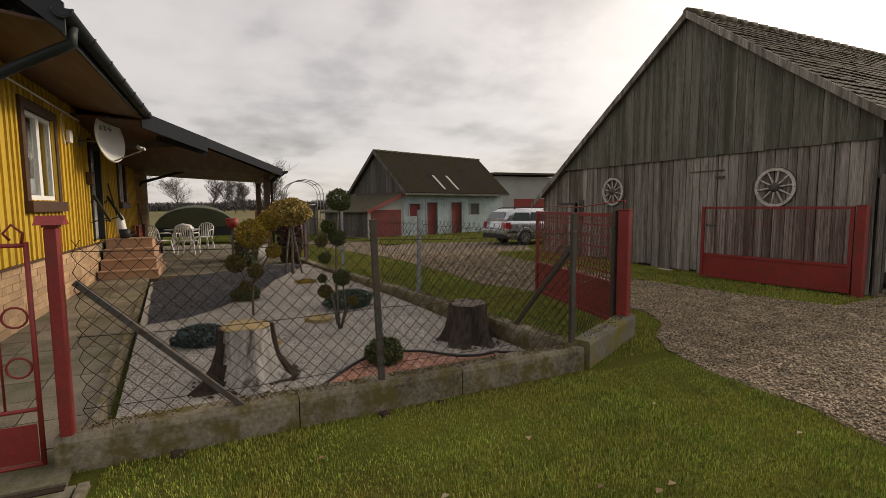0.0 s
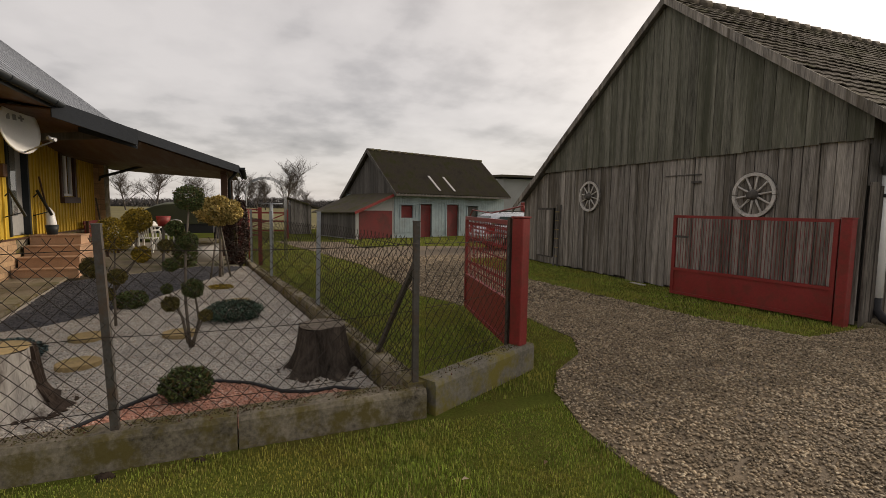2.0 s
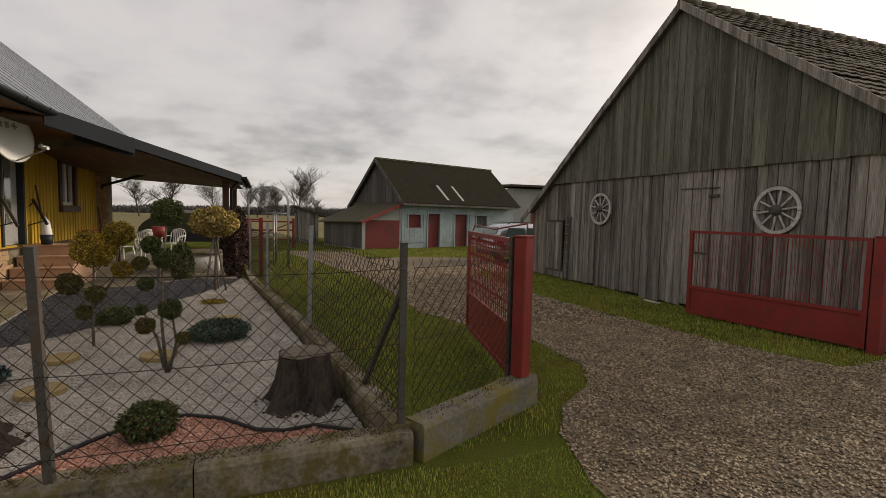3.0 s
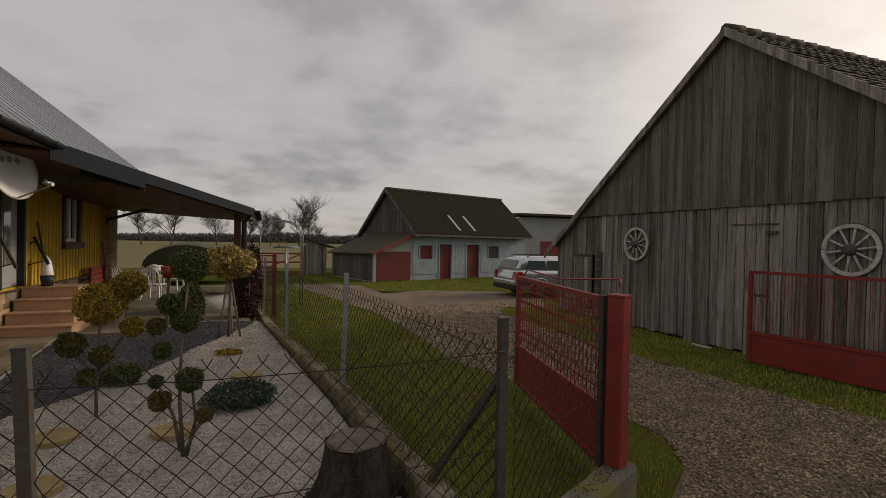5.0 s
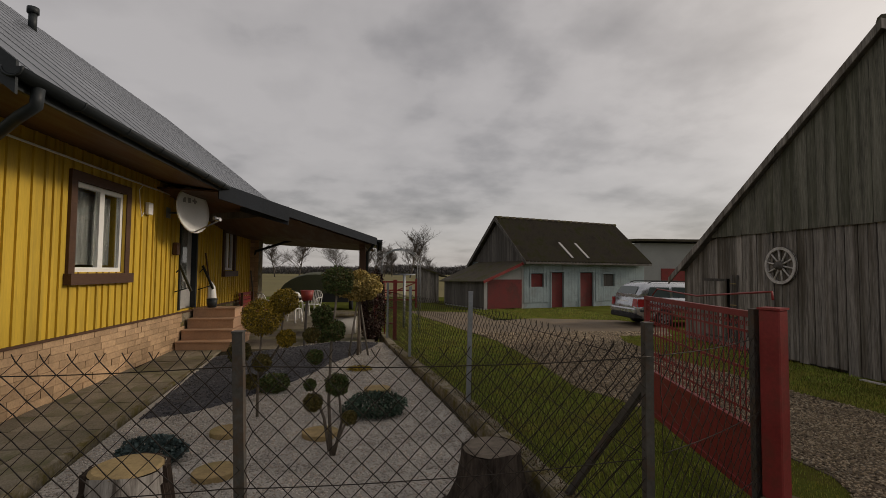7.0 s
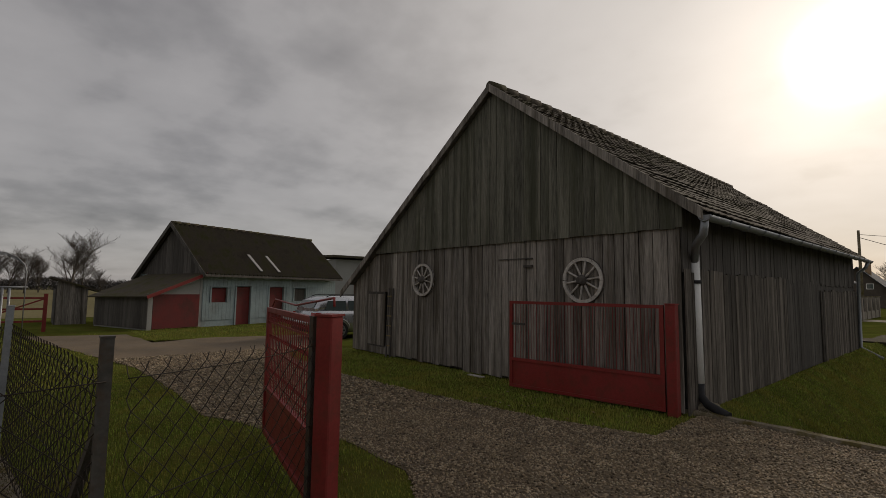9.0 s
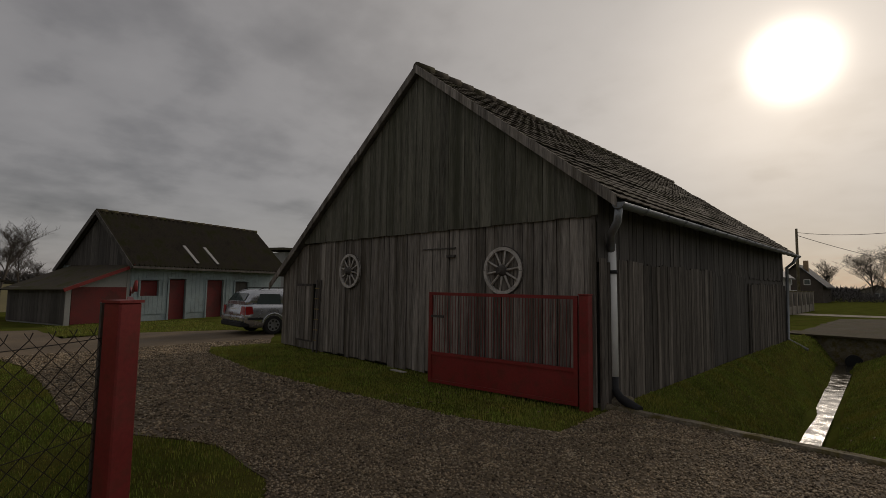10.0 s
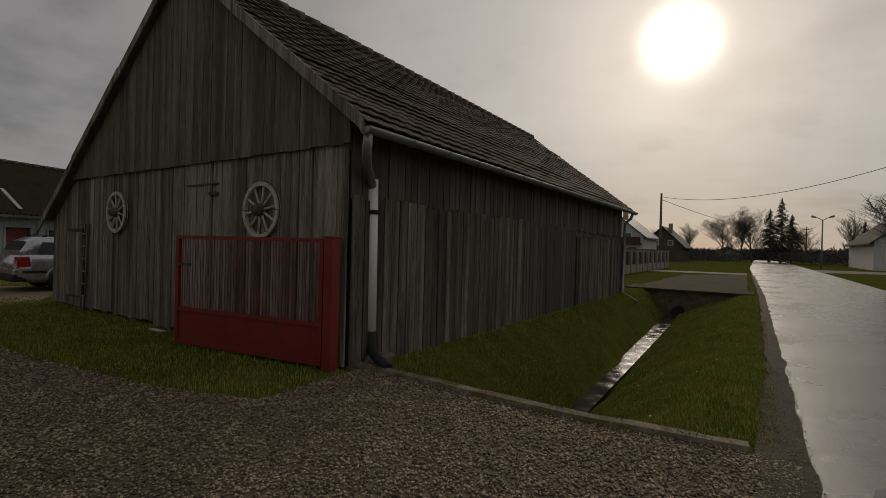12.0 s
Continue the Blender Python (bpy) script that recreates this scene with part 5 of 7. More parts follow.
wall_run("ditch_kerb", [(-4.35, 10.62), (-2.8, 10.56), (-1.6, 10.52), (-0.3, 10.66)], 0.14, -0.2, 0.06, "worn concrete kerb along the ditch", 5)


def paving():
    root = tagged(new("garden_path"), "grey concrete slab path along the cottage", "path", "", "structure")
    root.matrix_basis = pose(-8, -1.6, 0)
    r = random.Random(9)
    bm = B()
    bm_poly_prism(bm, [(-3.3, -0.40, 0.03), (-12.0, -1.06, 0.17), (-12.0, HY, 0.17), (-3.3, HY - 0.6, 0.03)], (0, 0, -0.1))
    part("bedding", bm, M["soil"], root)
    x = -3.35
    while x > -11.9:
        for j in range(4):
            y0 = -0.40 - 0.078 * (-x - 3.4) * 0.9 - 0.47 * j
            y1 = max(y0 - 0.47, HY + 0.06)
            if y0 - y1 < 0.1:
                continue
            z = 0.045 + 0.0162 * (-x - 3.3) + r.uniform(-0.004, 0.004)
            bm = B()
            bm_poly_prism(bm, [(x - 0.006, y0 - 0.006, z), (x - 0.494, y0 - 0.04, z + 0.008), (x - 0.494, y1 - 0.03, z + 0.008), (x - 0.006, y1 + 0.006, z)], (0, 0, -0.04))
            part("slab", bm, M["paving"], root)
        x -= 0.5
    return root


paving()
root = tagged(new("verge_paving"), "worn concrete slabs outside the wicket gate", "paving", "", "structure")
root.matrix_basis = pose(-2.8, -0.9, 0)
for i in range(6):
    for j in range(3):
        bm = B()
        bm_box(bm, -3.35 + 0.5 * i + 0.005, -2.85 + 0.5 * i - 0.005, -1.85 + 0.5 * j + 0.005, -1.35 + 0.5 * j - 0.005, -0.03, 0.022 + 0.004 * ((i + j) % 2))
        part("slab", bm, M["paving"], root)
wall_run("paving_kerb", [(-3.3, -0.31), (-0.4, -0.28)], 0.06, -0.03, 0.04, "thin concrete edging strip in the grass", 6)


# ---- fences and gates ----
def post(x, y, z0, z1, w=0.045, mat="steel", label="rusty grey steel fence post", lean=(0, 0), name="fence_post", cap=True):
    root = thing(name, (x, y, z0), label, "fence post", "fence posts")
    bm = B()
    bm_beam(bm, (x, y, z0 - 0.05), (x + lean[0], y + lean[1], z1), w, w, (1, 0, 0))
    part("shaft", bm, M[mat], root)
    if cap:
        bm = B()
        bm_box(bm, x + lean[0] - w * 0.55, x + lean[0] + w * 0.55, y + lean[1] - w * 0.55, y + lean[1] + w * 0.55, z1, z1 + 0.008)
        part("cap", bm, M[mat], root)
    return root


post(-3.65, 1.58, 0.23, 1.50, 0.045, lean=(0, -0.05))
post(-3.74, 3.56, 0.25, 1.52, 0.045)
post(-6.92, 3.20, 0.25, 1.54, 0.05, "galv", "bluish galvanised fence post", (0.02, 0.02))
post(-9.9, 2.70, 0.25, 1.50, 0.05, "galv", "bluish galvanised fence post")
post(-12.4, 2.34, 0.25, 1.50, 0.05, "galv", "bluish galvanised fence post")


def brace(p, q, label):
    root = thing("fence_brace", q, label, "fence brace")
    bm = B()
    bm_beam(bm, p, q, 0.036, 0.036)
    part("bar", bm, M["steel"], root)


brace((-3.65, -0.36, 1.16), (-3.62, 0.55, 0.22), "slanting steel brace from the wicket post")
brace((-3.76, 3.56, 1.20), (-4.6, 3.47, 0.25), "slanting steel brace of the corner post")


def chain_link(name, p, q, z0, z1, cell, label, seed, barbs=True):
    """Chain-link netting: diagonal wires, knotted ends and tension wires."""
    root = thing(name, ((p[0] + q[0]) / 2, (p[1] + q[1]) / 2, z0), label, "fence netting")
    L = math.hypot(q[0] - p[0], q[1] - p[1])
    H = z1 - z0
    ux, uy = (q[0] - p[0]) / L, (q[1] - p[1]) / L
    r = 0.0024
    V, F = [], []

    def place(s, h, o):
        k = noise.noise((s * 0.8, h * 1.1, seed)) * 0.02
        d = noise.noise((s * 1.3, h * 1.5, seed + 4)) * 0.008
        return (p[0] + ux * (s + d) - uy * (o + k), p[1] + uy * (s + d) + ux * (o + k), z0 + h + d)

    def run(pts):
        base = len(V)
        for (s, h, o) in pts:
            x, y, z = place(s, h, o)
            V.extend([(x - ux * r, y - uy * r, z), (x + ux * r, y + uy * r, z), (x - uy * r * 1.7, y + ux * r * 1.7, z + r)])
        for i in range(len(pts) - 1):
            for j in range(3):
                a, b = base + 3 * i + j, base + 3 * i + (j + 1) % 3
                F.append((a, b, b + 3, a + 3))

    # each wire zigzags upright, hooked into its neighbours
    n = int(L / (cell * 0.5))
    rows = int(H / (cell * 0.5))
    for i in range(n + 1):
        s = i * cell * 0.5
        pts = [(min(max(s + (cell * 0.25 if (j + i) % 2 else -cell * 0.25) * 0.98, 0), L), j * cell * 0.5, 0.003 * (1 if j % 2 else -1)) for j in range(rows + 1)]
        if barbs:
            j = rows
            pts.append((min(max(pts[-1][0] + 0.02 * (1 if i % 2 else -1), 0), L), rows * cell * 0.5 + 0.035, 0.004))
        run(pts)
    me = mesh_np("netting", V, F, M["wire"])
    ob = part("netting", me, None, root)
    ob["kind"] = "stuff"
    for h in (0.12, H * 0.5, H - 0.05):
        bm = B()
        m = 16
        bm_tube(bm, [place(L * i / m, h - 0.02 * math.sin(math.pi * i / m), -0.008) for i in range(m + 1)], 0.0026, 5)
        part("tension_wire", bm, M["wire"], root)
    return root


chain_link("chain_link_fence", (-3.62, -0.36), (-3.63, 1.58), 0.25, 1.40, 0.108, "rusty chain-link netting with barbed top ends", 1)
chain_link("chain_link_fence", (-3.63, 1.58), (-3.72, 3.56), 0.25, 1.40, 0.108, "rusty chain-link netting with barbed top ends", 2)
chain_link("chain_link_fence", (-3.76, 3.56), (-6.94, 3.24), 0.28, 1.38, 0.108, "rusty chain-link netting beside the lawn", 3)
chain_link("chain_link_fence", (-6.92, 3.22), (-9.9, 2.71), 0.28, 1.38, 0.108, "rusty chain-link netting beside the lawn", 4, False)
chain_link("chain_link_fence", (-9.9, 2.71), (-12.4, 2.35), 0.28, 1.38, 0.10, "rusty chain-link netting beside the lawn", 5, False)


chain_link("chain_link_fence", (-3.76, 3.64), (-4.42, 4.80), 0.29, 1.40, 0.108, "rusty chain-link netting between the corner and gate posts", 6)


def gate_leaf(name, p, q, z0, z1, panel, label, dense=True):
    """A red driveway gate leaf hung at p, its far end at q."""
    root = thing(name, (p[0], p[1], z0), label, "gate", "driveway gate leaves")
    p0, q0 = Vector((p[0], p[1], 0)), Vector((q[0], q[1], 0))
    d = (q0 - p0).normalized()
    L = (q0 - p0).length
    n = Vector((-d.y, d.x, 0))

    def at(s, z, o=0.0):
        return p0 + d * s + n * o + Vector((0, 0, z))
    for s, w in ((0.03, 0.06), (L - 0.03, 0.06)):
        part("stile", (lambda b: (bm_beam(b, at(s, z0), at(s, z1), w, 0.045, n), b)[1])(B()), M["red"], root)
    for z in (z0 + 0.025, z0 + panel, z1 - 0.025):
        part("rail", (lambda b: (bm_beam(b, at(0.06, z), at(L - 0.06, z), 0.045, 0.05, (0, 0, 1)), b)[1])(B()), M["red"], root)
    part("panel", (lambda b: (bm_beam(b, at(0.06, z0 + panel / 2 + 0.005), at(L - 0.06, z0 + panel / 2 + 0.005), 0.006, panel - 0.06, (0, 0, 1)), b)[1])(B()), M["red"], root, "red sheet-steel lower panel")
    k = int(L / (0.085 if dense else 0.055))
    for i in range(1, k):
        s = 0.06 + (L - 0.12) * i / k
        part("bar", (lambda b: (bm_beam(b, at(s, z0 + panel + 0.02), at(s, z1 - 0.05), 0.009 if dense else 0.006, 0.009 if dense else 0.006, n), b)[1])(B()), M["red"], root)
    if dense:
        for z in (z1 - 0.16, z1 - 0.45, z0 + panel + 0.13):
            part("flat_bar", (lambda b: (bm_beam(b, at(0.06, z), at(L - 0.06, z), 0.006, 0.02, (0, 0, 1)), b)[1])(B()), M["red"], root)
        bm = B()
        for i in range(k):
            s = 0.06 + (L - 0.12) * (i + 0.5) / k
            for z in (z1 - 0.10, z1 - 0.31, z0 + panel + 0.22):
                bm_tube(bm, [at(s + 0.016 * math.cos(a), z + 0.02 * math.sin(a)) for a in (2 * math.pi * t / 6 for t in range(7))], 0.004, 4)
        ob = part("rings", bm, M["red"], root)
        ob["kind"] = "stuff"
    return root, at, L


leaf, at, L = gate_leaf("driveway_gate", (-4.42, 4.93), (-6.95, 5.45), 0.10, 1.50, 0.50, "red steel driveway gate leaf standing open over the lawn")
part("truss_rod", (lambda b: (bm_tube(b, [at(0.02, 1.60), at(0.03, 1.66), at(0.1, 1.655), at(1.2, 1.57), at(2.2, 1.60), at(2.35, 1.52)], 0.009, 6), b)[1])(B()), M["red"], leaf)
part("hinge", (lambda b: (bm_tube(b, [at(-0.02, 1.36), at(-0.02, 1.46)], 0.02, 8), b)[1])(B()), M["steel"], leaf)
part("hinge", (lambda b: (bm_tube(b, [at(-0.02, 0.42), at(-0.02, 0.52)], 0.02, 8), b)[1])(B()), M["steel"], leaf)


def gate_post(x, y, z0, z1, w, label, turn=0.0):
    root = thing("gate_post", (x, y, z0), label, "gate post", "gate posts", "", turn)
    m = pose(x, y, 0, 0, 0, turn)
    bm = B()
    bm_box(bm, -w / 2, w / 2, -w / 2, w / 2, z0, z1, m, 0.008)
    part("shaft", bm, M["red"], root)
    bm = B()
    bm_box(bm, -w * 0.55, w * 0.55, -w * 0.55, w * 0.55, z1, z1 + 0.015, m)
    part("cap", bm, M["red"], root)
    return root


gate_post(-4.36, 4.86, 0.0, 1.54, 0.13, "square red steel gate post in the wall end", 25)
post(-4.46, 4.80, 0.27, 1.53, 0.05)
leaf2, at2, L2 = gate_leaf("driveway_gate", (-4.52, 10.24), (-7.10, 9.88), 0.05, 1.55, 0.48, "red steel driveway gate leaf standing against the barn", False)
part("latch", (lambda b: (bm_beam(b, at2(L2 - 0.06, 1.15, 0.03), at2(L2 - 0.32, 1.15, 0.03), 0.02, 0.04, (0, 0, 1)), b)[1])(B()), M["steel"], leaf2)
gate_post(-4.42, 10.27, 0.0, 1.56, 0.14, "square red steel gate post before the barn corner", 3)


def wicket():
    root = thing("wicket_gate", (-3.62, -0.62, 0), "red wrought-iron wicket gate with rings and a sheet panel", "gate")
    y0, y1, x = -0.56, -1.52, -3.59
    for y in (y0, y1):
        part("stile", (lambda b: (bm_tube(b, [(x, y, 0.07), (x, y, 1.42)], 0.014, 7), b)[1])(B()), M["red"], root)
    for z in (0.08, 0.42, 1.40):
        part("rail", (lambda b: (bm_tube(b, [(x, y0, z), (x, y1, z)], 0.013, 7), b)[1])(B()), M["red"], root)
    part("panel", (lambda b: (bm_box(b, x - 0.003, x + 0.003, y1 + 0.02, y0 - 0.02, 0.10, 0.33), b)[1])(B()), M["red"], root, "flat red sheet panel")
    for i in range(1, 6):
        y = y0 + (y1 - y0) * i / 6
        part("bar", (lambda b: (bm_tube(b, [(x, y, 0.42), (x, y, 1.40)], 0.007, 6), b)[1])(B()), M["red"], root)
    for i in range(3):
        for z in (0.68, 0.98):
            y = y0 + (y1 - y0) * (2 * i + 0.5) / 6
            part("ring", (lambda b: (bm_tube(b, [(x, y + 0.06 * math.cos(a), z + 0.06 * math.sin(a)) for a in (2 * math.pi * t / 14 for t in range(15))], 0.007, 5, False), b)[1])(B()), M["red"], root)
    part("scroll", (lambda b: (bm_tube(b, [(x, y0 - 0.02, 1.40), (x, y0 - 0.01, 1.47), (x, y0 - 0.06, 1.52), (x, y0 - 0.10, 1.47), (x, y0 - 0.07, 1.43)], 0.008, 6), b)[1])(B()), M["red"], root)


wicket()
root = gate_post(-3.61, -0.44, 0.0, 1.50, 0.07, "red steel wicket gate post with a small pitched cap")
part("cap_roof", (lambda b: (bm_poly_prism(b, [(-3.68, -0.51, 1.515), (-3.54, -0.51, 1.515), (-3.61, -0.51, 1.57)], (0, 0.14, 0)), b)[1])(B()), M["red"], root)


# ---- cottage entrance and terrace ----
def build_steps():
    root = thing("entrance_steps", (-12.1, -1.4, 0.17), "four terracotta-tiled entrance steps", "steps")
    for i in range(4):
        x0, z0 = -11.45 - 0.29 * i, 0.14 + 0.20 * i
        bm = B()
        bm_box(bm, -12.85, x0, HY + 0.08, -0.80 - 0.06 * i, z0, z0 + 0.17)
        part("riser", bm, M["terracotta"], root)
        for k in range(4):
            w = (-0.78 - 0.06 * i - HY - 0.08) / 4
            bm = B()
            bm_box(bm, -12.87, x0 + 0.025, HY + 0.08 + w * k + 0.003, HY + 0.08 + w * (k + 1) - 0.003, z0 + 0.17, z0 + 0.20, None, 0.004)
            part("tread_tile", bm, M["terracotta"], root)


build_steps()


def build_door():
    root = tagged(new("door_1"), "grey front door with a narrow glazed strip", "door", "", "structure")
    root.matrix_basis = pose(-12.1, HY, FLOOR)
    bm = B()
    for a in ((-12.56, -12.49), (-11.71, -11.64)):
        bm_box(bm, a[0], a[1], HY - 0.14, HY + 0.05, FLOOR, 2.98)
    bm_box(bm, -12.49, -11.71, HY - 0.14, HY + 0.05, 2.91, 2.98)
    part("door_frame", bm, M["anthracite"], root)
    bm = B()
    bm_box(bm, -12.49, -11.71, HY - 0.11, HY - 0.06, FLOOR + 0.01, 2.91)
    leaf_ = part("door_leaf", bm, M["grey_render"], root)
    bm = B()
    bm_box(bm, -12.24, -12.00, HY - 0.058, HY - 0.05, FLOOR + 0.4, 2.68)
    part("pane", bm, M["glass"], leaf_)
    bm = B()
    bm_tube(bm, [(-11.80, HY - 0.06, FLOOR + 0.98), (-11.80, HY - 0.01, FLOOR + 0.98), (-11.92, HY - 0.005, FLOOR + 0.98)], 0.011, 6)
    part("door_handle", bm, M["galv"], leaf_)


build_door()


def handrail(x, label):
    root = thing("handrail", (x, HY, 1.3), label, "handrail", "handrails")
    bm = B()
    bm_beam(bm, (x + 0.08, HY + 0.36, 1.34), (x - 0.05, HY + 0.08, 1.86), 0.025, 0.05)
    part("rail", bm, M["anthracite"], root)
    for t in (0.15, 0.9):
        bm = B()
        p = Vector((x + 0.08, HY + 0.36, 1.34)).lerp(Vector((x - 0.05, HY + 0.08, 1.86)), t)
        bm_tube(bm, [p, (p.x, HY + 0.02, p.z - 0.1)], 0.012, 6)
        part("bracket", bm, M["anthracite"], root)


handrail(-11.5, "dark wooden handrail on the wall beside the door")
handrail(-12.75, "dark wooden handrail on the wall beside the door")


def dish():
    c = Vector((-10.92, -1.40, 2.90))
    root = thing("satellite_dish", (-10.92, HY, 2.6), "white satellite dish with a grey printed mark on a wall bracket", "satellite dish")
    n = Vector((0.40, 0.90, 0.13)).normalized()
    s = n.cross(Vector((0, 0, 1))).normalized()
    u = s.cross(n).normalized()
    bm = B()
    rings, back = [], []
    for k in range(7):
        t = k / 6
        rings.append([bm.verts.new(c + s * 0.39 * t * math.cos(a) + u * 0.445 * t * math.sin(a) + n * (0.09 * t * t - 0.06)) for a in (2 * math.pi * q / 28 for q in range(28))] if k else [bm.verts.new(c - n * 0.06)])
        back.append([bm.verts.new(c + s * 0.395 * t * math.cos(a) + u * 0.45 * t * math.sin(a) + n * (0.09 * t * t - 0.075)) for a in (2 * math.pi * q / 28 for q in range(28))] if k else [bm.verts.new(c - n * 0.075)])
    for rr in (rings, back):
        for q in range(28):
            bm.faces.new((rr[0][0], rr[1][q], rr[1][(q + 1) % 28])).smooth = True
        for a, b in zip(rr[1:], rr[2:]):
            for q in range(28):
                bm.faces.new((a[q], a[(q + 1) % 28], b[(q + 1) % 28], b[q])).smooth = True
    for q in range(28):
        bm.faces.new((rings[-1][q], rings[-1][(q + 1) % 28], back[-1][(q + 1) % 28], back[-1][q]))
    part("reflector", bm, M["white"], root)
    for i, (a, w, h) in enumerate(((-0.15, 0.07, 0.10), (-0.03, 0.07, 0.10), (0.10, 0.11, 0.035), (0.10, 0.035, 0.11))):
        bm = B()
        p = c + s * -a * 1.0 + u * 0.19
        vs = [p + s * -w / 2 + u * -h / 2, p + s * w / 2 + u * -h / 2, p + s * w / 2 + u * h / 2, p + s * -w / 2 + u * h / 2]
        bm_poly_prism(bm, [v + n * -0.026 for v in vs], n * 0.004)
        part("mark", bm, M["grey_render"], root, "plain grey printed mark")
    arm = c - u * 0.42 + n * 0.02
    tip = c - u * 0.30 + n * 0.55
    part("feed_arm", (lambda b: (bm_tube(b, [arm, tip], 0.014, 6), b)[1])(B()), M["galv"], root)
    part("feed_horn", (lambda b: (bm_tube(b, [tip + u * 0.09 - n * 0.06, tip + u * 0.02, tip + u * 0.02 + n * 0.07], [0.035, 0.028, 0.03], 8), bm_tube(b, [tip + s * 0.08 + u * 0.05, tip - s * 0.08 + u * 0.05], 0.03, 8), b)[2])(B()), M["galv"], root)
    part("wall_bracket", (lambda b: (bm_tube(b, [c - n * 0.07, (c.x - 0.1, HY + 0.3, 2.85), (c.x - 0.1, HY + 0.02, 2.85)], 0.02, 7), bm_box(b, c.x - 0.18, c.x - 0.02, HY + 0.045, HY + 0.06, 2.75, 2.95), b)[2])(B()), M["galv"], root)


dish()
root = thing("wall_box", (-10.21, HY, 2.72), "small white wall box with a looped cable", "wall box")
part("case", (lambda b: (bm_box(b, -10.29, -10.13, HY + 0.046, HY + 0.11, 2.72, 2.93, None, 0.008), b)[1])(B()), M["white"], root)
part("cable", (lambda b: (bm_tube(b, [(-10.08, HY + 0.05, 2.74), (-9.99, HY + 0.06, 2.66), (-9.94, HY + 0.06, 2.82), (-9.88, HY + 0.06, 3.1), (-10.0, HY + 0.06, 3.2)], 0.008, 5), b)[1])(B()), M["white"], root)
root = thing("wall_lamp", (-11.3, HY, 2.1), "small brown wall lamp beside the door", "lamp")
part("lamp_body", (lambda b: (bm_box(b, -11.36, -11.24, HY + 0.046, HY + 0.16, 2.05, 2.3, None, 0.02), b)[1])(B()), M["brown"], root)
M["blue_enamel"] = surface("blue_enamel", (0.02, 0.04, 0.20), 0.15, 30, 3, 0.3, 0.02)
root = thing("house_number_plate", (-6.47, -2.22, 2.75), "small blue enamel house number plate", "plate")
part("plate", (lambda b: (bm_box(b, -6.475, -6.465, -2.37, -2.12, 2.65, 2.82), b)[1])(B()), M["blue_enamel"], root)
bm = B()
bm_box(bm, -20.5, -11.5, HY + 0.05, 2.05, 0.0, 0.17)
structure("terrace_floor", bm, M["paving"], "grey concrete terrace under the porch roof", "terrace")


def stone_corner():
    root = thing("stone_pier", (-17.2, -1.8, 0.17), "stone-clad corner pier of the cottage", "pier")
    r = random.Random(21)
    part("core", (lambda b: (bm_box(b, -17.45, -16.95, -1.90, -1.64, 0.17, 2.95), b)[1])(B()), M["concrete"], root)
    for k in range(18):
        z = 0.18 + 0.153 * k
        for j in range(2):
            bm = B()
            a = -16.948 if j else -16.95
            bm_box(bm, a, a + 0.018, -1.895 + 0.13 * j, -1.775 + 0.13 * j, z, z + 0.145)
            part("stone", bm, M["sandstone"], root)


stone_corner()


def plastic_chair():
    """White moulded garden chair, seat at 0.42, facing +x, at the origin."""
    root = thing("garden_chair", (0, 0, 0), "white plastic garden armchair with a slatted back", "chair", "chairs round the terrace table")
    part("seat", (lambda b: (bm_box(b, -0.22, 0.24, -0.23, 0.23, 0.40, 0.425, None, 0.01), b)[1])(B()), M["white"], root)
    for sx, sy in ((-1, -1), (-1, 1), (1, -1), (1, 1)):
        part("leg", (lambda b: (bm_beam(b, (sx * 0.20, sy * 0.20, 0.41), (sx * 0.25, sy * 0.25, 0.0), 0.05, 0.03), b)[1])(B()), M["white"], root)
    bm = B()
    bm_tube(bm, [(-0.21, -0.24, 0.42), (-0.30, -0.24, 0.75), (-0.33, -0.16, 0.86), (-0.34, 0, 0.89), (-0.33, 0.16, 0.86), (-0.30, 0.24, 0.75), (-0.21, 0.24, 0.42)], 0.018, 6)
    part("back_frame", bm, M["white"], root)
    for k in range(6):
        y = -0.17 + 0.068 * k
        part("slat", (lambda b: (bm_beam(b, (-0.22, y * 0.8, 0.42), (-0.33, y, 0.86), 0.03, 0.01, (1, 0, 0.2)), b)[1])(B()), M["white"], root)
    for sy in (-1, 1):
        part("armrest", (lambda b: (bm_tube(b, [(-0.28, sy * 0.25, 0.66), (0.1, sy * 0.28, 0.65), (0.22, sy * 0.27, 0.60), (0.23, sy * 0.25, 0.42)], 0.018, 6), b)[1])(B()), M["white"], root)
    return root


chair = plastic_chair()
chair.matrix_basis = pose(-16.6, -0.55, 0.17, 0, 0, 165)
copy_thing(chair, pose(-17.1, -1.35, 0.17, 0, 0, 140))
copy_thing(chair, pose(-18.5, -0.2, 0.17, 0, 0, -20))


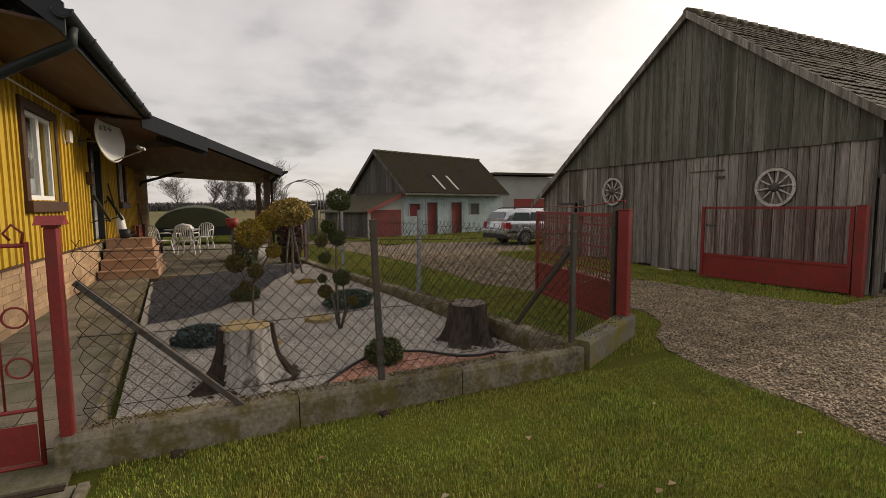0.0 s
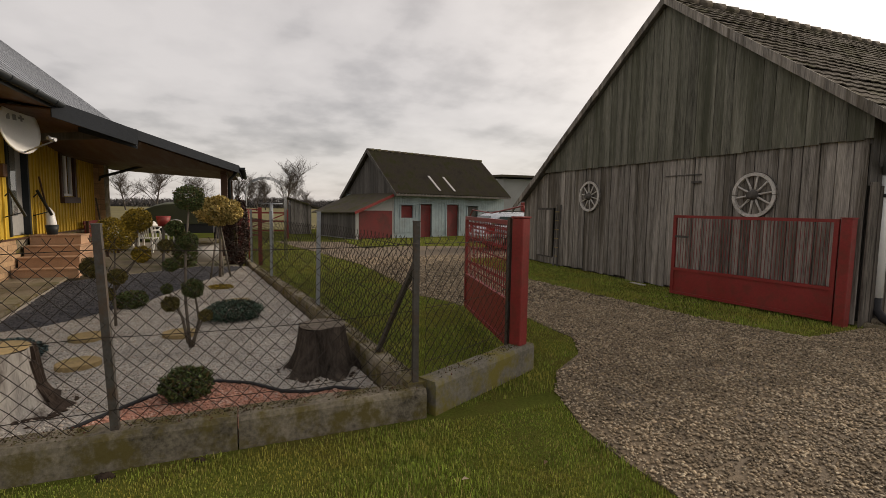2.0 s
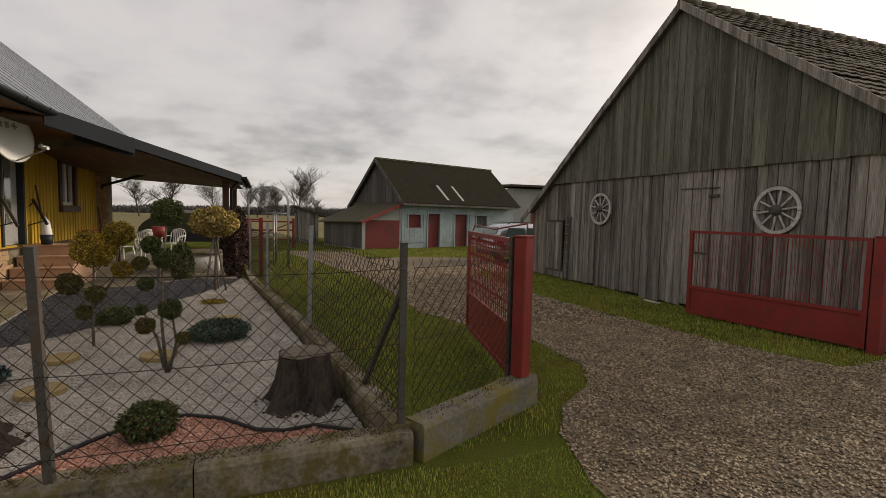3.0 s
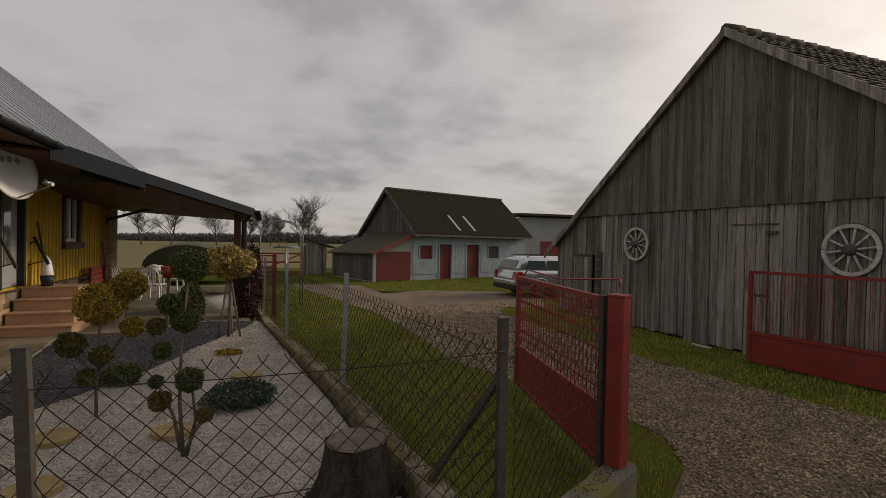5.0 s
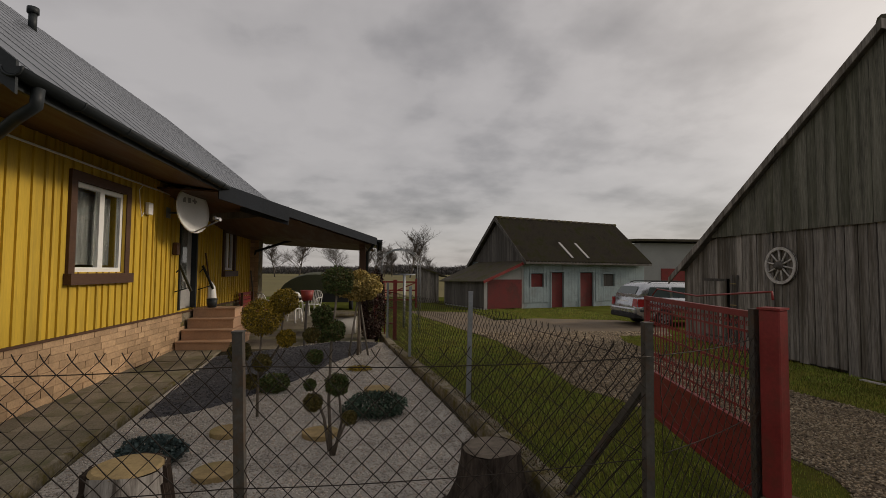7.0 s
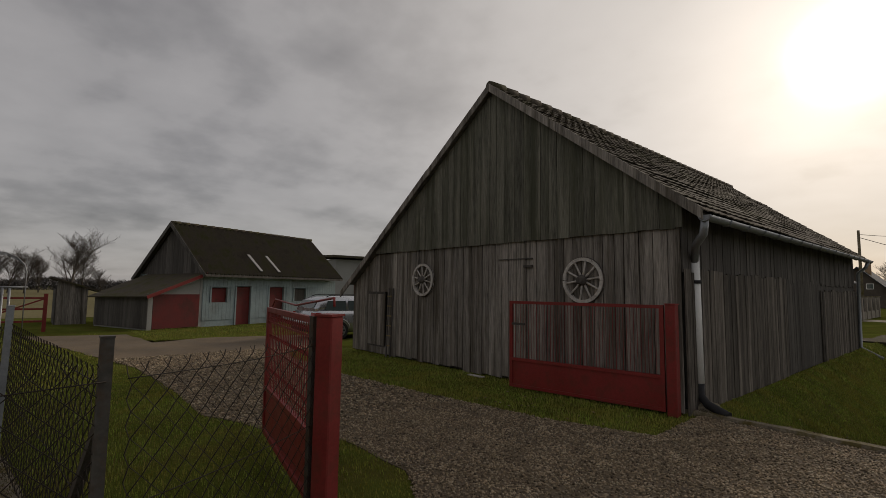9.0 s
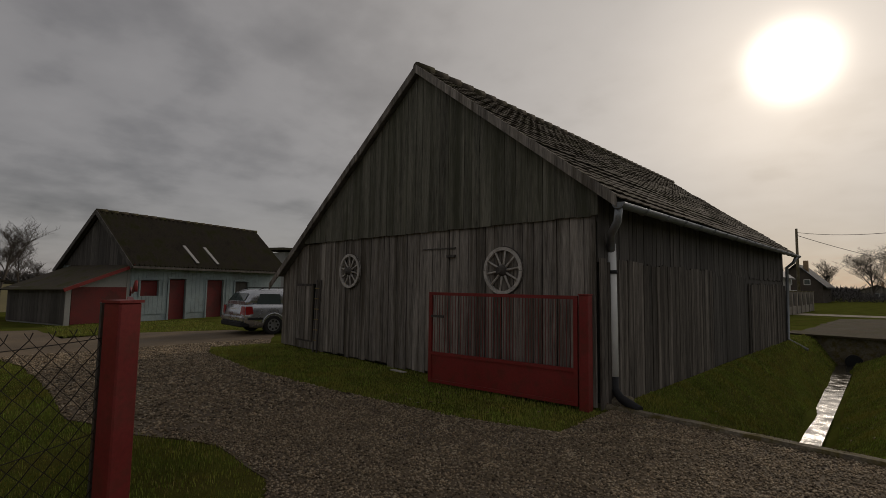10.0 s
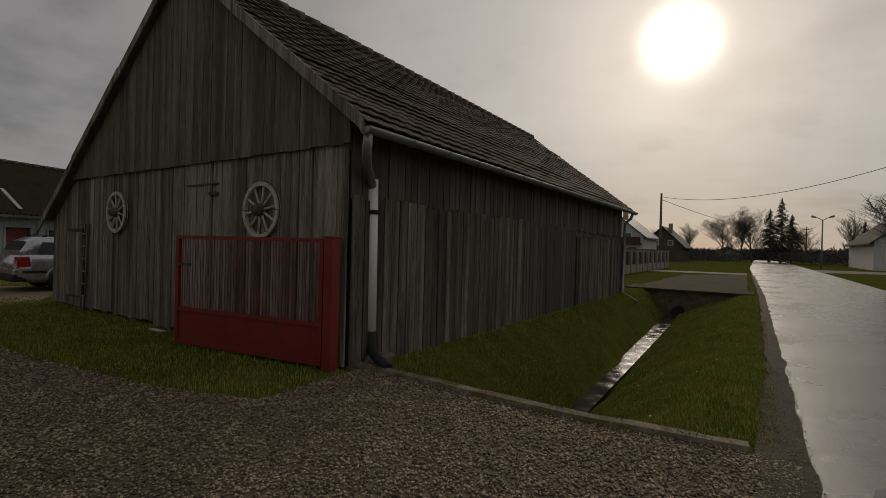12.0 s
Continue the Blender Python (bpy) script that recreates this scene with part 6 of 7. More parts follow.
def table():
    root = thing("terrace_table", (-17.5, -0.75, 0.17), "round garden table with a pale cloth", "table")
    bm = B()
    bm_tube(bm, [(-17.5, -0.75, 0.88), (-17.5, -0.75, 0.91)], 0.52, 28)
    part("tabletop", bm, M["grey_render"], root)
    for a in range(4):
        t = math.pi / 4 + a * math.pi / 2
        part("leg", (lambda b: (bm_beam(b, (-17.5 + 0.36 * math.cos(t), -0.75 + 0.36 * math.sin(t), 0.17), (-17.5 + 0.3 * math.cos(t), -0.75 + 0.3 * math.sin(t), 0.88), 0.04, 0.04), b)[1])(B()), M["white"], root)
    root = thing("cloth_bundle", (-17.5, -0.7, 0.915), "crumpled white cloth lying on the table", "cloth")
    bm = B()
    bmesh.ops.create_icosphere(bm, subdivisions=3, radius=1.0)
    for v in bm.verts:
        k = 1 + 0.3 * noise.noise(v.co * 2.2)
        v.co = Vector((-17.5 + v.co.x * 0.34 * k, -0.7 + v.co.y * 0.28 * k, 0.915 + max(0, v.co.z) * 0.16 * k))
    part("fabric", bm, M["white"], root, "", True)


table()


def bench():
    root = thing("garden_bench", (-15.9, -1.5, 0.17), "dark red slatted wooden garden bench", "bench")
    for k in range(4):
        part("seat_slat", (lambda b: (bm_box(b, -16.5, -15.3, -1.60 + 0.1 * k, -1.52 + 0.1 * k, 0.58, 0.605), b)[1])(B()), M["red"], root)
    for k in range(4):
        part("back_slat", (lambda b: (bm_box(b, -16.5, -15.3, -1.71 - 0.015 * k, -1.69 - 0.015 * k, 0.70 + 0.11 * k, 0.79 + 0.11 * k), b)[1])(B()), M["red"], root)
    for x in (-16.45, -15.35):
        for y in (-1.25, -1.67):
            part("leg", (lambda b: (bm_box(b, x - 0.03, x + 0.03, y - 0.03, y + 0.03, 0.17, 0.58 if y > -1.5 else 1.12), b)[1])(B()), M["brown"], root)


bench()


def well():
    c = (-14.0, 1.1)
    root = thing("well_ring", (c[0], c[1], 0.17), "round pale concrete well ring with a lid", "well")
    bm = B()
    bm_tube(bm, [(c[0], c[1], 0.17), (c[0], c[1], 0.62)], 0.46, 28)
    part("ring", bm, M["white_render"], root)
    bm = B()
    bm_tube(bm, [(c[0], c[1], 0.62), (c[0], c[1], 0.70)], 0.52, 28)
    part("lid", bm, M["concrete"], root)


well()
root = thing("flower_pot", (-11.6, 0.62, 0.2), "red flower box on a dark timber stake", "flower pot")
part("stake", (lambda b: (bm_beam(b, (-11.6, 0.62, 0.18), (-11.62, 0.65, 1.15), 0.05, 0.05), b)[1])(B()), M["dark_plank"], root)
part("pot", (lambda b: (bm_tube(b, [(-11.62, 0.65, 1.15), (-11.62, 0.65, 1.36)], [0.10, 0.14], 14), b)[1])(B()), M["red"], root)


def tarp():
    root = thing("covered_trailer", (-23.5, -0.6, 0), "trailer under a dull green tarpaulin hood", "trailer")
    bm = B()
    n, m = 14, 12
    g = [[bm.verts.new((-24.6 + 2.2 * i / n, -0.6 - 1.5 * math.cos(math.pi * j / m), 0.75 + 0.95 * math.sin(math.pi * j / m) * (1 - 0.12 * (2 * i / n - 1) ** 2) + 0.02 * noise.noise((i, j, 3)))) for j in range(m + 1)] for i in range(n + 1)]
    for i in range(n):
        for j in range(m):
            bm.faces.new((g[i][j], g[i + 1][j], g[i + 1][j + 1], g[i][j + 1])).smooth = True
    bm.faces.new([g[0][j] for j in range(m + 1)])
    bm.faces.new([g[n][j] for j in range(m + 1)])
    part("hood", bm, M["tarp"], root, "dull green canvas hood")
    part("bed", (lambda b: (bm_box(b, -24.6, -22.4, -2.0, 0.8, 0.4, 0.78), b)[1])(B()), M["black"], root)
    for y in (-2.05, 0.85):
        part("wheel", (lambda b: (bm_tube(b, [(-23.5, y - 0.08, 0.3), (-23.5, y + 0.08, 0.3)], 0.3, 18), b)[1])(B()), M["black"], root)


M["tarp"] = surface("green_canvas", (0.060, 0.064, 0.036), 0.35, 30, 2.0, 0.85, 0.2, 0.005)
tarp()


def broom(x, y, label):
    root = thing("broom", (x, y, 0.94), label, "broom")
    part("handle", (lambda b: (bm_beam(b, (x, y, 1.02), (x - 0.2, HY + 0.08, 2.15), 0.028, 0.028), b)[1])(B()), M["brown"], root)
    part("cloth", (lambda b: (bm_tube(b, [(x - 0.02, y, 0.945), (x, y, 1.1), (x - 0.03, y - 0.03, 1.38), (x - 0.05, y - 0.05, 1.5)], [0.07, 0.1, 0.08, 0.02], 10), b)[1])(B()), M["white"], root, "white cloth hung over it", True)


broom(-12.75, -1.6, "broom with a white cloth leaning by the door")
root = thing("shovel", (-16.7, -1.65, 0.17), "long-handled tools leaning on the wall", "tool")
part("handle", (lambda b: (bm_beam(b, (-16.7, -1.62, 0.18), (-16.8, -1.83, 1.75), 0.035, 0.035), b)[1])(B()), M["dark_plank"], root)
root = thing("bucket", (-12.45, -1.5, 0.94), "small dark bucket on the top step", "bucket")
part("pail", (lambda b: (bm_tube(b, [(-12.45, -1.5, 0.945), (-12.45, -1.5, 1.14)], [0.09, 0.115], 14), b)[1])(B()), M["anthracite"], root)


def trellis():
    root = thing("red_trellis", (-13.9, 2.3, 0.1), "red steel trellis gate at the garden end", "trellis")
    for y in (2.05, 2.55):
        part("post", (lambda b: (bm_box(b, -13.95, -13.85, y - 0.05, y + 0.05, 0.0, 1.55), b)[1])(B()), M["red"], root)
    for z in (0.4, 0.8, 1.2, 1.48):
        part("rail", (lambda b: (bm_box(b, -13.92, -13.88, 2.1, 2.5, z, z + 0.035), b)[1])(B()), M["red"], root)
    for k in range(4):
        part("bar", (lambda b: (bm_tube(b, [(-13.0 - 0.25 * k, 2.28, 0.26), (-13.0 - 0.25 * k, 2.28, 1.5)], 0.012, 6), b)[1])(B()), M["red"], root)
    root = thing("metal_arch", (-15.5, 2.5, 0), "thin metal rose arch with bare hoops", "arch")
    for k in range(3):
        x = -15.0 - 0.55 * k
        pts = [(x, 2.2, 0.0), (x, 2.2, 2.0)] + [(x, 2.75 - 0.55 * math.cos(a), 2.0 + 0.42 * math.sin(a)) for a in (math.pi * q / 8 for q in range(1, 8))] + [(x, 3.3, 2.0), (x, 3.3, 0.0)]
        part("hoop", (lambda b: (bm_tube(b, pts, 0.012, 5), b)[1])(B()), M["galv"], root)
    for q in range(5):
        a = math.pi * q / 4
        part("tie", (lambda b: (bm_tube(b, [(-15.0, 2.75 - 0.55 * math.cos(a), 2.0 + 0.42 * math.sin(a)), (-16.1, 2.75 - 0.55 * math.cos(a), 2.0 + 0.42 * math.sin(a))], 0.010, 5), b)[1])(B()), M["galv"], root)


trellis()


# ---- yard behind: small hut, far gate, annex ----
def hut():
    root = thing("tool_hut", (-28.6, 4.9, 0), "small dark timber hut with a sloping roof", "hut")
    for k in range(5):
        plank_piece(root, [(-28.2, 4.35 + 0.22 * k, 0), (-28.2, 4.56 + 0.22 * k, 0), (-28.2, 4.56 + 0.22 * k, 1.95 - 0.08 * k), (-28.2, 4.35 + 0.22 * k, 1.98 - 0.08 * k)], (-0.03, 0, 0), M["plank"])
    part("core", (lambda b: (bm_box(b, -30.5, -28.24, 4.3, 5.45, 0, 1.55), b)[1])(B()), M["dark_plank"], root)
    part("roof", (lambda b: (bm_poly_prism(b, [(-28.0, 4.1, 2.1), (-28.0, 5.9, 1.5), (-30.8, 5.9, 1.5), (-30.8, 4.1, 2.1)], (0, 0, -0.08)), b)[1])(B()), M["fibre"], root)


hut()


def far_gate():
    root = thing("field_gate", (-24.5, 3.0, 0), "red tubular field gate at the end of the yard", "gate")
    for y in (1.9, 3.9):
        part("post", (lambda b: (bm_box(b, -24.56, -24.44, y - 0.06, y + 0.06, 0, 1.4), b)[1])(B()), M["red"], root)
    for z in (0.35, 0.8, 1.2):
        part("rail", (lambda b: (bm_box(b, -24.53, -24.47, 1.96, 3.84, z, z + 0.07), b)[1])(B()), M["red"], root)
    part("brace", (lambda b: (bm_beam(b, (-24.5, 1.96, 0.4), (-24.5, 3.84, 1.2), 0.05, 0.05), b)[1])(B()), M["red"], root)
    for x, y in ((-17.8, 3.0), (-16.4, 2.9)):
        r2 = thing("clothes_post", (x, y, 0), "grey steel clothes-line post", "post", "clothes-line posts")
        part("shaft", (lambda b: (bm_tube(b, [(x, y, 0), (x, y, 1.65)], 0.03, 8), b)[1])(B()), M["galv"], r2)
        part("arm", (lambda b: (bm_tube(b, [(x - 0.05, y - 0.35, 1.66), (x + 0.05, y + 0.35, 1.66)], 0.022, 6), b)[1])(B()), M["galv"], r2)


far_gate()


def annex():
    root = thing("annex", (-33, 24, 0), "grey rendered outbuilding with a flat overhanging roof", "outbuilding")
    part("wall", (lambda b: (bm_box(b, -38, -33.0, 20.4, 28, 0, 3.9), b)[1])(B()), M["grey_render"], root)
    part("roof", (lambda b: (bm_poly_prism(b, [(-32.4, 19.9, 4.0), (-32.4, 28.5, 4.05), (-38.5, 28.5, 4.25), (-38.5, 19.9, 4.2)], (0, 0, 0.16)), b)[1])(B()), M["fibre"], root)
    part("door", (lambda b: (bm_box(b, -32.99, -32.95, 22.0, 25.0, 0, 2.1), b)[1])(B()), M["red"], root, "red board doors")


annex()


# ---- wagon wheels on the barn ----
def wagon_wheel():
    root = thing("wagon_wheel", (0, 0, 0), "pale weathered wooden wagon wheel hung on the barn wall", "wagon wheel", "wheels on the barn")
    R = 0.385
    for k in range(6):
        a0, a1 = 2 * math.pi * k / 6 + 0.012, 2 * math.pi * (k + 1) / 6 - 0.012
        bm = B()
        prev = None
        for q in range(7):
            a = a0 + (a1 - a0) * q / 6
            c = [bm.verts.new((r * math.cos(a), y, r * math.sin(a))) for r, y in ((R, 0), (R, -0.055), (R - 0.055, -0.055), (R - 0.055, 0))]
            if prev:
                for j in range(4):
                    bm.faces.new((prev[j], c[j], c[(j + 1) % 4], prev[(j + 1) % 4]))
            else:
                bm.faces.new(c)
            prev = c
        bm.faces.new(prev[::-1])
        part("felloe", bm, M["wheel_wood"], root)
    for k in range(10):
        a = 2 * math.pi * k / 10 + 0.15
        d = Vector((math.cos(a), 0, math.sin(a)))
        bm = B()
        bm_tube(bm, [d * 0.07 + Vector((0, -0.03, 0)), d * 0.2 + Vector((0, -0.03, 0)), d * 0.34 + Vector((0, -0.028, 0))], [0.024, 0.016, 0.02], 6)
        part("spoke", bm, M["wheel_wood"], root)
    bm = B()
    bm_tube(bm, [(0, 0.01, 0), (0, -0.05, 0), (0, -0.13, 0), (0, -0.16, 0)], [0.085, 0.09, 0.07, 0.045], 14)
    part("hub", bm, M["dark_plank"], root, "dark wooden hub")
    bm = B()
    bm_tube(bm, [(0.392 * math.cos(a), -0.028, 0.392 * math.sin(a)) for a in (2 * math.pi * q / 28 for q in range(29))], 0.008, 5, False)
    part("tyre", bm, M["steel"], root, "thin rusty iron tyre")
    return root


M["wheel_wood"] = surface("pale_wheel_wood", (0.56, 0.53, 0.49), 0.3, 30, 5.0, 0.85, 0.4, 0.004, stain=(0.2, 0.17, 0.14), stain_amount=0.5, spec=0.2, stain_scale=6)
wheel = wagon_wheel()
wheel.matrix_basis = pose(-5.92, BY0 - 0.05, 1.92)
copy_thing(wheel, pose(-10.23, BY0 - 0.05, 1.96, 0, 20, 0))
root = thing("board_offcut", (-8.2, 10.25, 0), "short pale board lying in the grass", "board")
part("plank", (lambda b: (bm_box(b, -8.45, -8.05, 10.14, 10.22, 0.02, 0.04, pose(0, 0, 0)), b)[1])(B()), M["wheel_wood"], root)
root = thing("ladder", (-11.55, 10.38, 0), "narrow mossy ladder on the barn corner", "ladder")
for x in (-11.62, -11.44):
    part("rail", (lambda b: (bm_beam(b, (x, 10.32, 0.02), (x, 10.38, 1.75), 0.03, 0.035), b)[1])(B()), M["dark_plank"], root)
for k in range(6):
    part("rung", (lambda b: (bm_beam(b, (-11.62, 10.33, 0.3 + 0.25 * k), (-11.44, 10.33, 0.3 + 0.25 * k), 0.02, 0.025), b)[1])(B()), M["cut_wood"], root)


# ---- parked car ----
def build_car():
    cx, y0 = -16.85, 10.45
    root = thing("estate_car", (cx, y0 + 2.3, 0), "silver estate car parked beside the barn", "car")

    def loft(stations, name, mat, label=""):
        """stations: (y, [(half width, z), ...]) from tail to nose."""
        bm = B()
        rows = []
        for y, prof in stations:
            left = [bm.verts.new((cx - w, y0 + y, z)) for w, z in prof]
            right = [bm.verts.new((cx + w, y0 + y, z)) for w, z in reversed(prof)]
            rows.append(left + right)
        for a, b in zip(rows, rows[1:]):
            for i in range(len(a)):
                j = (i + 1) % len(a)
                bm.faces.new((a[i], a[j], b[j], b[i])).smooth = True
        bm.faces.new(rows[0])
        bm.faces.new(rows[-1][::-1])
        bmesh.ops.remove_doubles(bm, verts=bm.verts, dist=0.0005)
        ob = part(name, bm, mat, root, label)
        return ob

    body = loft([(0.00, [(0.55, 0.42), (0.72, 0.48), (0.74, 0.62), (0.70, 0.66), (0.62, 0.68)]), (0.06, [(0.70, 0.30), (0.82, 0.44), (0.84, 0.64), (0.80, 0.78), (0.72, 0.95)]), (0.35, [(0.74, 0.24), (0.86, 0.36), (0.875, 0.62), (0.86, 0.86), (0.80, 0.98)]),
                 (1.0, [(0.74, 0.22), (0.865, 0.32), (0.88, 0.60), (0.87, 0.86), (0.81, 0.97)]), (3.0, [(0.74, 0.22), (0.865, 0.30), (0.88, 0.58), (0.86, 0.84), (0.80, 0.94)]), (3.9, [(0.74, 0.22), (0.86, 0.30), (0.87, 0.56), (0.84, 0.78), (0.76, 0.86)]), (4.5, [(0.66, 0.26), (0.78, 0.36), (0.79, 0.54), (0.74, 0.66), (0.62, 0.70)]), (4.66, [(0.5, 0.36), (0.6, 0.42), (0.6, 0.52), (0.55, 0.58), (0.45, 0.6)])], "body", M["car_silver"])
    loft([(0.12, [(0.70, 0.95), (0.69, 1.02), (0.66, 1.06), (0.6, 1.07)]), (0.30, [(0.75, 0.95), (0.70, 1.20), (0.66, 1.30), (0.55, 1.33)]), (0.50, [(0.77, 0.95), (0.70, 1.28), (0.63, 1.41), (0.50, 1.44)]), (1.6, [(0.78, 0.94), (0.70, 1.30), (0.62, 1.44), (0.48, 1.47)]), (2.6, [(0.78, 0.92), (0.70, 1.28), (0.62, 1.42), (0.48, 1.45)]), (3.3, [(0.76, 0.88), (0.70, 0.98), (0.65, 1.02), (0.5, 1.04)])], "cabin", M["car_silver"])

    def quad(name, pts, mat, label=""):
        bm = B()
        a, b, c = [Vector(p) for p in pts[:3]]
        n = (b - a).cross(c - a).normalized() * 0.006
        bm_poly_prism(bm, pts, n)
        return part(name, bm, mat, root, label)
    quad("rear_window", [(cx - 0.60, y0 + 0.115, 1.085), (cx + 0.60, y0 + 0.115, 1.085), (cx + 0.54, y0 + 0.275, 1.325), (cx - 0.54, y0 + 0.275, 1.325)], M["car_glass"], "dark rear window")
    for sx in (-1, 1):
        for ya, yb in ((0.45, 1.25), (1.33, 2.15), (2.2, 2.95)):
            top = 1.30 if yb < 2.9 else 1.24
            pts = [(cx + sx * 0.785, y0 + ya + (0.02 if ya > 1 else 0), 0.985), (cx + sx * 0.785, y0 + yb + (0.12 if ya > 2 else 0), 0.975), (cx + sx * 0.712, y0 + yb - (0.15 if ya > 2 else 0), top), (cx + sx * 0.705, y0 + ya + (0.12 if ya < 1 else 0.02), 1.31)]
            quad("side_window", pts if sx > 0 else pts[::-1], M["car_glass"], "greenish side window")
        quad("tail_light", [(cx + sx * 0.86, y0 + 0.03, 0.66), (cx + sx * 0.60, y0 - 0.01 + 0.0, 0.66), (cx + sx * 0.60, y0 + 0.035, 0.92), (cx + sx * 0.84, y0 + 0.05, 0.92)], M["tail_red"], "red tail light")
        quad("tail_light", [(cx + sx * 0.885, y0 + 0.05, 0.66), (cx + sx * 0.885, y0 + 0.30, 0.68), (cx + sx * 0.875, y0 + 0.26, 0.92), (cx + sx * 0.855, y0 + 0.06, 0.92)], M["tail_red"], "red tail light")
        quad("rub_strip", [(cx + sx * 0.892, y0 + 0.12, 0.50), (cx + sx * 0.895, y0 + 0.62, 0.50), (cx + sx * 0.895, y0 + 0.62, 0.56), (cx + sx * 0.892, y0 + 0.12, 0.56)], M["black"])
        bm = B()
        bm_tube(bm, [(cx + sx * 0.58, y0 + 0.6, 1.45), (cx + sx * 0.58, y0 + 0.75, 1.50), (cx + sx * 0.57, y0 + 2.4, 1.50), (cx + sx * 0.57, y0 + 2.55, 1.45)], 0.016, 6)
        part("roof_rail", bm, M["black"], root)
        for yw in (0.98, 3.68):
            w = part("wheel", (lambda b: (bm_tube(b, [(cx + sx * 0.68, y0 + yw, 0.315), (cx + sx * 0.70, y0 + yw, 0.315), (cx + sx * 0.87, y0 + yw, 0.315), (cx + sx * 0.89, y0 + yw, 0.315)], [0.29, 0.315, 0.315, 0.28], 26), b)[1])(B()), M["black"], root)
            rim = B()
            bm_tube(rim, [(cx + sx * 0.88, y0 + yw, 0.315), (cx + sx * 0.893, y0 + yw, 0.315)], [0.205, 0.20], 24)
            part("rim", rim, M["galv"], w)
            for k in range(7):
                a = 2 * math.pi * k / 7
                sp_ = B()
                bm_tube(sp_, [(cx + sx * 0.894, y0 + yw + 0.135 * math.cos(a), 0.315 + 0.135 * math.sin(a)), (cx + sx * 0.8965, y0 + yw + 0.135 * math.cos(a), 0.315 + 0.135 * math.sin(a))], 0.035, 8)
                part("rim_hole", sp_, M["black"], w)
            arch = B()
            bm_tube(arch, [(cx + sx * 0.880, y0 + yw + 0.37 * math.cos(a), 0.315 + 0.37 * math.sin(a)) for a in (math.pi * q / 12 for q in range(13))], 0.028, 6)
            part("wheel_arch", arch, M["car_silver"], root)
    quad("number_plate", [(cx - 0.26, y0 - 0.004 + 0.03, 0.74), (cx + 0.26, y0 - 0.004 + 0.03, 0.74), (cx + 0.26, y0 + 0.04, 0.85), (cx - 0.26, y0 + 0.04, 0.85)], M["white"], "white number plate")
    part("bumper", (lambda b: (bm_box(b, cx - 0.80, cx + 0.80, y0 - 0.05, y0 + 0.25, 0.28, 0.44, None, 0.03), b)[1])(B()), M["black"], root, "black lower bumper")
    part("bumper_bar", (lambda b: (bm_box(b, cx - 0.82, cx + 0.82, y0 - 0.055, y0 + 0.2, 0.44, 0.62, None, 0.04), b)[1])(B()), M["car_silver"], root)


M["car_glass"] = surface("tinted_car_glass", (0.05, 0.075, 0.075), 0.1, 20, 2, 0.08, 0.0, 0.001, spec=0.8)
M["tail_red"] = surface("tail_light_red", (0.35, 0.02, 0.02), 0.1, 20, 2, 0.15, 0.0, 0.001, spec=0.6)
build_car()


# ---- ditch, culvert and water ----
bm = B()
v = [bm.verts.new(p) for p in ((-2.56, 10.79, -1.03), (-2.34, 10.79, -1.03), (-2.78, 26.99, -1.0), (-3.30, 26.99, -1.0))]
bm.faces.new(v)
bmesh.ops.subdivide_edges(bm, edges=bm.edges, cuts=6, use_grid_fill=True)
tagged(part("water", bm, surface("ditch_water_surface", (0.05, 0.045, 0.035), 0.3, 14, 3.0, 0.12, 0.35, 0.008, spec=0.9)), "narrow shining strip of ditch water", "water", "", "structure")
root = tagged(new("culvert"), "concrete culvert with a dark headwall and pipe", "culvert", "", "structure")
root.matrix_basis = pose(-2.5, 27, 0)
part("headwall", (lambda b: (bm_box(b, -4.7, -0.3, 27.0, 27.25, -1.3, -0.02), b)[1])(B()), M["concrete"], root)
part("deck", (lambda b: (bm_box(b, -4.8, -0.35, 26.8, 28.5, -0.02, 0.05), b)[1])(B()), M["mud"], root)
part("pipe", (lambda b: (bm_tube(b, [(-2.8, 26.85, -0.85), (-2.8, 27.3, -0.85)], 0.25, 16), b)[1])(B()), M["black"], root)
bm = B()
bm_box(bm, -4.4, -0.4, 10.64, 10.78, -1.25, -0.02)
structure("ditch_headwall", bm, M["concrete"], "concrete retaining face under the kerb", "wall")
bm = B()
bm_box(bm, -4.38, -4.1, 10.72, 11.1, -0.3, 0.12, None, 0.03)
structure("barn_footing", bm, M["concrete"], "rough concrete footing at the barn corner", "footing")


